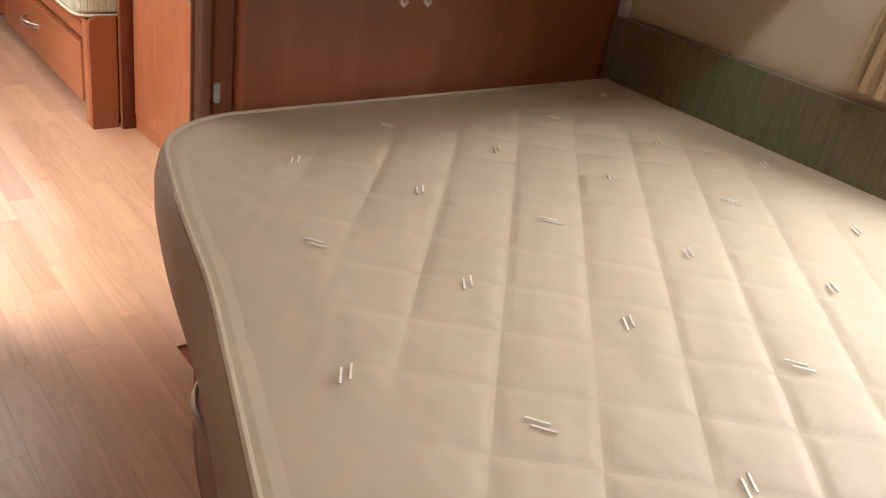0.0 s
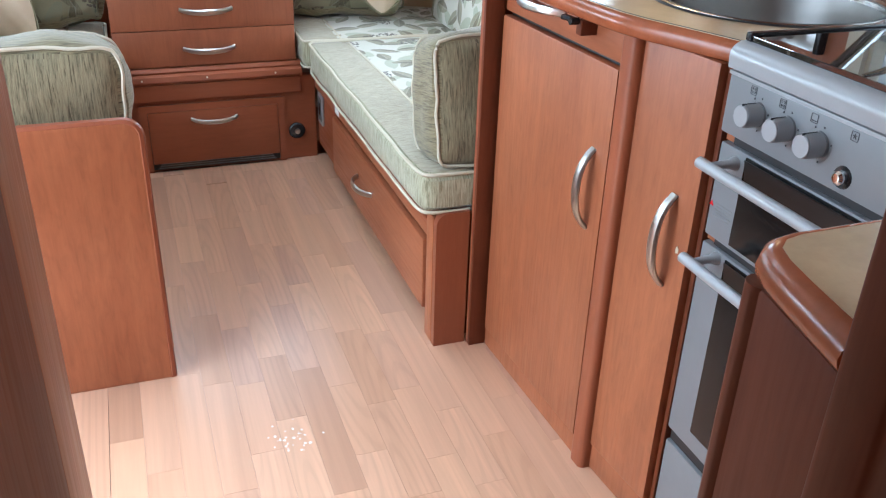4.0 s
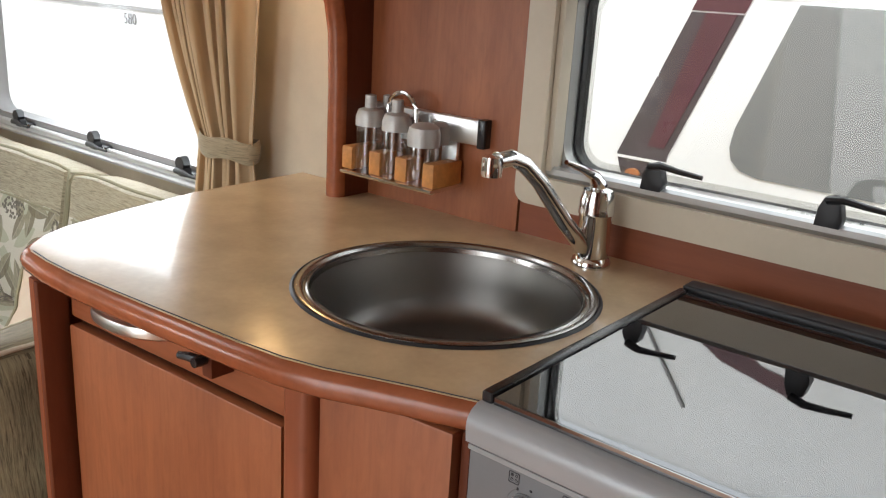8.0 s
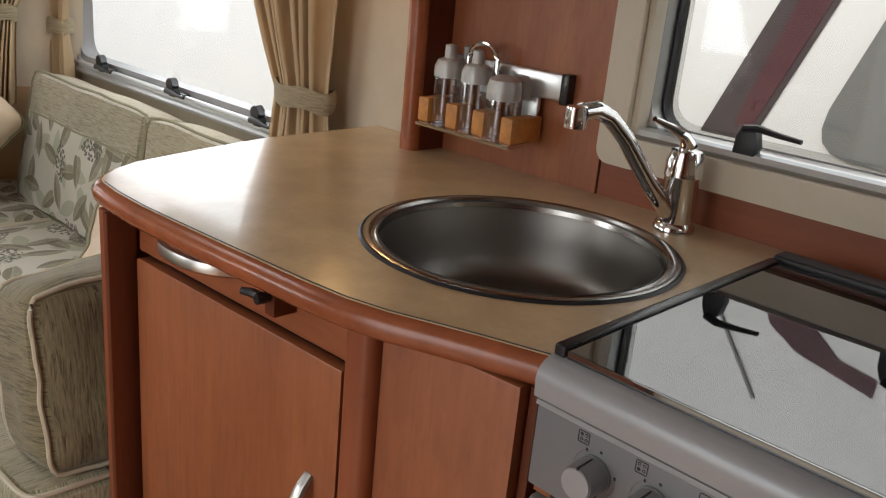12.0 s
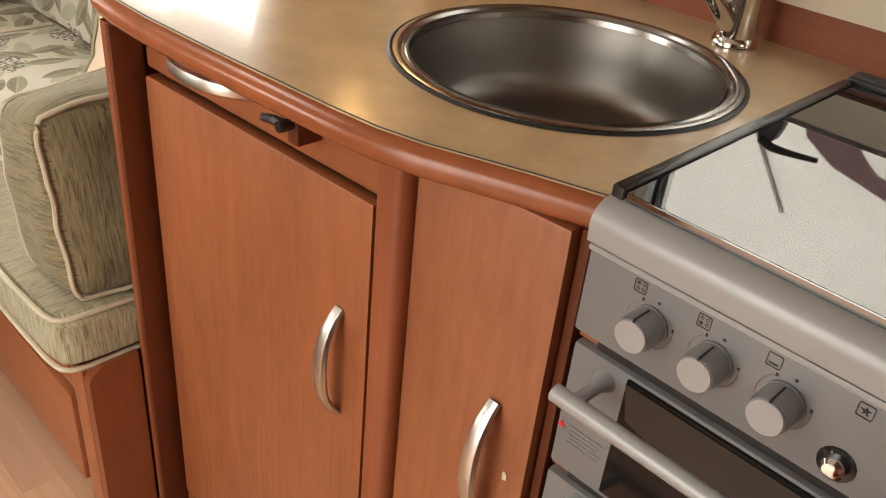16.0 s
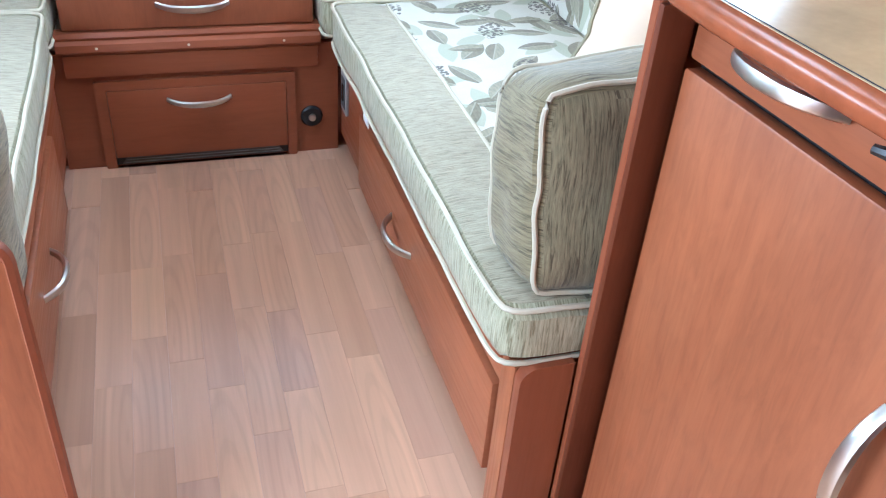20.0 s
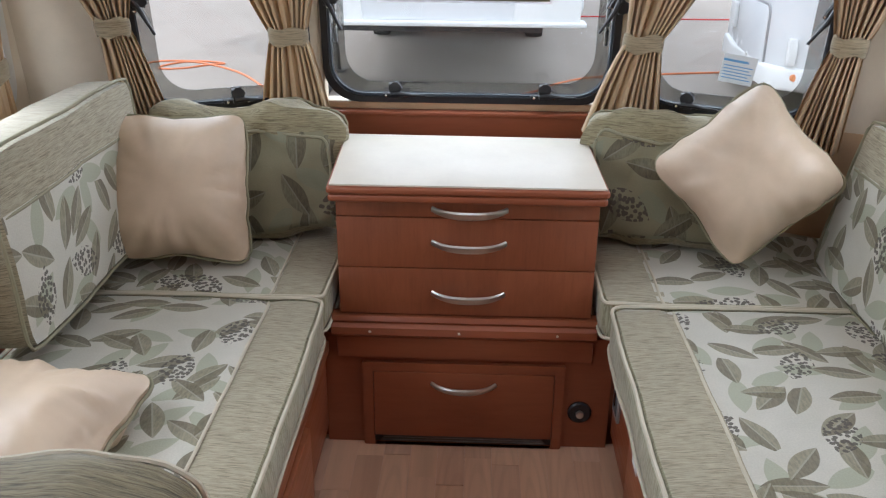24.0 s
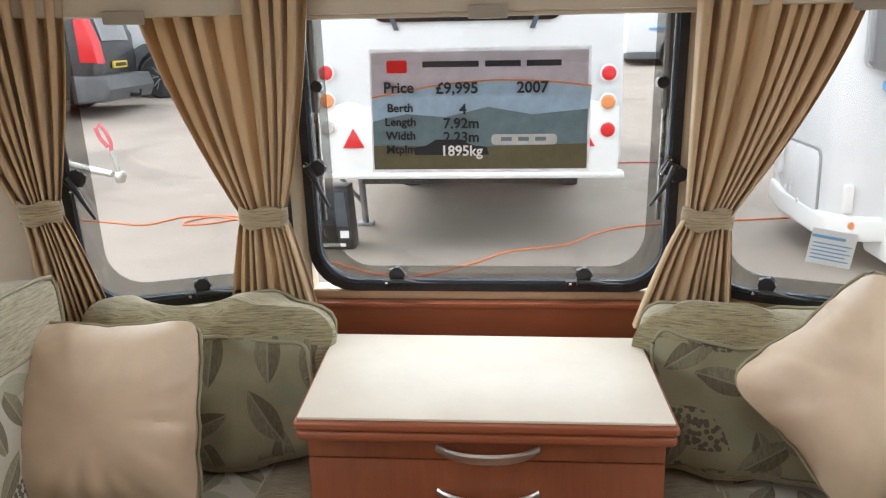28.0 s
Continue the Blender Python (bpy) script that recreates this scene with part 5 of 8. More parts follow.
def overhead(name, y0, y1, label, knob_y, kz=1.463, top=1.776):
    c = thing(name, (0.93, (y0 + y1) / 2, 1.36), label, "overhead cupboard", "overhead cupboards")
    part("carcass", prism([(0.812, 1.362), (1.088, 1.362), (1.088, 1.839), (0.812, 1.839)], y0, y1, "y"), CHERRY, c)
    zs = [1.4255 + (top - 1.4255) * i / 14 for i in range(15)]
    fr = [(face_x(z), z) for z in zs]
    w = abs(y1 - y0)
    ya, yb = min(y0, y1) + 0.0015, max(y0, y1) - 0.0015
    nx = 24
    bm = bmesh.new()
    grid = []
    rows = 34
    for i in range(rows + 1):
        z = zs[0] + (zs[-1] - zs[0]) * i / rows
        row = []
        for j in range(nx + 1):
            y = ya + (yb - ya) * j / nx
            row.append(bm.verts.new((face_x(z), y, z)))
        grid.append(row)
    for i in range(rows):
        for j in range(nx):
            bm.faces.new((grid[i][j], grid[i][j + 1], grid[i + 1][j + 1], grid[i + 1][j]))
    r = bmesh.ops.extrude_face_region(bm, geom=bm.faces[:])
    bmesh.ops.translate(bm, verts=[g for g in r["geom"] if isinstance(g, bmesh.types.BMVert)], vec=(0.018, 0, 0))
    d = part("door", bm, CHERRY_H, c, "bowed cherry door with an arched fielded panel")
    # raised frame: stiles, top rail and arched bottom rail, each a thin proud piece
    t = 0.0045

    def strip(pts_low, pts_high, name_):
        b = bmesh.new()
        lo = [(b.verts.new((face_x(z) - t, y, z)), b.verts.new((face_x(z) + 0.002, y, z))) for y, z in pts_low]
        hi = [(b.verts.new((face_x(z) - t, y, z)), b.verts.new((face_x(z) + 0.002, y, z))) for y, z in pts_high]
        for k in range(len(lo) - 1):
            b.faces.new((lo[k][0], lo[k + 1][0], hi[k + 1][0], hi[k][0]))
            b.faces.new((lo[k][0], lo[k][1], lo[k + 1][1], lo[k + 1][0]))
            b.faces.new((hi[k][0], hi[k][1], hi[k + 1][1], hi[k + 1][0]))
        b.faces.new((lo[0][0], lo[0][1], hi[0][1], hi[0][0]))
        b.faces.new((lo[-1][0], lo[-1][1], hi[-1][1], hi[-1][0]))
        part(name_, b, CHERRY_H if "rail" in name_ else CHERRY, d)

    s = 0.036
    n = 16
    zz = [1.4255 + (top - 1.4255) * i / n for i in range(n + 1)]
    strip([(ya, z) for z in zz], [(ya + s, z) for z in zz], "stile")
    strip([(yb - s, z) for z in zz], [(yb, z) for z in zz], "stile")
    yy = [ya + s + 0.0005 + (yb - ya - 2 * s - 0.001) * i / 20 for i in range(21)]
    strip([(y, top - 0.034) for y in yy], [(y, top) for y in yy], "top_rail")
    strip([(y, 1.4255) for y in yy], [(y, 1.466 + 0.024 * math.sin(math.pi * i / 20)) for i, y in enumerate(yy)], "bottom_rail")
    # dark line that draws the shade at the fielded panel's edge
    a_, b_ = ya + s, yb - s
    run = [(a_, 1.466)] + [(y, 1.466 + 0.024 * math.sin(math.pi * i / 20)) for i, y in enumerate(yy)] + [(b_, 1.466), (b_, (1.466 + top - 0.034) / 2), (b_, top - 0.034), ((a_ + b_) / 2, top - 0.034), (a_, top - 0.034), (a_, (1.466 + top - 0.034) / 2)]
    part("panel_bead", tube([(face_x(z) - 0.0022, y, z) for y, z in run], 0.0024, 6, closed=True), DARK, d, "dark line for the shade round the panel")
    # oval push knob
    kx = face_x(kz) - t
    ov = [(0.0145 * math.cos(a), 0.0225 * math.sin(a)) for a in [2 * math.pi * i / 24 for i in range(24)]]
    plate = part("knob_plate", prism([(knob_y + p, kz - 0.006 + q) for p, q in ov], kx - 0.004, kx + 0.003, "x", 0.0015), CREAM_PLASTIC, d, "oval cream push-lock plate")
    part("knob_rim", prism([(knob_y + p * 1.1, kz - 0.006 + q * 1.07) for p, q in ov], kx - 0.002, kx + 0.002, "x"), STEEL_DARK, plate)
    part("knob", lathe([(0.0115, 0.0), (0.0115, -0.008), (0.009, -0.011), (0.0, -0.012)], (kx - 0.004, knob_y, kz + 0.001), 18, "x"), CREAM_PLASTIC, plate)
    return c


overhead("overhead_cupboard", -0.6405, -0.032, "cherry overhead kitchen cupboard with bowed door", -0.345)
overhead("overhead_cupboard", -1.290, -0.6425, "cherry overhead kitchen cupboard beside the post", -0.925, 1.458)
fas = thing("overhead_fascia", (0.78, -0.65, 1.36), "rounded cherry fascia under the kitchen cupboards", "fascia")
part("fascia", prism([(0.815, 1.358), (0.800, 1.353), (0.777, 1.358), (0.764, 1.372), (0.758, 1.392), (0.758, 1.417), (0.80, 1.422)], -1.29, -0.030, "y"), EDGE_H, fas)
part("cornice", prism([(0.83, 1.779), (0.789, 1.779), (0.792, 1.80), (0.797, 1.82), (0.804, 1.839), (0.83, 1.839)], -1.29, -0.030, "y"), CHERRY_H, fas, "curved cherry top rail")

# strip light
lampo = thing("strip_light", (0.76, -0.5, 1.35), "silver tubular strip light with black end and switches", "lamp")
A, B = Vector((0.742, -0.350, 1.370)), Vector((0.783, -0.676, 1.368))
part("tube_body", tube([A, A + (B - A) * 0.03, A + (B - A) * 0.5, B], [0.018, 0.0235, 0.0235, 0.023], 16), SATIN, lampo)
part("end_cap", tube([B, B + Vector((0.003, -0.03, 0.0)), B + Vector((0.02, -0.075, -0.015))], [0.0235, 0.021, 0.007], 14), BLACK_GLOSS, lampo)
part("visor", prism([(-0.69, 1.350), (-0.80, 1.350), (-0.77, 1.358), (-0.73, 1.372)], 0.756, 0.778, "x"), SMOKED, lampo, "smoked plastic visor")
for f in (0.70, 0.80, 0.90):
    p = A.lerp(B, f) + Vector((-0.0215, 0, -0.006))
    sw = part("switch", lathe([(0.008, 0.004), (0.008, -0.004), (0.006, -0.005), (0.0, -0.006)], p, 14, "x"), BLACK_GLOSS, lampo)
    part("rocker", box(p.x - 0.0085, p.x - 0.005, p.y - 0.002, p.y + 0.002, p.z - 0.005, p.z + 0.005), CHROME, sw)
p = A.lerp(B, 0.08) + Vector((-0.0232, 0, 0.002))
part("maker_mark", box(p.x - 0.0004, p.x + 0.001, p.y - 0.034, p.y - 0.002, p.z - 0.002, p.z + 0.002), INK_GREY, lampo)

# rails on the back panel, hooks, spice rack
BPX = XR - 0.022
rail = thing("hook_rail", (BPX, -0.20, 1.32), "short aluminium rail with two hanging hooks", "hook rail")
part("rail", box(BPX - 0.016, BPX, -0.330, -0.028, 1.318, 1.336, 0.003), ALU, rail)
part("rail_end", box(BPX - 0.018, BPX, -0.345, -0.330, 1.314, 1.338, 0.003), BLACK_GLOSS, rail)
for y in (-0.130, -0.190):
    bm = box(BPX - 0.024, BPX - 0.016, y - 0.010, y + 0.010, 1.285, 1.332, 0.002)
    tube([(BPX - 0.020, y, 1.287), (BPX - 0.030, y, 1.272), (BPX - 0.040, y, 1.280)], 0.006, 8, bm=bm)
    part("hook", bm, SATIN, rail)

rack = thing("spice_rack", (1.03, -0.15, 0.945), "wire spice rack with amber wooden blocks", "spice rack")
part("wall_rail", box(BPX - 0.018, BPX, -0.285, -0.030, 1.030, 1.072, 0.004), ALU, rack)
part("rail_end", box(BPX - 0.020, BPX, -0.300, -0.285, 1.026, 1.074, 0.003), BLACK_GLOSS, rack)
part("bracket", box(BPX - 0.020, BPX - 0.012, -0.246, -0.214, 0.965, 1.03, 0.002), ALU, rack)
RX0, RX1, RY0, RY1 = 0.985, BPX - 0.008, -0.248, -0.042
part("wire", tube([(RX1, RY0, 0.958), (RX0, RY0, 0.955), (RX0, RY1, 0.955), (RX1, RY1, 0.958)], 0.004, 8), CHROME, rack)
part("wire_base", tube([(RX1, -0.145, 0.953), (RX0, -0.145, 0.953)], 0.003, 6), CHROME, rack)
for y in (-0.238, -0.178, -0.118, -0.052):
    w = 0.012 if y in (-0.238, -0.052) else 0.013
    part("block", box(RX0 + 0.001, RX1 - (0.0 if w == 0.012 else 0.03), y - w, y + w, 0.960, 1.000, 0.003), CORK, rack, "amber wooden divider")
part("carry_loop", tube([(1.03, -0.105, 0.96), (1.03, -0.105, 1.068)] + [(1.03, -0.137 + 0.032 * math.cos(radians(a)), 1.068 + 0.032 * math.sin(radians(a))) for a in range(15, 181, 15)] + [(1.03, -0.169, 1.00)], 0.004, 8), CHROME, rack)


def jar(x, y, tall, r, top):
    j = thing("spice_jar", (x, y, 0.958), "clear glass spice jar with a frosted grey cap", "jar", "jars in the spice rack")
    part("glass", lathe([(0.0, 0.958), (r, 0.958), (r, 0.958 + tall * 0.55), (r * 0.97, 0.958 + tall * 0.62), (0.0, 0.958 + tall * 0.62)], (x, y, 0), 18), JAR_GLASS, j, "clear glass")
    if top:
        prof = [(r * 1.03, 0.60), (r * 1.03, 0.72), (r * 0.85, 0.80), (r * 0.42, 0.83), (r * 0.40, 0.98), (0.0, 1.0)]
    else:
        prof = [(r * 1.04, 0.60), (r * 1.05, 0.78), (r * 0.95, 0.88), (r * 0.6, 0.94), (0.0, 0.95)]
    part("cap", lathe([(p, 0.958 + q * tall) for p, q in prof], (x, y, 0), 18), FROST, j, "frosted grey cap")


jar(1.008, -0.085, 0.135, 0.0245, True)
jar(1.008, -0.147, 0.135, 0.0245, True)
jar(1.008, -0.208, 0.108, 0.0265, False)
jar(1.050, -0.085, 0.132, 0.020, True)
jar(1.050, -0.147, 0.108, 0.020, False)
jar(1.050, -0.208, 0.108, 0.020, False)

# little reading spot below the swept panel
SLX, SLY, SLZ = 0.985, 0.168, 1.303
spot = thing("spot_lamp", (SLX, SLY, 1.36), "small warm spot lamp under the locker", "lamp")
part("stem", tube([(SLX + 0.006, SLY, 1.364), (SLX + 0.003, SLY, SLZ + 0.022)], 0.006, 8), SATIN, spot)
T_SPOT = Matrix.Translation((SLX, SLY, SLZ)) @ pose(0, 0, 0, 12, 0, -41)
part("shade", placed(lathe([(0.008, 0.034), (0.018, 0.026), (0.0245, 0.006), (0.0255, -0.004), (0.0232, -0.004), (0.0225, 0.004)], (0, 0, 0), 20, "y", caps=False), T_SPOT), SATIN, spot)
part("bulb", placed(lathe([(0.0, 0.004), (0.0215, 0.003), (0.0215, -0.002), (0.014, -0.009), (0.0, -0.012)], (0, 0, 0), 20, "y"), T_SPOT), GLOW, spot, "glowing warm bulb")
pl = bpy.data.lights.new("spot_glow", "POINT")
pl.energy, pl.color, pl.shadow_soft_size = 0.45, (1.0, 0.72, 0.42), 0.02
plo = new("spot_glow", pl)
plo.location = (SLX - 0.035, SLY - 0.04, SLZ - 0.015)

# ---- lounge ----
def seat_pick(border, sign):
    def pick(c, n):
        if n[2] > 0:
            return 1 if sign * (c.x - border) > 0 else 0
        return 2
    return pick


def seat(name, x0, x1, y0, y1, border, label, sign):
    """A box seat cushion: ribbed band at the aisle side, leaf print behind it."""
    z0, z1 = 0.348, 0.446
    mid = Vector(((x0 + x1) / 2, (y0 + y1) / 2, (z0 + z1) / 2))
    size = (abs(x1 - x0), abs(y1 - y0), z1 - z0)
    s = thing(name, (mid.x, mid.y, z0), label, "seat cushion", "sofa seat cushions")
    args = dict(k=22, puff=(0.004, 0.004, 0.012), wave=0.003, seed=mid.y * 3 + mid.x)
    bm = cushion_bm(size, (30, 44, 6), pick=seat_pick(border - mid.x, sign), **args)
    for v in bm.verts:
        d = (v.co.x - (border - mid.x))
        if v.co.z > 0.03:
            v.co.z -= 0.007 * math.exp(-(d / 0.012) ** 2)
    part("cover", placed(bm, Matrix.Translation(mid)), [SAGE, LEAFY, SAGE_V], s)
    for lev in (0.95, -0.95):
        part("piping", placed(piping_bm(size, 2, lev, r=0.0042, n=44, **args), Matrix.Translation(mid)), PIPING, s, "pale piping cord")
    seam = []
    for i in range(25):
        p = Vector((border - mid.x, -size[1] / 2 * 0.985 + size[1] * 0.985 * i / 24, 0))
        q = puff_point((p.x / size[0] * 2, p.y / size[1] * 2, 1), [c / 2 for c in size], args["k"], args["puff"], args["wave"], args["seed"])
        seam.append(q + mid - Vector((0, 0, 0.004)))
    part("seam_cord", tube(seam, 0.0035, 6), PIPING, s, "pale piping between band and print")
    return s


seat("seat_cushion", 0.328, 0.93, 0.010, 1.236, 0.462, "sage and leaf-print sofa seat cushion beside the kitchen", 1)
seat("seat_cushion", 0.318, 0.93, 1.242, 1.66, 0.450, "sage and leaf-print corner seat cushion by the window", 1)
seat("seat_cushion", -0.304, -0.90, 0.092, 1.236, -0.424, "sage and leaf-print sofa seat cushion by the doorway", -1)
seat("seat_cushion", -0.308, -0.90, 1.242, 1.66, -0.430, "sage and leaf-print corner seat cushion by the window", -1)


def back_cushion(y0, y1, sign, label, lean=11, zc=0.618, xc=0.95):
    size = (0.13, y1 - y0, 0.37)
    s = thing("back_cushion", (sign * xc, (y0 + y1) / 2, 0.44), label, "back cushion", "sofa back cushions")
    args = dict(k=18, puff=(0.008, 0.003, 0.003), wave=0.005, seed=y0 * 5 + sign)
    bm = cushion_bm(size, (4, 16, 14), pick=lambda c, n: (0 if c.z > 0.075 else 1) if n[0] * sign < 0 else 0, **args)
    M_ = Matrix.Translation((sign * xc, (y0 + y1) / 2, zc)) @ pose(0, 0, 0, 0, sign * lean, 0)
    part("cover", placed(bm, M_), [SAGE, LEAFY], s)
    part("piping", placed(piping_bm(size, 0, -sign * 0.90, r=0.004, **args), M_), PIPE_GREEN, s, "sage piping cord")
    half = [c / 2 for c in size]
    seam = [M_ @ (puff_point((-sign, -0.98 + 1.96 * i / 16, 0.075 / half[2]), half, 10, args["puff"], args["wave"], args["seed"])) for i in range(17)]
    part("seam_cord", tube(seam, 0.0035, 6), PIPE_GREEN, s)


back_cushion(0.02, 0.80, 1, "sage-topped leaf-print back cushion beside the kitchen")
back_cushion(0.81, 1.48, 1, "sage-topped leaf-print back cushion under the side window")
back_cushion(0.12, 0.84, -1, "sage-topped leaf-print back cushion by the doorway")
back_cushion(0.85, 1.50, -1, "sage-topped leaf-print back cushion under the side window", lean=4, zc=0.690, xc=0.845)


def front_cushion(x, label, turn):
    size = (0.49, 0.13, 0.32)
    s = thing("front_cushion", (x, 1.62, 0.446), label, "back cushion", "front back cushions")
    args = dict(k=9, puff=(0.006, 0.030, 0.008), wave=0.030, seed=x * 7)

    def face(c, n):
        edge_top = 0.098 - 0.05 * max(0, (abs(c.x) - 0.185) / 0.05) ** 2
        return 1 if (n[1] < 0 and c.z < edge_top and abs(c.x) < 0.228) else 0

    bm = cushion_bm(size, (36, 8, 28), pick=face, **args)
    M_ = Matrix.Translation((x, 1.60, 0.615)) @ pose(0, 0, 0, -14, 0, turn)
    part("cover", placed(bm, M_), [SAGE_SHADED, LEAFY_SHADED], s)
    part("piping", placed(piping_bm(size, 1, 0.55, r=0.004, **args), M_), PIPE_GREEN, s, "sage piping cord")
    half = [c / 2 for c in size]
    arch = [(-0.226, -0.14 + 0.19 * i / 6) for i in range(6)] + [(-0.226 + 0.042 * (1 - math.cos(radians(a))), 0.052 + 0.046 * math.sin(radians(a))) for a in range(0, 91, 15)]
    arch = arch + [(-0.15 + 0.1 * i, 0.098) for i in range(4)] + [(-a, b) for a, b in arch[::-1]]
    cord = [M_ @ (puff_point((a / half[0], -1, b / half[2]), half, args["k"], args["puff"], args["wave"], args["seed"]) + Vector((0, -0.002, 0))) for a, b in arch]
    part("panel_piping", tube(cord, 0.0042, 6), PIPE_GREEN, s, "sage piping round the printed panel")


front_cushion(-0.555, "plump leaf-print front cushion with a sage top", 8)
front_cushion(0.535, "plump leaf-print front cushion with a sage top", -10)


def pillow(at, turn, spin, side, label, lean=-22, thick=0.19, name="scatter_pillow"):
    """A square scatter pillow with pinched corners; spin turns it in its own plane."""
    s = thing(name, at, label, "pillow", "beige scatter pillows")
    size = (side, thick, side)
    seed0 = at[0] * 9 + at[1]

    def warp(c):
        u, v = min(1, abs(c.x) / (side / 2)), min(1, abs(c.z) / (side / 2))
        thin = max(0.13, (1 - u ** 3.4) * (1 - v ** 3.4)) ** 0.55
        pull = 1 - 0.055 * ((1 - u) * v ** 2 + (1 - v) * u ** 2) * 1.6
        edge = max(u, v)
        a = math.atan2(c.z, c.x)
        fold = noise.noise(Vector((4.6 * math.cos(a), 4.6 * math.sin(a) + seed0, edge * 0.8)))
        fine = noise.noise(Vector((11 * math.cos(a), 11 * math.sin(a) - seed0, edge)))
        sag = noise.noise(Vector((c.x * 9, c.z * 9, seed0))) * (1 - edge ** 4)
        crease = (0.019 * fold + 0.007 * fine) * edge ** 2.2 * (1 - edge ** 9) + 0.007 * sag
        rim = 1 + 0.020 * noise.noise(Vector((5.5 * math.cos(a) + seed0, 5.5 * math.sin(a), 0.0))) * edge ** 4
        return Vector((c.x * pull * rim, c.y * thin + crease * (1 if c.y > 0 else -1), c.z * pull * rim))

    args = dict(k=9, puff=(0, 0.016, 0), wave=0.012, seed=at[0] * 9 + at[1], warp=warp)
    M_ = Matrix.Translation(at) @ pose(0, 0, 0, 0, 0, turn) @ pose(0, 0, 0, lean, 0, 0) @ pose(0, 0, 0, 0, spin, 0)
    part("cover", placed(cushion_bm(size, (36, 5, 36), **args), M_), BEIGE, s)
    part("piping", placed(piping_bm(size, 1, 0.0, r=0.0035, **args), M_), PIPE_GREEN, s, "sage piping cord")


pillow((-0.678, 1.40, 0.640), 10, 2, 0.345, "beige satin scatter pillow with sage piping")
pillow((0.652, 1.43, 0.690), -12, 47, 0.318, "beige satin scatter pillow standing on its corner")


def bolster(at, size, turn, label, lean=0):
    s = thing("arm_cushion", (at[0], at[1], 0.446), label, "arm cushion", "sofa arm cushions")
    args = dict(k=10, puff=(0.008, 0.034, 0.012), wave=0.015, seed=at[0] * 4)
    bm = cushion_bm(size, (20, 8, 20), pick=lambda c, n: 1 if n[1] else 0, **args)
    M_ = Matrix.Translation(at) @ pose(0, 0, 0, lean, 0, turn)
    part("cover", placed(bm, M_), [SAGE_COARSE, SAGE_COARSE_V], s)
    for lev in (-0.93, 0.93):
        part("piping", placed(piping_bm(size, 1, lev, r=0.0038, n=22, **args), M_), PIPING, s, "pale piping cord")


bolster((0.583, 0.126, 0.580), (0.43, 0.155, 0.290), 0, "sage ribbed arm cushion against the kitchen cabinet", -10)
bolster((-0.505, 0.188, 0.594), (0.50, 0.150, 0.290), 0, "sage ribbed arm cushion behind the wooden end", -4)
pillow((0.76, 0.42, 0.56), 10, 45, 0.34, "beige scatter pillow behind the arm cushion", -50)
pillow((-0.690, 0.63, 0.500), -6, 0, 0.325, "beige scatter pillow lying behind the arm cushion", -86, 0.125)


# sofa bases
def sofa_base(sign, xf, y0, label):
    s = thing("sofa_bench", (sign * 0.7, 0.65, 0), label, "sofa base", "sofa bases")
    xw = XR - 0.005 if sign > 0 else XL + 0.005
    a, b = sorted((xf + sign * 0.016, xw))
    part("body", box(a, b, y0 + 0.02, 1.30, 0.056, 0.335), EDGE, s)
    # Added board, coloured dark for the shaded recess below the drawer.
    part("toe_board", box(*sorted((xf + sign * 0.075, xf + sign * 0.09)), y0 + 0.03, 1.29, 0.0, 0.055), DARK, s, "dark board set back for the shade under the base")
    f0, f1 = sorted((xf, xf + sign * 0.0155))
    for (ya, yb, za, zb) in ((y0 + 0.012, 1.30, 0.268, 0.338), (y0 + 0.012, y0 + 0.075, 0.056, 0.267), (1.02, 1.30, 0.056, 0.267)):
        part("frame_piece", box(f0, f1, ya, yb, za, zb, 0.003), EDGE_H, s)
    d0, d1 = sorted((xf - sign * 0.016, xf + sign * 0.010))
    dr = part("drawer_front", box(d0, d1, y0 + 0.080, 1.015, 0.062, 0.252, 0.007), CHERRY_H, s, "long cherry drawer front")
    part("drawer_lip", box(*sorted((xf - sign * 0.002, xf + sign * 0.010)), y0 + 0.070, 1.025, 0.2555, 0.2665, 0.002), DARK, s)
    part("corner_strip", box(*sorted((xf - sign * 0.013, xf - sign * 0.0005)), y0 + 0.0195, y0 + 0.066, 0.0, 0.338, 0.004), CHERRY, s, "upright moulding beside the drawer")
    part("rail_moulding", box(*sorted((xf - sign * 0.010, xf - sign * 0.0005)), y0 + 0.0665, 1.30, 0.2675, 0.2985, 0.004), CHERRY_H, s)
    for y in (0.18, 0.62, 1.10):
        part("foot", prism([(y - 0.04, 0.0555), (y + 0.04, 0.0555), (y + 0.018, 0.0), (y - 0.018, 0.0)], *sorted((xf + sign * 0.050, xf + sign * 0.070)), "x"), DARK, s)
    bow_handle("drawer_handle", (xf - sign * 0.014, 0.690, 0.172), (xf - sign * 0.014, 0.535, 0.172), (-sign, 0, 0), dr, 0.0085, rise=0.034)
    return s


rb = sofa_base(1, 0.372, 0.0, "cherry sofa base with a long drawer beside the kitchen")
part("end_panel", prism([(0.360, 0.0), (0.440, 0.0), (0.440, 0.352), (0.395, 0.352)] + arc(0.388, 0.324, 0.028, 90, 180, 6), -0.002, 0.018, "y"), EDGE, rb, "cherry end panel with a rounded corner")
part("step_strip", box(0.3605, 0.3715, 0.067, 1.30, 0.300, 0.312, 0.003), EDGE_H, rb)
sk = part("side_socket", prism(round_rect(1.200, 1.266, 0.150, 0.262, 0.006, 2), 0.364, 0.3715, "x", 0.002), RAIL_SILVER, rb, "metal-framed switch plate")
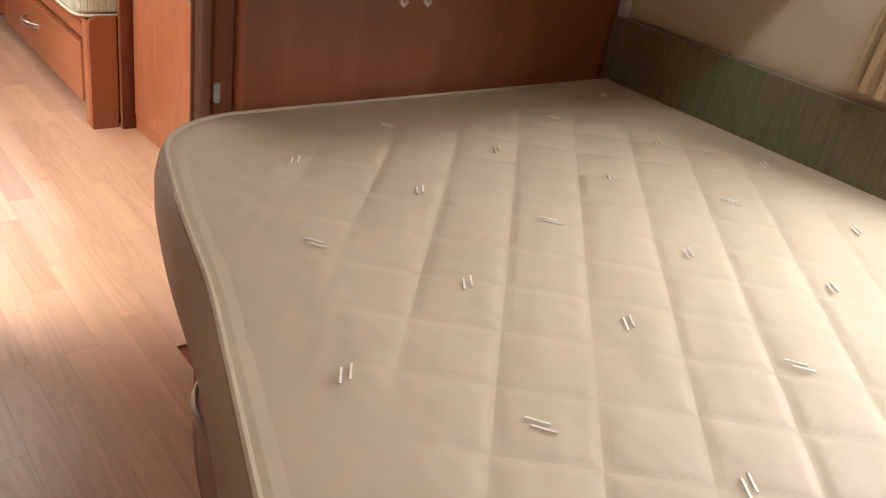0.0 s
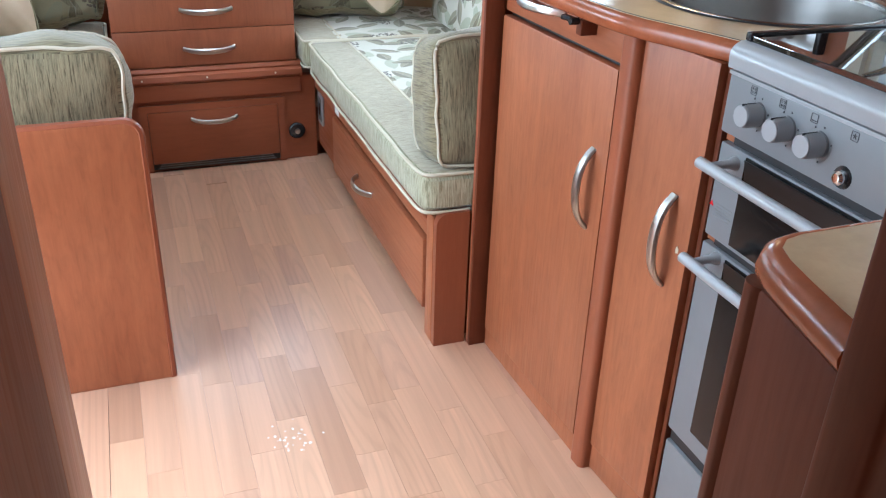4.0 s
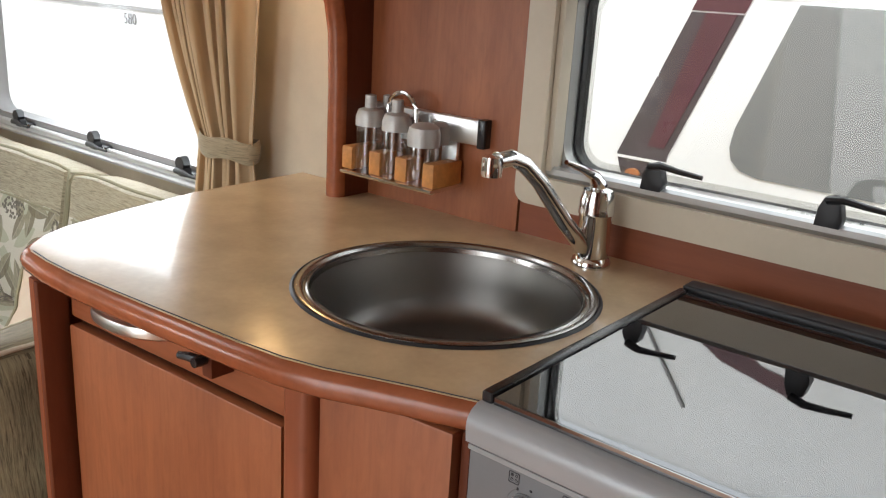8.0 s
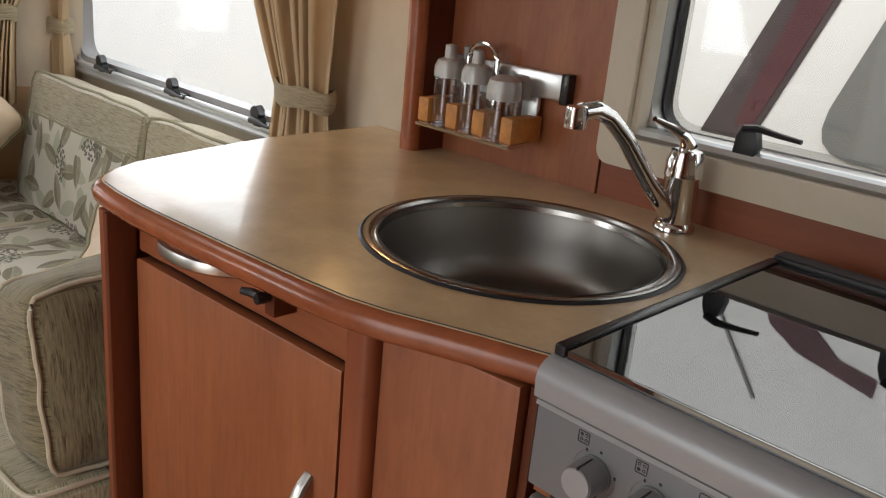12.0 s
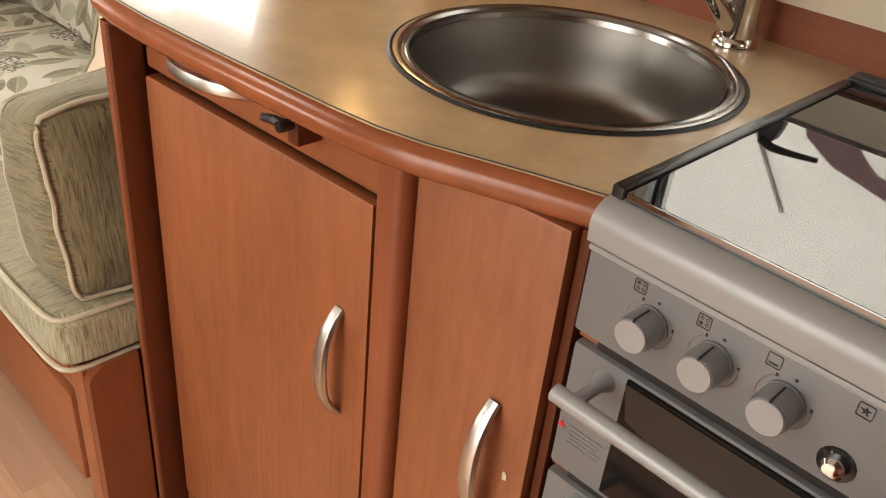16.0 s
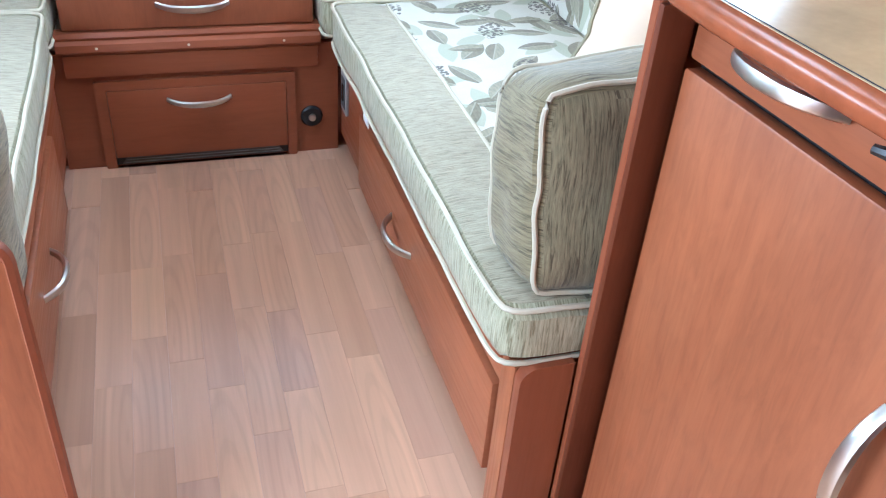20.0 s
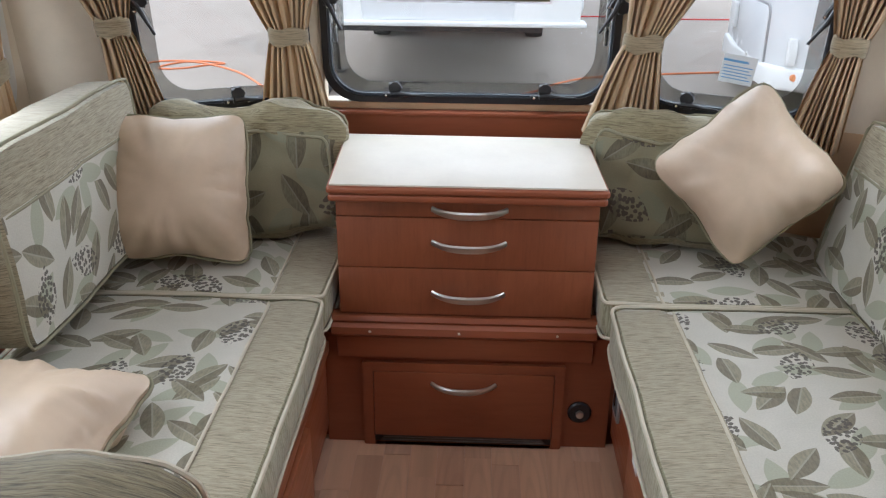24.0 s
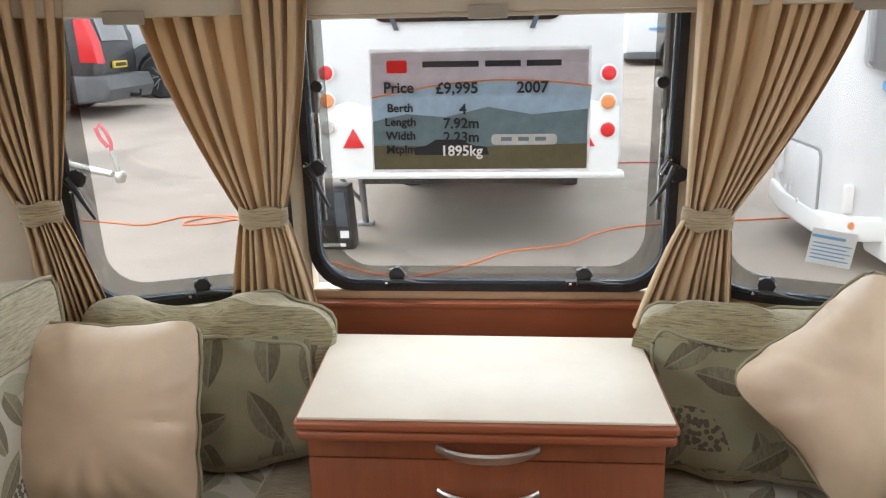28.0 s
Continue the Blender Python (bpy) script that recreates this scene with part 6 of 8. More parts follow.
part("switch_face", box(0.3628, 0.3642, 1.212, 1.254, 0.165, 0.247), SKIN_SHADE, sk)
part("switch", box(0.3605, 0.3630, 1.224, 1.243, 0.185, 0.228, 0.001), BLACK_GLOSS, sk)
part("seat_label", box(0.326, 0.3275, 0.79, 0.835, 0.325, 0.346), WHITE_PLASTIC, rb, "white cloth label")
sofa_base(-1, -0.325, 0.075, "cherry sofa base with a long drawer by the doorway")
PL = [(-0.245, 0.0)] + arc(-0.275, 0.577, 0.030, 0, 90, 6) + [(-0.95, 0.607), (-1.055, 0.607), (-1.055, 0.0)]
pn = thing("sofa_end_panel", (-0.6, 0.065, 0), "upright cherry sofa end panel by the doorway", "end panel")
part("panel", prism(PL, 0.056, 0.074, "y", 0.004), CHERRY, pn)
part("edge", tube([(-0.245, 0.065, 0.0), (-0.245, 0.065, 0.577)] + [(p, 0.065, q) for p, q in arc(-0.275, 0.577, 0.030, 0, 90, 6)] + [(-1.05, 0.065, 0.607)], 0.0095, 8, up=(0, 1, 0)), EDGE, pn, "rounded edge")

# chest of drawers between the sofas
ch = thing("chest_of_drawers", (0.012, 1.46, 0), "cherry chest of drawers with a cream top between the sofas", "chest of drawers")
CX0, CX1, CF = -0.289, 0.305, 1.320
part("body", box(CX0, CX1, CF + 0.012, 1.615, 0.365, 0.655), EDGE, ch)
OUT = [(CX0 - 0.006, 1.286), (CX1 + 0.006, 1.286), (CX1 + 0.001, 1.672), (CX0 - 0.022, 1.680)]
part("top", prism(OUT, 0.6925, 0.6975, "z", 0.001), TABLE_TOP, ch, "cream laminate top")
for z0, z1, g, nm in ((0.6750, 0.6922, 0.007, "top_nosing"), (0.6560, 0.6740, 0.004, "lower_nosing")):
    a, b, c, d = OUT
    loop_ = [(a[0] - g, a[1] - g + 0.006), (a[0] - g + 0.007, a[1] - g), (b[0] + g - 0.007, b[1] - g), (b[0] + g, b[1] - g + 0.006), (c[0] + g, c[1]), (d[0] - g, d[1])]
    part(nm, prism(loop_, z0, z1, "z", 0.006, 3), EDGE_H, ch, "rounded cherry nosing")
for z0, z1, hz in ((0.6125, 0.6545, 0.629), (0.487, 0.6100, 0.548), (0.366, 0.4845, 0.420)):
    d = part("drawer", box(CX0 + 0.002, CX1 - 0.002, CF - 0.006, CF + 0.013, z0, z1, 0.002), CHEST, ch, "cherry drawer front")
    bow_handle("drawer_handle", (-0.070, CF - 0.005, hz + 0.003), (0.098, CF - 0.005, hz + 0.003), (0, -1, -0.3), d, 0.0085, rise=0.026)
part("base_moulding", prism([(1.34, 0.362), (1.306, 0.362), (1.300, 0.352), (1.304, 0.345), (1.292, 0.338), (1.288, 0.322), (1.296, 0.312), (1.34, 0.310)], CX0 - 0.018, CX1 + 0.013, "x", 0.002), EDGE_H, ch, "stepped cherry moulding")
part("base_rail", box(CX0 - 0.006, CX1 + 0.007, 1.300, 1.33, 0.254, 0.309, 0.002), EDGE_H, ch)
part("base_face", box(-0.330, 0.366, 1.316, 1.34, 0.0, 0.309), EDGE_H, ch)
fr = part("drawer_frame", ring_frame(round_rect(-0.238, 0.252, 0.0, 0.238, 0.003, 1), round_rect(-0.212, 0.228, -0.001, 0.215, 0.003, 1), 1.303, 1.3165, "y"), EDGE_H, ch, "raised frame")
d = part("base_drawer", box(-0.2110, 0.2270, 1.300, 1.314, 0.030, 0.2135, 0.003), EDGE_H, ch, "cherry base drawer")
bow_handle("drawer_handle", (-0.070, 1.301, 0.184), (0.086, 1.301, 0.184), (0, -1, -0.35), d, 0.0078, rise=0.026)
# Black backing stands in for the shade round and below the drawer.
part("heater_slot", box(-0.212, 0.228, 1.3145, 1.3158, 0.004, 0.2148), BLACK, ch, "black plate for the shade in the gap round the drawer")
part("heater_grille", prism([(-0.200, 0.006), (0.216, 0.006), (0.196, 0.033), (-0.180, 0.033)], 1.3105, 1.3135, "y"), FOAM_GREY, ch, "dark mesh warm-air grille")
for k in range(3):
    part("grille_wire", box(-0.192 + k * 0.004, 0.208 - k * 0.004, 1.3085, 1.3103, 0.0105 + k * 0.008, 0.0118 + k * 0.008), STEEL_DARK, ch)
so = part("floor_socket", lathe([(0.0295, 0.0), (0.0295, -0.006), (0.025, -0.010), (0.0, -0.010)], (0.294, 1.3155, 0.106), 26, "y"), BLACK_GLOSS, ch, "round black socket")
part("plug_pin", lathe([(0.010, 0.0), (0.009, -0.008), (0.0, -0.010)], (0.294, 1.305, 0.106), 14, "y"), SATIN, so)
for x in (-0.215, -0.005, 0.225):
    part("screw_cap", lathe([(0.0035, 0.0), (0.003, -0.0012), (0.0, -0.0014)], (x, 1.2885, 0.330), 8, "y"), CREAM_PLASTIC, ch)

led = thing("front_ledge", (0.01, 1.8, 0.3), "cherry ledge and panel under the front window", "ledge", kind="structure")
part("panel", box(-0.41, 0.43, 1.808, 1.828, 0.30, 0.714), EDGE_H, led)
part("ledge_top", box(-0.415, 0.435, 1.800, 1.836, 0.7145, 0.726, 0.003), EDGE_H, led)
part("window_board", placed(box(-0.404, 0.404, -0.006, -0.001, 0.7265, 0.744), M_MID), TAN_BOARD, led, "tan board under the window")
for M_, a, b in ((M_LEFT, -0.70, -0.004), (M_RIGHT, 0.004, 0.70)):
    part("window_board", placed(box(a, b, -0.006, -0.001, 0.45, 0.744), M_), TAN_BOARD, led, "tan board under the window")

# front blind housing
bh = thing("blind_housing", (0.01, 1.78, 1.33), "cream roller blind housing over the front windows", "blind", kind="structure")
part("housing", box(-0.42, 0.44, 1.700, 1.772, 1.335, 1.47, 0.008), HOUSING, bh)
part("blind_pull", box(-0.03, 0.045, 1.686, 1.708, 1.322, 1.348, 0.004), TAUPE, bh, "taupe blind catch")
part("bottom_bar", tube([(-0.40, 1.720, 1.333), (0.42, 1.720, 1.333)], 0.007, 8), HOUSING, bh)
for M_, s in ((M_LEFT, -1), (M_RIGHT, 1)):
    u0, u1 = (-0.63, -0.01) if s < 0 else (0.01, 0.63)
    part("side_housing", placed(box(u0, u1, -0.075, -0.002, 1.335, 1.47, 0.008), M_), HOUSING, bh)
    part("blind_pull", placed(box(s * 0.31 - 0.036, s * 0.31 + 0.036, -0.092, -0.070, 1.322, 1.346, 0.004), M_), TAUPE, bh)


# curtains
def curtain(M_, top, tie, bot, zs, label, folds=9, depth=-0.05, seed=1.0):
    """A gathered curtain held by a tie; spans in the wall's own frame."""
    zt, zm, zb = zs
    c = thing("curtain", M_ @ Vector(((tie[0] + tie[1]) / 2, depth, zb)), label, "curtain", "window curtains")
    nv, nu = 30, folds * 14
    bm = bmesh.new()
    grid = []
    for i in range(nv + 1):
        f = i / nv
        z = zt + (zb - zt) * f
        if z > zm:
            g = ((zt - z) / (zt - zm)) ** 1.5
            a, b = top[0] + (tie[0] - top[0]) * g, top[1] + (tie[1] - top[1]) * g
            amp = 0.030 * (1 - g) + 0.015 * g
        else:
            g = ((zm - z) / max(zm - zb, 1e-4)) ** 0.8
            a, b = tie[0] + (bot[0] - tie[0]) * g, tie[1] + (bot[1] - tie[1]) * g
            amp = 0.013 + 0.013 * g
        row = []
        for j in range(nu + 1):
            s = j / nu
            ph = 2 * math.pi * folds * s + 2.6 * math.sin(5.3 * s + seed) + 1.3 * math.sin(13 * s + 2 * seed) + 0.35 * math.sin(6 * z + seed + 5 * s)
            vary_ = 0.75 + 0.4 * math.sin(11 * s + seed * 2) * math.cos(5 * s + seed)
            d = depth - amp * vary_ * (2 * abs(math.sin(ph / 2)) ** 0.8 - 1) + 0.003 * math.sin(31 * s + 6 * z + seed)
            u = a + (b - a) * (s + 0.012 * math.sin(2 * ph))
            row.append(bm.verts.new((u, d - 0.01 * math.sin(math.pi * s), z)))
        grid.append(row)
    for i in range(nv):
        for j in range(nu):
            bm.faces.new((grid[i][j], grid[i][j + 1], grid[i + 1][j + 1], grid[i + 1][j]))
    r = bmesh.ops.extrude_face_region(bm, geom=bm.faces[:])
    bmesh.ops.translate(bm, verts=[g for g in r["geom"] if isinstance(g, bmesh.types.BMVert)], vec=(0, 0.002, 0))
    part("cloth", placed(bm, M_), CURTAIN, c)
    cx, hw = (tie[0] + tie[1]) / 2, (tie[1] - tie[0]) / 2 + 0.004
    bm = bmesh.new()
    ring = [(cx + hw * math.cos(2 * math.pi * k / 28), depth + 0.034 * math.sin(2 * math.pi * k / 28)) for k in range(28)]
    rows = []
    for q in range(5):
        z = zm - 0.022 + 0.044 * q / 4
        sw = 1 + 0.06 * math.sin(math.pi * q / 4)
        rows.append([bm.verts.new((cx + (u - cx) * sw, depth + (d - depth) * sw, z + 0.004 * math.sin(k * 0.9))) for k, (u, d) in enumerate(ring)])
    for A_, B_ in zip(rows, rows[1:]):
        for k in range(28):
            bm.faces.new((A_[k], A_[(k + 1) % 28], B_[(k + 1) % 28], B_[k]))
    part("tieback", placed(bm, M_), TIE, c, "sage-tan ribbed tieback")
    return c


MF = RAKE @ Matrix.Translation((0, YF, 0))
curtain(MF, (-0.67, -0.330), (-0.502, -0.412), (-0.545, -0.355), (1.42, 0.940, 0.700), "tan pleated curtain tied beside the front window", 9, -0.10, 1.0)
curtain(MF, (0.385, 0.70), (0.393, 0.483), (0.30, 0.500), (1.42, 0.935, 0.700), "tan pleated curtain tied beside the front window", 9, -0.10, 2.2)
curtain(M_LEFT, (-0.68, -0.400), (-0.545, -0.475), (-0.54, -0.400), (1.42, 0.985, 0.70), "tan curtain tied in the front corner", 8, -0.06, 3.1)
curtain(M_RIGHT, (0.430, 0.68), (0.495, 0.565), (0.43, 0.56), (1.42, 0.965, 0.70), "tan curtain tied in the front corner", 8, -0.06, 4.3)
curtain(M_R, (-0.57, -0.22), (-0.430, -0.260), (-0.45, -0.235), (1.345, 0.93, 0.76), "tan curtain tied beside the kitchen end panel", 8, -0.055, 5.0)
curtain(M_R, (-1.60, -1.44), (-1.60, -1.50), (-1.61, -1.49), (1.345, 0.93, 0.76), "tan curtain tied at the window's far end", 6, -0.055, 6.1)
curtain(M_L, (1.16, 1.36), (1.22, 1.34), (1.20, 1.36), (1.345, 0.93, 0.76), "tan curtain tied at the window's far end", 6, -0.055, 7.0)
curtain(M_L, (0.30, 0.62), (0.32, 0.46), (0.30, 0.48), (1.345, 0.93, 0.76), "tan curtain tied by the doorway", 8, -0.055, 8.0)
for M_, a, b in ((M_R, -1.52, -0.03), (M_L, 0.1, 1.52)):
    pel = thing("pelmet", M_ @ Vector(((a + b) / 2, -0.05, 1.335)), "sage chenille pelmet over the side window", "pelmet")
    part("board", placed(box(a, b, -0.085, -0.003, 1.338, 1.364, 0.004), M_), SAGE, pel)

# lounge overhead lockers
overhead("overhead_cupboard", 0.022, 0.44, "cherry overhead locker over the sofa", 0.104, 1.463, 1.676)
overhead("overhead_cupboard", 0.445, 0.95, "cherry overhead locker over the sofa", 0.70, 1.463, 1.676)
overhead("overhead_cupboard", 0.955, 1.46, "cherry overhead locker over the sofa", 1.20, 1.463, 1.676)
lf = thing("overhead_fascia", (0.78, 0.75, 1.36), "rounded cherry fascia under the lounge lockers", "fascia")
part("fascia", prism([(0.815, 1.366), (0.800, 1.365), (0.777, 1.367), (0.764, 1.376), (0.758, 1.392), (0.758, 1.417), (0.80, 1.422)], 0.022, 1.46, "y"), EDGE_H, lf)
part("cornice", prism([(0.83, 1.680), (0.772, 1.680), (0.776, 1.72), (0.784, 1.77), (0.797, 1.815), (0.804, 1.839), (0.83, 1.839)], 0.022, 1.46, "y"), CHERRY_H, lf, "curved cherry top rail")

# ---- bedroom ----
MT = 0.570
bed_line = [(0.205, -1.380), (0.140, -1.384), (0.070, -1.414), (0.022, -1.466), (-0.006, -1.544), (-0.034, -1.644), (-0.056, -1.735), (-0.086, -1.862), (-0.131, -2.010), (-0.190, -2.200), (-0.26, -2.45), (-0.33, -2.72), (-0.36, -2.95), (-0.30, -3.15), (-0.10, -3.28)]
far = [(1.075, -3.28), (1.078, -1.385)]


def smooth_line(pts, n=6):
    out = []
    for i in range(len(pts) - 1):
        p0, p1, p2, p3 = (Vector(pts[max(0, min(len(pts) - 1, k))]) for k in (i - 1, i, i + 1, i + 2))
        for j in range(n):
            t = j / n
            out.append(tuple(0.5 * ((2 * p1) + (p2 - p0) * t + (2 * p0 - 5 * p1 + 4 * p2 - p3) * t * t + (3 * p1 - p0 - 3 * p2 + p3) * t ** 3)))
    return out + [tuple(pts[-1])]


loop = smooth_line(bed_line) + far
mat_ = thing("mattress", (0.45, -2.3, 0.43), "beige quilted mattress with piped edges on the bed", "mattress")
mid = Vector((0.5, -2.3))
bm = bmesh.new()
levels = [(0.0, 0.000), (-0.012, 0.018), (-0.016, 0.045), (-0.016, 0.095), (-0.010, 0.125), (0.0, 0.137), (0.012, 0.1395)]
rings = []
for off, h in levels:
    ring = []
    n = len(loop)
    for i, (x, y) in enumerate(loop):
        a, b = Vector(loop[i - 1]), Vector(loop[(i + 1) % n])
        t = (b - a).normalized()
        nrm = Vector((-t.y, t.x))
        if (Vector((x, y)) - mid).dot(nrm) > 0:
            nrm = -nrm
        ring.append(bm.verts.new((x + nrm.x * off, y + nrm.y * off, 0.431 + h)))
    rings.append(ring)
for A_, B_ in zip(rings, rings[1:]):
    for i in range(len(loop)):
        bm.faces.new((A_[i], A_[(i + 1) % len(loop)], B_[(i + 1) % len(loop)], B_[i]))
bm.faces.new(rings[0][::-1])
part("side", bm, MATTRESS, mat_)


def inside(x, y, poly):
    c = False
    for i in range(len(poly)):
        (x1, y1), (x2, y2) = poly[i - 1], poly[i]
        if (y1 > y) != (y2 > y) and x < (x2 - x1) * (y - y1) / (y2 - y1) + x1:
            c = not c
    return c


def edge_gap(x, y, poly):
    best = 9.0
    for i in range(len(poly)):
        a, b, p = Vector(poly[i - 1]), Vector(poly[i]), Vector((x, y))
        d = b - a
        t = max(0, min(1, (p - a).dot(d) / max(d.dot(d), 1e-9)))
        best = min(best, (a + d * t - p).length)
    return best


S0 = (0.156, -1.604)


def quilt(x, y, gap):
    """Height of the quilted top: a lattice of stitched furrows that fades towards the piped edge."""
    inner = max(0, min(1, (gap - 0.10) / 0.12))
    u = ((x * 0.728 - y * 0.685) - 1.330) / 0.0992
    v = ((-x * 0.644 - y * 0.765) - 1.193) / 0.0992
    du, dv = abs(u - round(u)) * 0.0992, abs(v - round(v)) * 0.0992
    fade = 0.85 + 0.5 * noise.noise(Vector((x * 4 + 3, y * 4, 7)))
    fur = fade * max(math.exp(-(du / 0.0075) ** 2), math.exp(-(dv / 0.0075) ** 2))
    pillow_ = (math.cos(2 * math.pi * u) + math.cos(2 * math.pi * v)) * 0.25
    crease = noise.noise(Vector(((x + y) * 7, (x - y) * 46, 3))) * 0.0011 + noise.noise(Vector((x * 70, y * 8, 9))) * 0.0005
    wob = 0.0010 * noise.noise(Vector(((x + 0.8 * y) * 9, (x - 1.2 * y) * 22, 4))) + noise.noise(Vector((x * 7, y * 7, 0))) * 0.0016 + crease + noise.noise(Vector((x * 24 + 5, y * 24, 1))) * 0.0008
    edge = max(0, min(1, (gap - 0.012) / 0.12)) ** 0.7
    return -0.0065 + 0.0140 * edge - (0.0030 * fur + 0.0022 * pillow_) * inner + wob * min(1, gap / 0.08)


bm = bmesh.new()
STEP = 0.0075
xs = np.arange(-0.40, 1.09, STEP)
ys = np.arange(-2.75, -1.38, STEP)
verts = {}
inner_loop = loop
gap_loop = loop[:-2:4] + loop[-3:]
for i, x in enumerate(xs):
    for j, y in enumerate(ys):
        if inside(x, y, inner_loop):
            g = edge_gap(x, y, gap_loop)
            if g > 0.012:
                verts[i, j] = bm.verts.new((x, y, MT + 0.002 + quilt(x, y, g)))
for (i, j), v in verts.items():
    q = [verts.get(k) for k in ((i, j), (i + 1, j), (i + 1, j + 1), (i, j + 1))]
    if all(q):
        bm.faces.new(q)
part("quilted_top", bm, QUILT, mat_, "quilted beige top")
bm = bmesh.new()
bm.faces.new([bm.verts.new((x, y, MT - 0.0015)) for x, y in loop])
bmesh.ops.triangulate(bm, faces=bm.faces[:])
part("top_cover", bm, MATTRESS, mat_)
part("piping", tube([(x, y, MT - 0.002) for x, y in loop], 0.0048, 8, closed=True), MAT_PIPING, mat_, "beige piping cord")
part("lower_piping", tube([(x, y, 0.438) for x, y in loop], 0.0048, 8, closed=True), MAT_PIPING, mat_)
# white double stitches at the knots of the quilting
count = 0
dash = box(-0.0012, 0.0012, -0.0125, 0.0125, -0.0006, 0.0006)
dash_me = bpy.data.meshes.new("stitch")
dash.to_mesh(dash_me)
dash.free()
dash_me.materials.append(THREAD)
for a in range(-12, 14):
    for b in range(-12, 14):
        p = Vector((S0[0] + a * 0.117 - b * 0.099, S0[1] - a * 0.146 - b * 0.232))
        if not inside(p.x, p.y, loop) or edge_gap(p.x, p.y, loop) < 0.06 or p.y < -2.7:
            continue
        for k in (-1, 1):
            ob = new("stitch", dash_me)
            ob.parent = mat_
            ang = 38 if (a + 2 * b) % 3 == 2 else -34
            off = Vector((math.cos(radians(ang)), math.sin(radians(ang)))) * 0.0045 * k
            lag = Vector((-math.sin(radians(ang)), math.cos(radians(ang)))) * 0.004 * k
            ob.location = Vector((p.x + off.x + lag.x, p.y + off.y + lag.y, MT + 0.0042 + quilt(p.x, p.y, edge_gap(p.x, p.y, gap_loop)))) - mat_.location
            ob.rotation_euler = (0, 0, radians(ang))

base = thing("bed_box", (0.5, -2.3, 0), "cherry bed base with drawers under the mattress", "bed base")
bl = [(x + 0.045, y) for x, y in bed_line]
part("body", prism([(0.23, -1.385)] + bl[2:] + [(1.07, -3.27), (1.07, -1.385)], 0.0, 0.430, "z"), EDGE, base, smooth=False)
for k, (f0, f1) in enumerate(((0.05, 0.50), (0.53, 0.98))):
    a, b = Vector((0.060, -1.53)), Vector((-0.225, -2.46))
    p, q = a.lerp(b, f0), a.lerp(b, f1)
    nrm = Vector((-(b - a).y, (b - a).x)).normalized()
    nrm = -nrm if nrm.x > 0 else nrm
    bm = bmesh.new()
    pr = prism([tuple(p), tuple(q), tuple(q + nrm * 0.018), tuple(p + nrm * 0.018)], 0.06, 0.40, "z", 0.003)
    d = part("drawer_front", pr, CHERRY_H, base, "cherry drawer front")
    c = p.lerp(q, 0.5) + nrm * 0.017
    e = (q - p).normalized() * 0.075
    bow_handle("drawer_handle", (c.x - e.x, c.y - e.y, 0.33), (c.x + e.x, c.y + e.y, 0.33), (nrm.x, nrm.y, 0), d, 0.0075, rise=0.028)

setting("upholstered_band", box(XR - 0.032, XR - 0.004, -3.3, -1.356, 0.45, 0.704, 0.006), SAGE_DARK, "deep sage upholstered band along the bed wall", "wall band")
curtain(M_R, (1.93, 2.30), (1.94, 2.07), (1.92, 2.09), (1.42, 0.93, 0.735), "tan curtain tied over the bed", 8, -0.06, 9.0)
curtain(M_R, (2.45, 2.82), (2.66, 2.80), (2.64, 2.82), (1.42, 0.93, 0.735), "tan curtain tied over the bed", 8, -0.06, 9.6)
sh = thing("bed_locker", (0.9, -2.3, 1.40), "cherry locker over the bed", "overhead cupboard")
part("body", prism([(0.80, 1.42), (1.088, 1.42), (1.088, 1.838), (0.80, 1.838)], -3.3, -1.40, "y"), CHERRY_H, sh)

# washroom side: door standing across the bedroom, brush seal, post and wall
dr = thing("door_1", (-0.43, -1.80, 0), "cherry panelled bedroom door standing open", "door", kind="structure")
DU = Vector((-0.1412, -0.99, 0))
DN = Vector((-0.99, 0.1412, 0))
M_DOOR = Matrix(((DU.x, DN.x, 0, -0.388), (DU.y, DN.y, 0, -1.490), (0, 0, 1, 0), (0, 0, 0, 1)))
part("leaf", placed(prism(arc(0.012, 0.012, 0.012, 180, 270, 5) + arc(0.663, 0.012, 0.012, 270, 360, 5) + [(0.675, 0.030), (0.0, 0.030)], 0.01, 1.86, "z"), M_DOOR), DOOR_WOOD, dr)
part("moulding", placed(tube([(0.098, 0.0, 1.84), (0.100, 0.0, 1.2), (0.103, 0.0, 0.80), (0.106, 0.0, 0.66)], 0.006, 8), M_DOOR), EDGE, dr, "dark panel moulding")
part("arch_moulding", placed(tube([(0.002, 0.001, 0.612), (0.06, 0.0, 0.628), (0.115, 0.0, 0.648), (0.19, 0.0, 0.676), (0.28, 0.0, 0.716), (0.37, 0.0, 0.764), (0.46, 0.0, 0.822)], 0.005, 8), M_DOOR), EDGE, dr, "arched panel moulding")
for s_, z_ in ((0.085, 0.620), (0.030, 0.575)):
    part("hinge", placed(lathe([(0.011, 0.0), (0.0105, -0.003), (0.006, -0.006), (0.0, -0.007)], (s_, 0.0, z_), 16, "y"), M_DOOR), STEEL_DARK, dr, "small metal catch")
wl = thing("washroom_wall", (-0.7, -1.08, 0), "cherry washroom wall with dark rounded post", "partition", kind="structure")
part("panel", box(-1.055, -0.385, -1.11, -0.905, 0.0, 1.87), CHERRY, wl)
part("post", prism([(-0.385, -1.444), (-0.379, -1.440), (-0.343, -1.125), (-0.340, -1.110), (-0.340, -1.0355), (-0.384, -1.0355), (-0.384, -1.111), (-0.43, -1.111), (-0.45, -1.444)], 0.0, 1.87, "z"), DARK, wl, "dark cherry post")
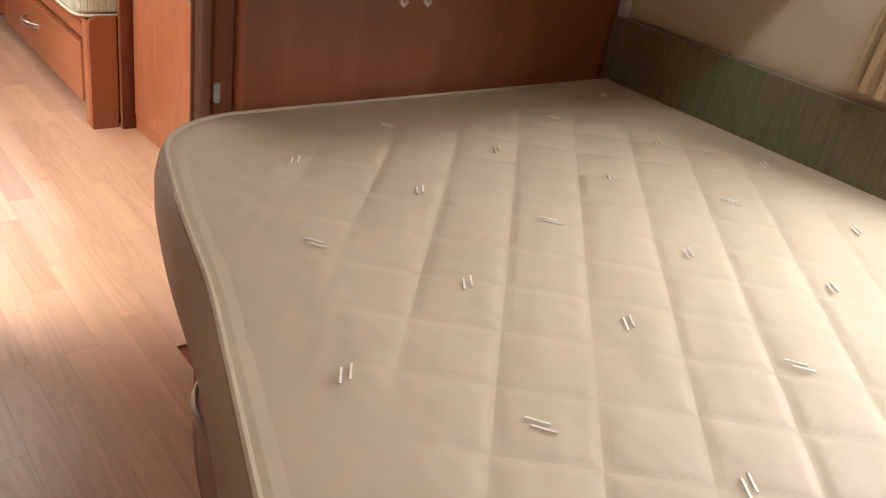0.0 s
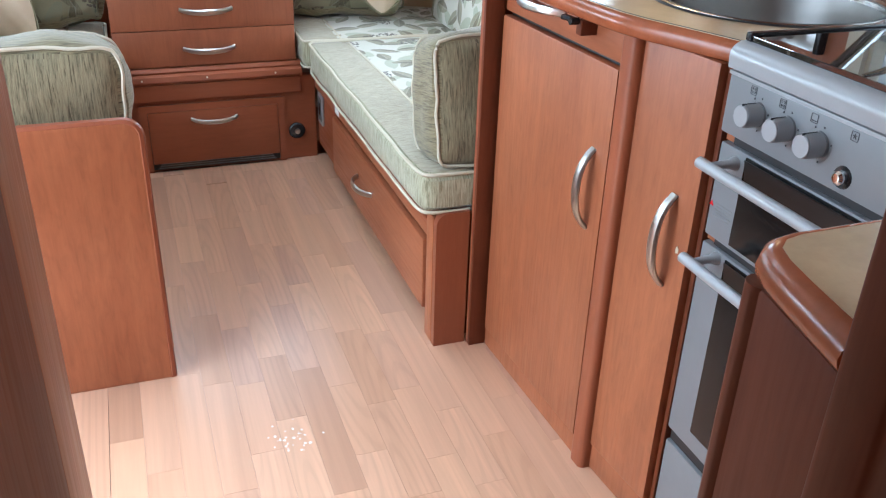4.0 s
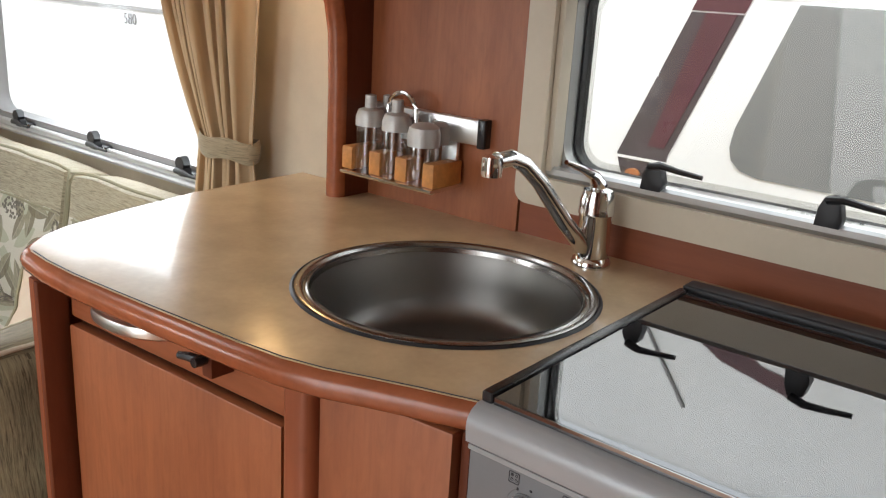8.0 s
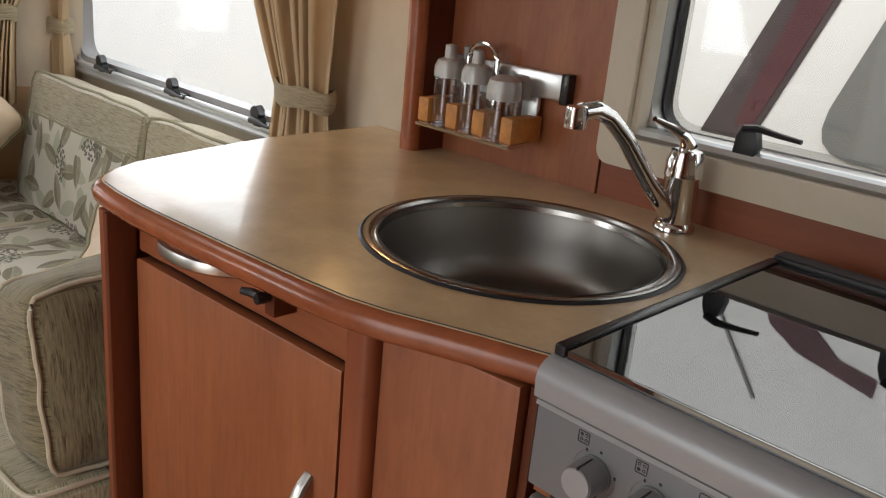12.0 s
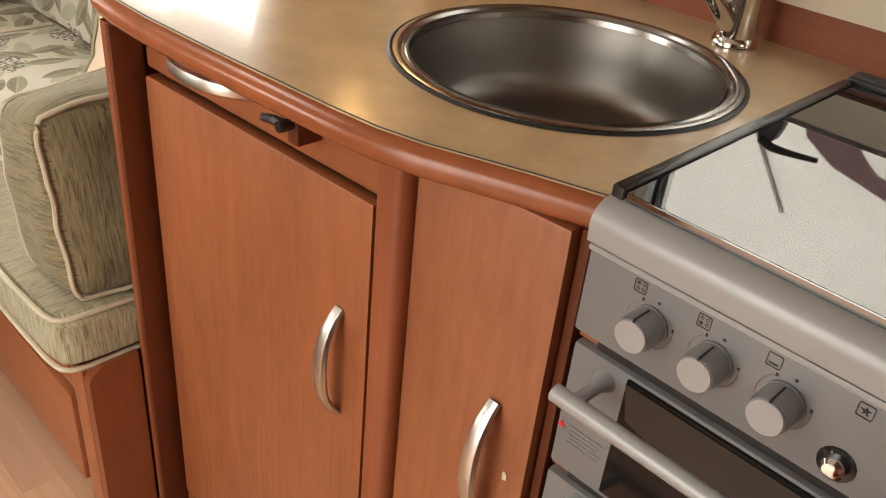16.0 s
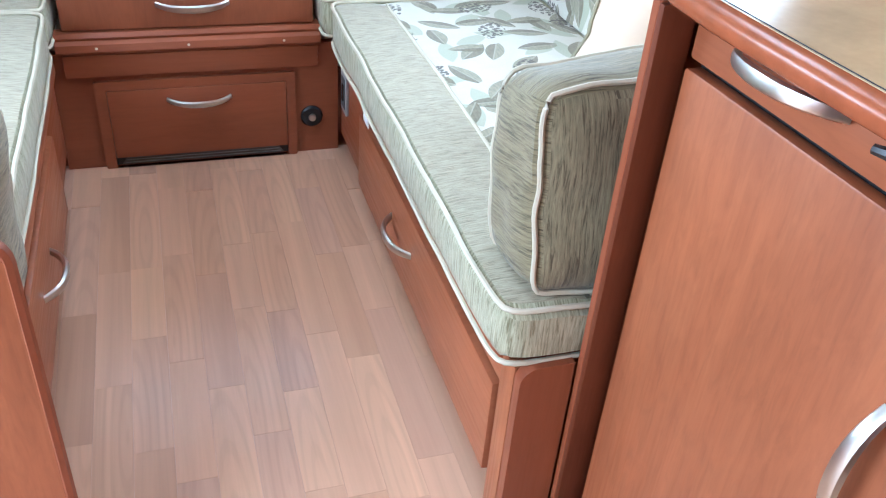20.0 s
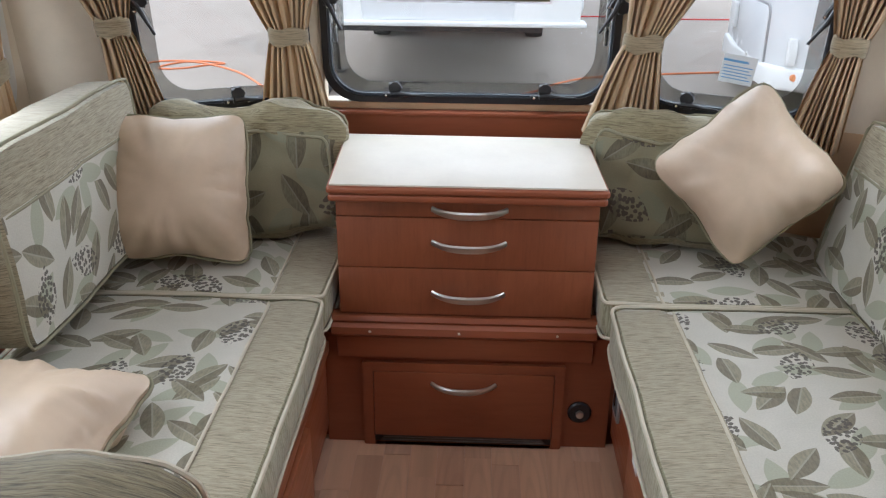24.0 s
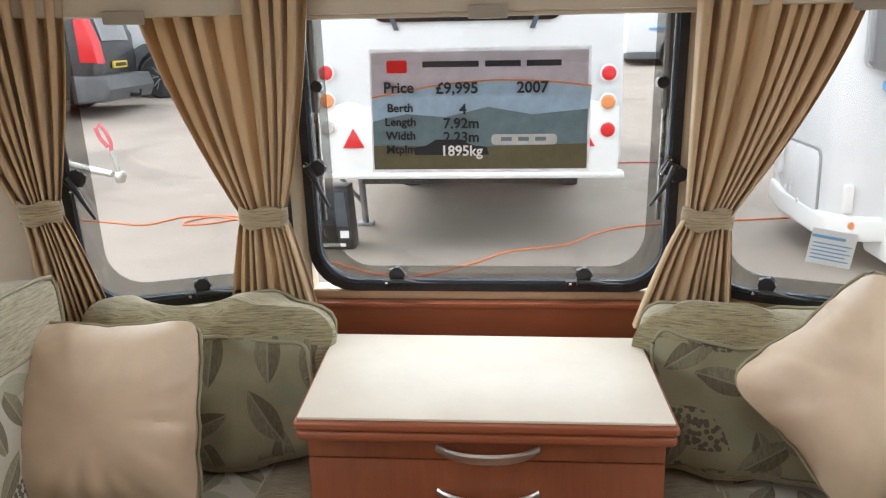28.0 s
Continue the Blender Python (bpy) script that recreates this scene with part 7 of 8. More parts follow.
part("face", box(-0.384, -0.3385, -1.034, -0.905, 0.0, 1.87, 0.008), CHERRY, wl)
part("brush_seal", tube([(-0.392, -1.4505, 0.0), (-0.392, -1.4505, 1.86)], 0.0065, 8), FOAM_GREY, wl, "grey brush seal")
part("seal_strip", box(-0.389, -0.3835, -1.4565, -1.4445, 0.02, 1.86), STEEL_DARK, wl, "grey metal seal strip")
part("seal_catch", box(-0.386, -0.3815, -1.452, -1.4445, 0.575, 0.625, 0.001), SATIN, wl, "small steel strike")

# ---- outside ----
GZ = -0.42
SLOPE = 0.055
setting("ground", prism([(-400, GZ), (8, GZ), (30, GZ + 22 * SLOPE), (400, GZ + 22 * SLOPE), (400, GZ - 1), (-400, GZ - 1)], -400, 400, "x"), GROUND, "dusty tarmac yard rising gently", "ground", False)


def gz(y):
    """Height of the yard at y."""
    return GZ + max(0, min(22, y - 8)) * SLOPE


def oval(p, q, rp, rq, n=24):
    return [(p + rp * math.cos(2 * math.pi * k / n), q + rq * math.sin(2 * math.pi * k / n)) for k in range(n)]


# white caravan that stands behind
car = thing("white_caravan", (-0.31, 7.8, GZ), "white caravan seen from its rear with round lamps", "caravan")
CY = 6.6
part("body", prism(round_rect(-1.46, 0.86, 0.235, 2.45, 0.10, 5), CY, CY + 5.2, "y", 0.03), WHITE, car)
part("bumper", prism(round_rect(-1.50, 0.89, 0.190, 0.232, 0.012, 3), CY - 0.06, CY + 0.12, "y", 0.015), WHITE_PLASTIC, car)
part("underside", box(-1.15, 0.55, CY + 0.13, CY + 5.0, 0.12, 0.188), BLACK, car)
part("lamp_panel", prism([(-1.44, 0.21), (-1.44, 0.72), (-1.20, 0.78), (-0.95, 0.70), (-0.90, 0.21)], CY - 0.03, CY + 0.01, "y", 0.01), WHITE_PLASTIC, car)
part("lamp_panel", prism([(0.84, 0.21), (0.84, 0.72), (0.60, 0.78), (0.35, 0.70), (0.30, 0.21)], CY - 0.03, CY + 0.01, "y", 0.01), WHITE_PLASTIC, car)
for x in (-1.36, 0.755):
    for z, m in ((1.00, RED), (0.79, AMBER), (0.585, CLEAR_LENS if x < 0 else RED)):
        z -= 0.03 if x > 0 else 0
        lp = part("lamp", lathe([(0.056, 0.0), (0.054, -0.02), (0.04, -0.032), (0.0, -0.036)], (x, CY - 0.03, z), 20, "y"), m, car, "round rear lamp")
        part("bezel", lathe([(0.056, 0.0), (0.066, 0.0), (0.063, -0.016), (0.056, -0.018)], (x, CY - 0.029, z), 20, "y"), WHITE_PLASTIC, lp)
for x in (-1.17, 0.58):
    part("reflector", prism([(x - 0.085, 0.43), (x + 0.085, 0.43), (x, 0.58)], CY - 0.05, CY - 0.028, "y", 0.006), RED, car, "red warning triangle")
part("rear_window", prism(round_rect(-1.0, 0.42, 1.36, 2.1, 0.1, 5), CY - 0.03, CY + 0.01, "y", 0.01), OVEN_GLASS, car, "dark rear window")
for s in (-1, 1):
    part("rear_stripe", prism([(-0.31 + s * 0.62, 1.66), (-0.31 + s * 0.66, 1.66), (-0.31 + s * 0.52, 1.30), (-0.31 + s * 0.48, 1.30)], CY - 0.036, CY - 0.031, "y"), GREYBLUE, car)
for x in (-1.29,):
    part("steady_leg", tube([(x + 0.02, CY + 0.75, 0.12), (x, CY + 1.05, GZ + 0.03)], 0.03, 8), STEEL_DARK, car)
    part("leg_brace", tube([(x - 0.14, CY + 0.6, 0.11), (x, CY + 1.0, GZ + 0.2)], 0.018, 8), STEEL_DARK, car)
    part("leg_foot", box(x - 0.07, x + 0.07, CY + 0.98, CY + 1.12, GZ, GZ + 0.03, 0.005), STEEL_DARK, car)
for x in (-1.15, 0.55):
    part("wheel", lathe([(0.0, 0.0), (0.18, 0.0), (0.31, 0.01), (0.33, 0.06), (0.33, 0.14), (0.31, 0.19), (0.0, 0.19)], (x, CY + 2.9, GZ + 0.33), 28, "x"), TYRE, car)

step = thing("plastic_step", (-1.38, 6.75, GZ), "black plastic box with pale lettering on the ground", "box")
part("body", prism([(-1.52, GZ), (-1.235, GZ), (-1.27, GZ + 0.52), (-1.50, GZ + 0.52)], 6.72, 6.98, "y", 0.02), BLACK, step)
part("panel", prism([(-1.50, GZ + 0.20), (-1.27, GZ + 0.20), (-1.29, GZ + 0.48), (-1.485, GZ + 0.48)], 6.70, 6.73, "y", 0.006), GREYBLUE, step)
part("label", box(-1.34, -1.27, 6.715, 6.72, GZ + 0.10, GZ + 0.16), WHITE_PLASTIC, step)
part("letter_bar", box(-1.49, -1.30, 6.712, 6.719, GZ + 0.03, GZ + 0.055), WHITE_PLASTIC, step)


def cable(pts, n=8):
    out = []
    for i in range(len(pts) - 1):
        p0, p1, p2, p3 = (Vector(pts[max(0, min(len(pts) - 1, k))]) for k in (i - 1, i, i + 1, i + 2))
        for j in range(n):
            t = j / n
            out.append(0.5 * ((2 * p1) + (p2 - p0) * t + (2 * p0 - 5 * p1 + 4 * p2 - p3) * t * t + (3 * p1 - p0 - 3 * p2 + p3) * t ** 3))
    return out + [Vector(pts[-1])]


cb = thing("mains_cable", (-0.5, 7.0, GZ), "orange mains cable lying loose on the tarmac", "cable")
CL = GZ + 0.009
part("cable", tube(cable([(-5.2, 8.05, CL), (-3.95, 7.78, CL), (-3.40, 7.61, CL), (-3.23, 7.80, CL), (-3.09, 7.98, CL), (-2.65, 7.99, CL), (-2.45, 7.9, CL), (-2.57, 7.85, CL), (-2.78, 7.66, CL), (-3.0, 7.62, CL), (-2.99, 7.8, CL), (-2.75, 7.95, CL),
                           (-2.2, 7.5, CL), (-1.6, 6.6, CL), (-0.79, 5.92, CL), (-0.28, 6.26, CL), (0.02, 6.65, CL), (0.47, 6.87, CL), (0.79, 7.3, CL), (1.26, 7.6, CL), (2.6, 7.9, CL)]), 0.009, 6), CABLE, cb)
cb = thing("mains_cable", (2.0, 10.4, gz(10.4)), "thin red cable lying across the tarmac", "cable")
part("cable", tube(cable([(0.6, 10.3, gz(10.3) + 0.008), (1.6, 10.4, gz(10.4) + 0.008), (2.8, 10.3, gz(10.3) + 0.008), (5.0, 10.5, gz(10.5) + 0.008)]), 0.008, 6), RED, cb)


def wheel(x, y, r, parent, axis="y", w=0.2):
    z = gz(y) + r
    t = part("wheel", lathe([(r * 0.62, 0.0), (r * 0.9, 0.0), (r, 0.03), (r, w - 0.03), (r * 0.9, w), (r * 0.62, w)], (x, y, z), 28, axis), TYRE, parent)
    part("rim", lathe([(0.0, 0.05), (r * 0.16, 0.03), (r * 0.2, 0.07), (r * 0.52, 0.065), (r * 0.63, 0.01), (r * 0.63, w * 0.9), (0.0, w * 0.9)], (x, y, z), 28, axis), SKIN_SHADE, t)
    part("rim_lip", lathe([(r * 0.56, 0.012), (r * 0.60, 0.0), (r * 0.64, 0.004), (r * 0.63, 0.03)], (x, y, z), 28, axis, caps=False), ALU, t)
    for k in range(12):
        a = 2 * math.pi * (k // 2) / 6 + (0.16 if k % 2 else -0.16)
        p, q = math.cos(a) * r, math.sin(a) * r
        c = 2 * math.pi * (k // 2) / 6
        part("spoke", tube([(x + math.cos(c) * r * 0.10, y + 0.02, z + math.sin(c) * r * 0.10), (x + p * 0.6, y + 0.02, z + q * 0.6)], 0.022, 6), WHEEL_SILVER, t)


VG = gz(14.2)
van = thing("black_van", (-8.6, 15.1, VG), "black van with tall red rear lamp and yellow plate", "van")
part("body", prism([(-12.0, VG + 0.32), (-7.45, VG + 0.32), (-7.25, VG + 0.55), (-7.22, VG + 0.95), (-7.30, VG + 1.40), (-7.48, VG + 1.95), (-7.7, VG + 2.12), (-12.0, VG + 2.12)], 14.2, 16.05, "y", 0.09, 3), VAN, van)
part("side_window", prism([(-10.8, VG + 1.15), (-7.85, VG + 1.15), (-7.95, VG + 1.80), (-10.8, VG + 1.80)], 14.165, 14.21, "y"), OVEN_GLASS, van)
part("rear_window", prism([(-7.29, VG + 1.30), (-7.25, VG + 1.30), (-7.43, VG + 1.90), (-7.47, VG + 1.90)], 14.75, 15.8, "y", 0.01), FAR_GLASS, van, "dark rear window")
part("bumper", prism([(-7.6, VG + 0.26), (-7.02, VG + 0.30), (-6.94, VG + 0.50), (-7.02, VG + 0.72), (-7.6, VG + 0.74)], 14.15, 16.08, "y", 0.06, 3), SKIN_SHADE, van, "grey plastic bumper")
part("tail_lamp", prism([(-7.42, VG + 0.95), (-7.10, VG + 0.93), (-7.16, VG + 1.30), (-7.30, VG + 1.66), (-7.46, VG + 1.66)], 14.19, 14.50, "y", 0.03), RED, van, "tall red tail lamp")
part("number_plate", box(-7.215, -7.17, 14.95, 15.47, VG + 0.83, VG + 0.95, 0.004), PLATE_YELLOW, van, "yellow number plate")
part("plate_bar", box(-7.168, -7.164, 15.0, 15.42, VG + 0.86, VG + 0.92), INK, van)
part("tow_bar", tube([(-7.0, 15.1, VG + 0.36), (-6.82, 15.1, VG + 0.36), (-6.80, 15.1, VG + 0.46)], 0.035, 8), BLACK, van)
wheel(-8.25, 14.06, 0.34, van)
wheel(-8.25, 15.7, 0.34, van)
van.location.x += 0.25

hk = thing("caravan_hitch", (-4.2, 8.7, gz(8.7)), "galvanised tow hitch with a faded red lever", "hitch")
HZ = gz(8.7)
part("drawbar", tube([(-4.9, 8.9, HZ + 0.40), (-4.4, 8.75, HZ + 0.31), (-4.15, 8.7, HZ + 0.27)], [0.045, 0.04, 0.035], 10), SATIN, hk)
part("coupling", lathe([(0.0, -0.075), (0.05, -0.06), (0.066, 0.0), (0.05, 0.05), (0.0, 0.062)], (-4.06, 8.68, HZ + 0.25), 18), SATIN, hk, "round steel coupling head")
part("lever_arm", tube([(-4.07, 8.68, HZ + 0.30), (-4.10, 8.68, HZ + 0.42), (-4.13, 8.68, HZ + 0.52)], 0.026, 8), SATIN, hk)
part("lever", tube([(-4.13, 8.68, HZ + 0.52), (-4.12, 8.68, HZ + 0.60), (-4.17, 8.68, HZ + 0.73), (-4.23, 8.68, HZ + 0.80), (-4.27, 8.68, HZ + 0.76), (-4.24, 8.68, HZ + 0.66), (-4.16, 8.68, HZ + 0.56)], 0.021, 8), PINK, hk, "faded red loop lever")
part("jockey_post", tube([(-4.95, 8.92, HZ + 0.02), (-4.95, 8.92, HZ + 0.75)], 0.03, 10), STEEL_DARK, hk)

WG = gz(17.0)
cam2 = thing("white_campervan", (-8.4, 18.0, WG), "white campervan with grey arches and alloy wheels", "van")
part("body", prism(round_rect(-12.6, -5.2, WG + 0.42, WG + 2.6, 0.25, 4), 17.1, 19.1, "y", 0.1), WHITE, cam2)
part("skirt", box(-12.6, -7.75, 17.04, 18.9, WG + 0.34, WG + 0.50, 0.03), SKIN_SHADE, cam2, "grey plastic skirt")
part("arch", prism([(-7.75, WG + 0.32), (-7.72, WG + 0.62), (-7.55, WG + 0.92), (-7.28, WG + 1.06), (-6.7, WG + 1.08), (-6.35, WG + 0.98), (-6.15, WG + 0.70), (-6.1, WG + 0.32)], 17.02, 17.3, "y", 0.03), SKIN_SHADE, cam2, "grey plastic wheel arch")
part("arch_hollow", prism(arc(-6.92, WG + 0.42, 0.52, -20, 200, 14), 17.0, 17.02, "y"), BLACK, cam2)
wheel(-6.92, 16.92, 0.43, cam2)
for x0, x1 in ((-7.62, -7.50), (-7.46, -7.34)):
    part("letter_bar", box(x0, x1, 17.08, 17.098, WG + 1.70, WG + 1.80), INK, cam2)
part("red_badge", box(-7.28, -7.02, 17.08, 17.098, WG + 1.69, WG + 1.82), RED, cam2)

mh = thing("white_motorhome", (3.4, 7.1, GZ), "white motorhome corner with a service hatch", "motorhome")
part("body", prism([(2.34, 6.22), (2.50, 6.12), (4.8, 5.95), (4.9, 8.05), (2.62, 8.05), (2.34, 7.75), (2.27, 7.2), (2.27, 6.34)], GZ + 0.36, GZ + 2.7, "z", 0.05, 3), WHITE, mh)
part("skirt", prism([(2.32, 6.20), (2.50, 6.08), (4.8, 5.92), (4.8, 6.3), (2.6, 7.95), (2.31, 7.75), (2.24, 7.2), (2.24, 6.32)], GZ + 0.22, GZ + 0.40, "z", 0.03, 3), WHITE_PLASTIC, mh, "white lower skirt")
hq = part("hatch", prism(round_rect(6.40, 7.14, -0.09, 0.40, 0.07, 4), 2.248, 2.275, "x", 0.008), WHITE, mh, "white service hatch")
part("hatch_seal", ring_frame(round_rect(6.38, 7.16, -0.11, 0.42, 0.08, 4), round_rect(6.40, 7.14, -0.09, 0.40, 0.07, 4), 2.255, 2.274, "x"), GREY_SEAL, hq)
part("hatch_lock", lathe([(0.022, 0.0), (0.018, -0.01), (0.0, -0.012)], (2.248, 6.78, -0.03), 12, "x"), SATIN, hq)
part("side_vent", prism(round_rect(7.28, 7.42, 0.10, 0.32, 0.02, 3), 2.25, 2.28, "x", 0.006), WHITE_PLASTIC, mh)
part("marker_lamp", lathe([(0.032, 0.0), (0.028, -0.02), (0.0, -0.026)], (2.43, 6.145, -0.09), 14, "y"), AMBER, mh, "orange marker lamp")
part("vent", prism(round_rect(2.36, 2.42, 0.0, 0.20, 0.015, 3), 6.13, 6.19, "y", 0.006), WHITE_PLASTIC, mh)
part("window", prism(round_rect(2.40, 4.3, 0.98, 1.9, 0.08, 4), 6.0, 6.16, "y", 0.01), FAR_GLASS, mh, "dark side window")
part("stripe", box(2.52, 4.4, 5.985, 6.1, 0.86, 0.91), BLUE_STICKER, mh)

FG = gz(22.0)
fv = thing("white_coach", (7.0, 22.6, FG), "low white vehicle far across the yard", "van")
part("body", prism([(2.75, FG + 0.30), (12.0, FG + 0.30), (12.0, FG + 2.4), (3.3, FG + 2.4), (2.80, FG + 1.2)], 21.8, 24.0, "y", 0.1), WHITE, fv)
part("skirt", box(2.80, 12.0, 21.75, 23.9, FG + 0.16, FG + 0.33, 0.04), SKIN_SHADE, fv)
part("stripe", box(3.3, 12.0, 21.76, 21.795, FG + 0.85, FG + 0.90), BLUE_STICKER, fv)
part("side_lamp", box(3.95, 4.35, 21.76, 21.795, FG + 0.62, FG + 0.68), RED, fv)
wheel(3.9, 21.72, 0.33, fv)

nt_paper = thing("window_notice", M_RIGHT @ Vector((0.29, 0.02, 0.83)), "white paper notice stuck inside the window", "notice")
TP = M_RIGHT @ Matrix.Translation((0.285, 0.024, 0.868)) @ pose(0, 0, 0, 0, 6, 0)
part("sheet", placed(box(-0.042, 0.042, 0, 0.0012, -0.037, 0.037), TP), PAPER_WHITE, nt_paper)
part("heading", placed(box(-0.040, 0.022, -0.0008, -0.0003, 0.018, 0.024), TP), BLUE_STICKER, nt_paper)
for k in range(5):
    part("text_line", placed(box(-0.036, 0.036 - 0.008 * (k % 2), -0.0008, -0.0003, 0.006 - k * 0.008, 0.0085 - k * 0.008), TP), BLUE_STICKER, nt_paper)

# white caravan alongside, seen through the side windows
sv = thing("neighbour_caravan", (3.6, 1.2, GZ), "white caravan with dark swept decals alongside", "caravan")
NX = 2.6
part("body", prism(round_rect(-3.4, 6.4, GZ + 0.35, GZ + 2.55, 0.15, 5), NX, NX + 2.2, "x", 0.05), SIDE_WHITE, sv)
part("skirt", prism(round_rect(-3.4, 6.4, GZ + 0.10, GZ + 0.42, 0.04, 3), NX + 0.02, NX + 2.1, "x"), WHITE_PLASTIC, sv)
part("awning_rail", box(NX - 0.012, NX, 1.9, 6.3, 1.044, 1.064), GREY_SEAL, sv)
part("blue_band", box(NX - 0.004, NX - 0.0005, 1.9, 6.3, 1.205, 1.33), BLUE_STICKER, sv, "broad blue stripe")
part("stripe", prism([(0.27, 0.76), (0.25, 0.70), (0.20, 0.66), (0.10, 0.66), (0.085, 0.78), (-0.10, 1.24), (0.07, 1.24)], NX - 0.004, NX - 0.001, "x"), GREY_GRAPHIC, sv, "dark grey swept decal")
part("stripe_core", prism([(0.16, 0.80), (0.10, 0.80), (-0.08, 1.24), (0.02, 1.24)], NX - 0.007, NX - 0.0045, "x"), MAROON_GRAPHIC, sv, "maroon swept decal")
part("upper_stripe", prism([(0.07, 1.245), (-0.04, 1.52), (-0.10, 1.63), (-0.20, 1.69), (-0.45, 1.745), (-0.45, 1.685), (-0.33, 1.665), (-0.25, 1.60), (-0.10, 1.245)], NX - 0.004, NX - 0.001, "x"), MAROON_GRAPHIC, sv, "maroon swept decal")
part("side_seam", tube([(NX - 0.003, 0.16, 1.46), (NX - 0.003, 0.117, 1.585), (NX - 0.003, 0.02, 1.73), (NX - 0.003, -0.10, 1.90)], 0.007, 6), GREY_SEAL, sv)
part("stripe_line", box(NX - 0.010, NX - 0.0075, 0.07, 0.275, 0.748, 0.757), WHITE_PLASTIC, sv)
part("side_lamp", prism(oval(0.20, 0.70, 0.025, 0.018, 14), NX - 0.018, NX - 0.004, "x"), AMBER, sv, "orange side lamp")
part("side_window", prism([(-0.26, 1.28), (-0.125, 0.90), (-0.117, 0.84), (-0.128, 0.80), (-0.16, 0.772), (-0.22, 0.757), (-3.0, 0.715), (-3.0, 1.28)], NX - 0.006, NX - 0.001, "x"), FAR_GLASS, sv, "grey reflecting side window")
part("lower_decal", box(NX - 0.005, NX - 0.001, -3.2, 0.16, 0.47, 0.53), GREY_SEAL, sv)
text_part("caravan_number", "580", 0.085, Matrix(((0, 0, -1, NX - 0.003), (-1, 0, 0, 3.285), (0, 1, 0, 0.992), (0, 0, 0, 1))), INK, sv)

# price card inside the front pane
sg = thing("price_card", (-0.014, 1.806, 1.02), "printed price card fixed inside the front window", "sign")
SX0, SX1, SZ0, SZ1, SY = -0.236, 0.206, 1.020, 1.260, 1.806
part("card", box(SX0 - 0.004, SX1 + 0.006, SY + 0.001, SY + 0.0025, SZ0 - 0.006, SZ1 + 0.007), PAPER_EDGE, sg, "white edge of the card")
part("print", box(SX0, SX1, SY, SY + 0.0009, SZ0, SZ1), PAPER, sg, "lilac printed face")
hills = [(SX0, SZ0 + 0.10), (SX0 + 0.07, SZ0 + 0.115), (SX0 + 0.15, SZ0 + 0.108), (SX0 + 0.24, SZ0 + 0.128), (SX0 + 0.33, SZ0 + 0.112), (SX1, SZ0 + 0.122)]
card_sky = print_mat("printed_sky", (0.46, 0.63, 0.80))
card_hill = print_mat("printed_hill", (0.20, 0.29, 0.33))
card_grass = print_mat("printed_grass", (0.17, 0.155, 0.085))
card_van = print_mat("printed_pale_van", (0.70, 0.70, 0.70))
swoop = [(SX0, SZ0 + 0.128)] + [(SX0 + 0.45 * i / 10, SZ0 + 0.128 + 0.052 * math.sin(math.pi * (0.12 + 0.62 * i / 10))) for i in range(11)]
part("picture_sky", prism([(SX0, SZ0 + 0.09)] + [(SX1, SZ0 + 0.09)] + swoop[::-1], SY - 0.0008, SY - 0.0003, "y"), card_sky, sg)
part("picture_edge", tube([(x, SY - 0.001, z + 0.002) for x, z in swoop[1:]], 0.0018, 5), AMBER, sg)
part("picture_hill", prism([(SX0, SZ0 + 0.04), (SX1, SZ0 + 0.04)] + hills[::-1], SY - 0.0016, SY - 0.0011, "y"), card_hill, sg)
part("picture_grass", prism([(SX0, SZ0), (SX1, SZ0), (SX1, SZ0 + 0.052), (SX0 + 0.2, SZ0 + 0.046), (SX0, SZ0 + 0.050)], SY - 0.0024, SY - 0.0019, "y"), card_grass, sg)
part("picture_van", prism(round_rect(0.01, 0.145, SZ0 + 0.050, SZ0 + 0.072, 0.008, 3), SY - 0.0032, SY - 0.0027, "y"), card_van, sg)
for x0 in (0.03, 0.065, 0.10):
    part("picture_window", box(x0, x0 + 0.022, SY - 0.0037, SY - 0.0033, SZ0 + 0.058, SZ0 + 0.066), card_hill, sg)
part("picture_car", prism([(-0.15, SZ0 + 0.030), (0.005, SZ0 + 0.030), (0.0, SZ0 + 0.046), (-0.03, SZ0 + 0.050), (-0.055, SZ0 + 0.062), (-0.105, SZ0 + 0.062), (-0.125, SZ0 + 0.050), (-0.148, SZ0 + 0.046)], SY - 0.0032, SY - 0.0027, "y"), INK, sg)
part("logo", prism(round_rect(SX0 + 0.032, SX0 + 0.074, SZ1 - 0.042, SZ1 - 0.016, 0.004, 2), SY - 0.0012, SY - 0.0006, "y"), RED, sg)


def words(w, size, x, z, ink=None):
    text_part("printed_word", w, size, Matrix(((1, 0, 0, x), (0, 0, -1, SY - 0.0042), (0, 1, 0, z), (0, 0, 0, 1))), ink or INK, sg, 0.0004, 0.022)


for x0, x1 in ((-0.130, -0.015), (-0.002, 0.070), (0.082, 0.152)):
    part("name_bar", box(x0, x1, SY - 0.0012, SY - 0.0006, SZ1 - 0.031, SZ1 - 0.019), INK, sg)
words("Price", 0.031, -0.180, SZ1 - 0.072)
words("£9,995", 0.032, -0.060, SZ1 - 0.074)
words("2007", 0.032, 0.094, SZ1 - 0.074)
for i, (a, b) in enumerate((("Berth", "4"), ("Length", "7.92m"), ("Width", "2.23m"), ("Mtplm", "1895kg"))):
    words(a, 0.024, -0.178, SZ1 - 0.113 - 0.0285 * i)
    words(b, 0.030, (-0.048 if i == 0 else -0.052), SZ1 - 0.117 - 0.0285 * i, THREAD if i == 3 else INK)

# ---- laminate strips ----
rng = random.Random(4)
W = 0.0665
shared = {}


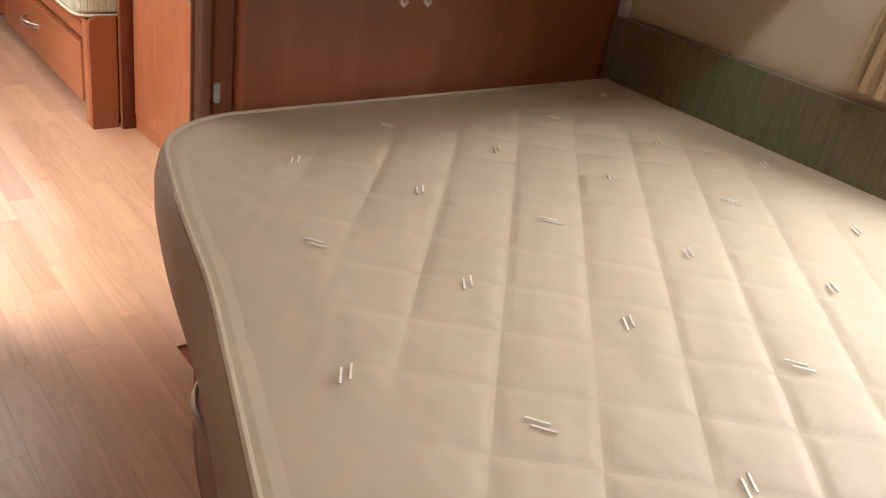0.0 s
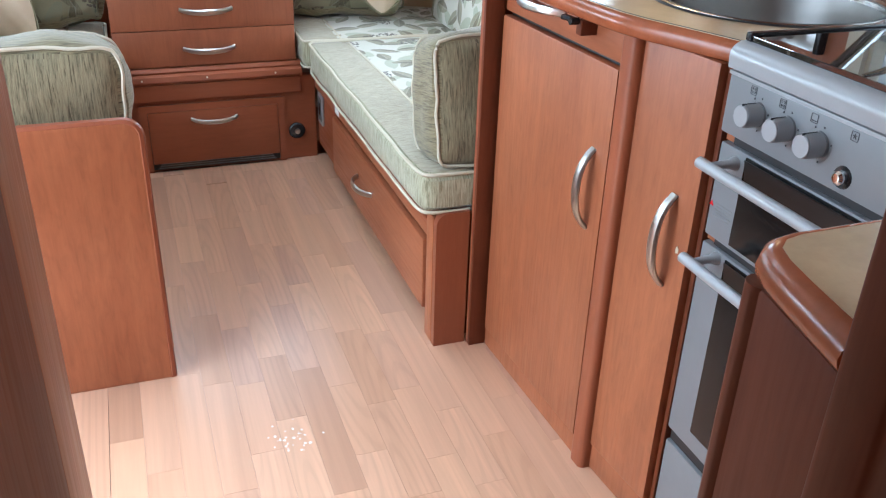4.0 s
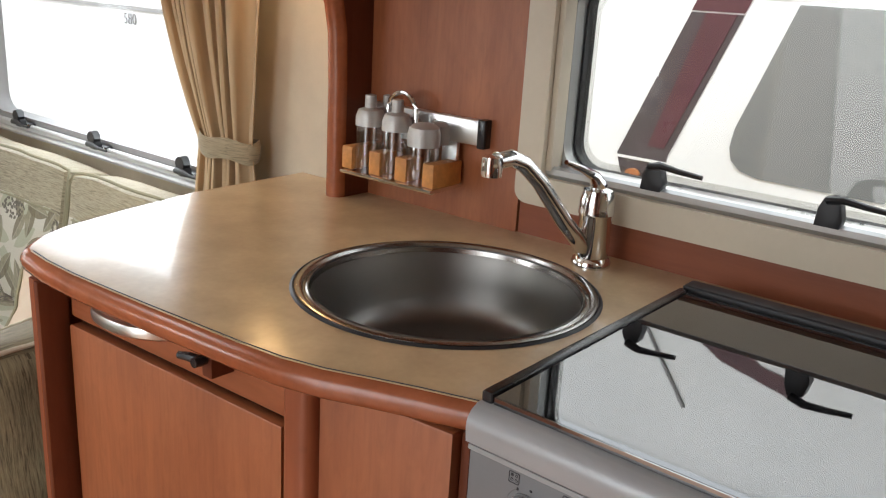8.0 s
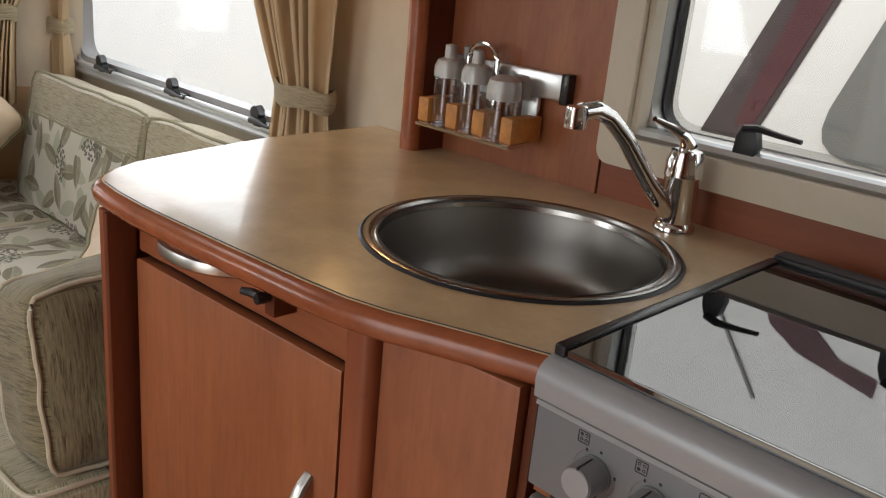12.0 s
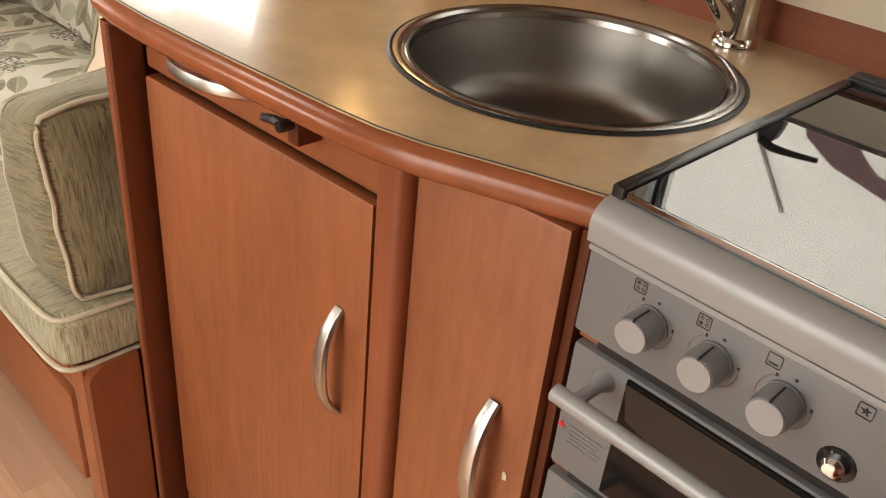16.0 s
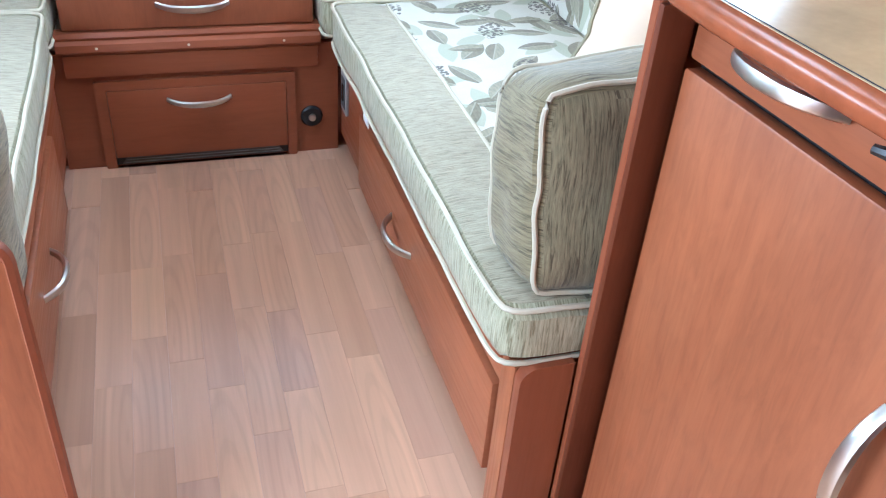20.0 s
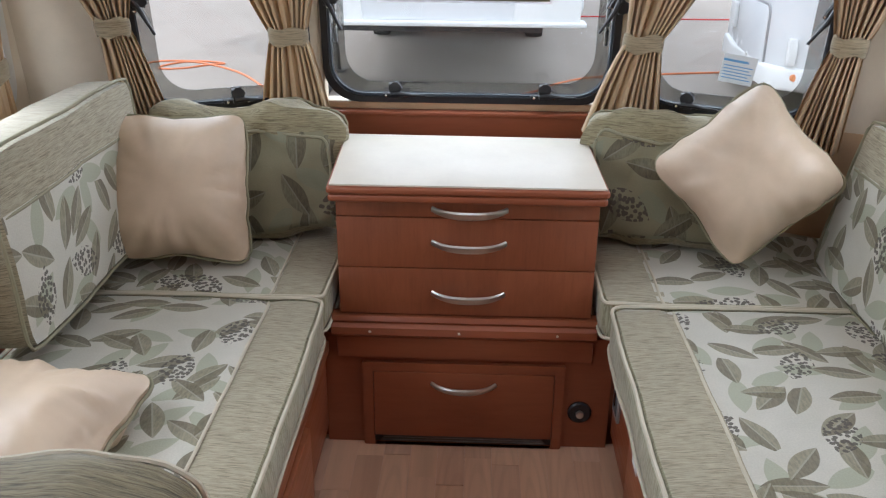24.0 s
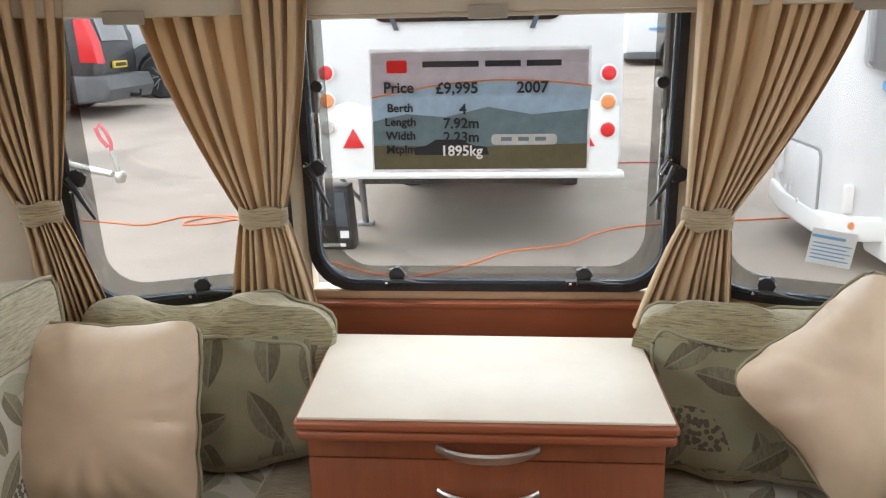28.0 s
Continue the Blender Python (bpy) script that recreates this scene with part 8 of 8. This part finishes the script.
def strip_mesh(length):
    key = round(length, 3)
    if key not in shared:
        bm = bmesh.new()
        h = 0.00015
        x, y = W / 2 - 0.00005, length / 2 - 0.00005
        lo = [bm.verts.new((a * x, b * y, -0.006)) for a, b in ((-1, -1), (1, -1), (1, 1), (-1, 1))]
        mi = [bm.verts.new((a * x, b * y, -0.0006)) for a, b in ((-1, -1), (1, -1), (1, 1), (-1, 1))]
        hi = [bm.verts.new((a * (x - h), b * (y - h), 0.0)) for a, b in ((-1, -1), (1, -1), (1, 1), (-1, 1))]
        bm.faces.new(hi)
        for A_, B_ in ((lo, mi), (mi, hi)):
            for k in range(4):
                bm.faces.new((A_[k], A_[(k + 1) % 4], B_[(k + 1) % 4], B_[k]))
        uv_metres(bm)
        me = bpy.data.meshes.new("plank")
        bm.to_mesh(me)
        bm.free()
        me.materials.append(LAMINATE)
        shared[key] = me
    return shared[key]


floor_ob = bpy.data.objects["floor"]
lengths = (0.24, 0.30, 0.36, 0.42)
col = 0
x = -0.385 + W / 2
while x < 0.60:
    y = -2.95 - rng.random() * 0.3
    while y < 1.33:
        ln = rng.choice(lengths)
        near = (x < 0.45 or y > -1.3) and not (y < -1.6 and x > 0.15)
        if near and y + ln > -2.95:
            end = min(ln, 1.335 - y)
            if end > 0.05:
                ob = new("plank", strip_mesh(round(end, 2)))
                ob.parent = floor_ob
                ob.location = Vector((x, y + end / 2, 0.0)) - floor_ob.location
        y += ln
    x += W
bm = box(XL, -0.386, YB, 1.32, -0.0058, -0.0004)
tagged(part("floor_covering", bm, LAMINATE, floor_ob), kind="stuff")
bm = box(0.63, XR, YB, 1.32, -0.0058, -0.0004)
tagged(part("floor_covering", bm, LAMINATE, floor_ob), kind="stuff")

# pale flecks trodden into the floor
fl = bmesh.new()
rf = random.Random(8)
for k in range(34):
    c = Vector((-0.028 + rf.gauss(0, 0.028), -0.235 + rf.gauss(0, 0.024)))
    r = rf.uniform(0.0012, 0.0042)
    n = rf.randint(5, 8)
    ring = [fl.verts.new((c.x + r * rf.uniform(0.6, 1.3) * math.cos(2 * math.pi * i / n), c.y + r * rf.uniform(0.6, 1.3) * math.sin(2 * math.pi * i / n), 0.0006)) for i in range(n)]
    fl.faces.new(ring)
fo = part("paint_flecks", fl, WHITE_PLASTIC, floor_ob)
tagged(fo, kind="stuff")
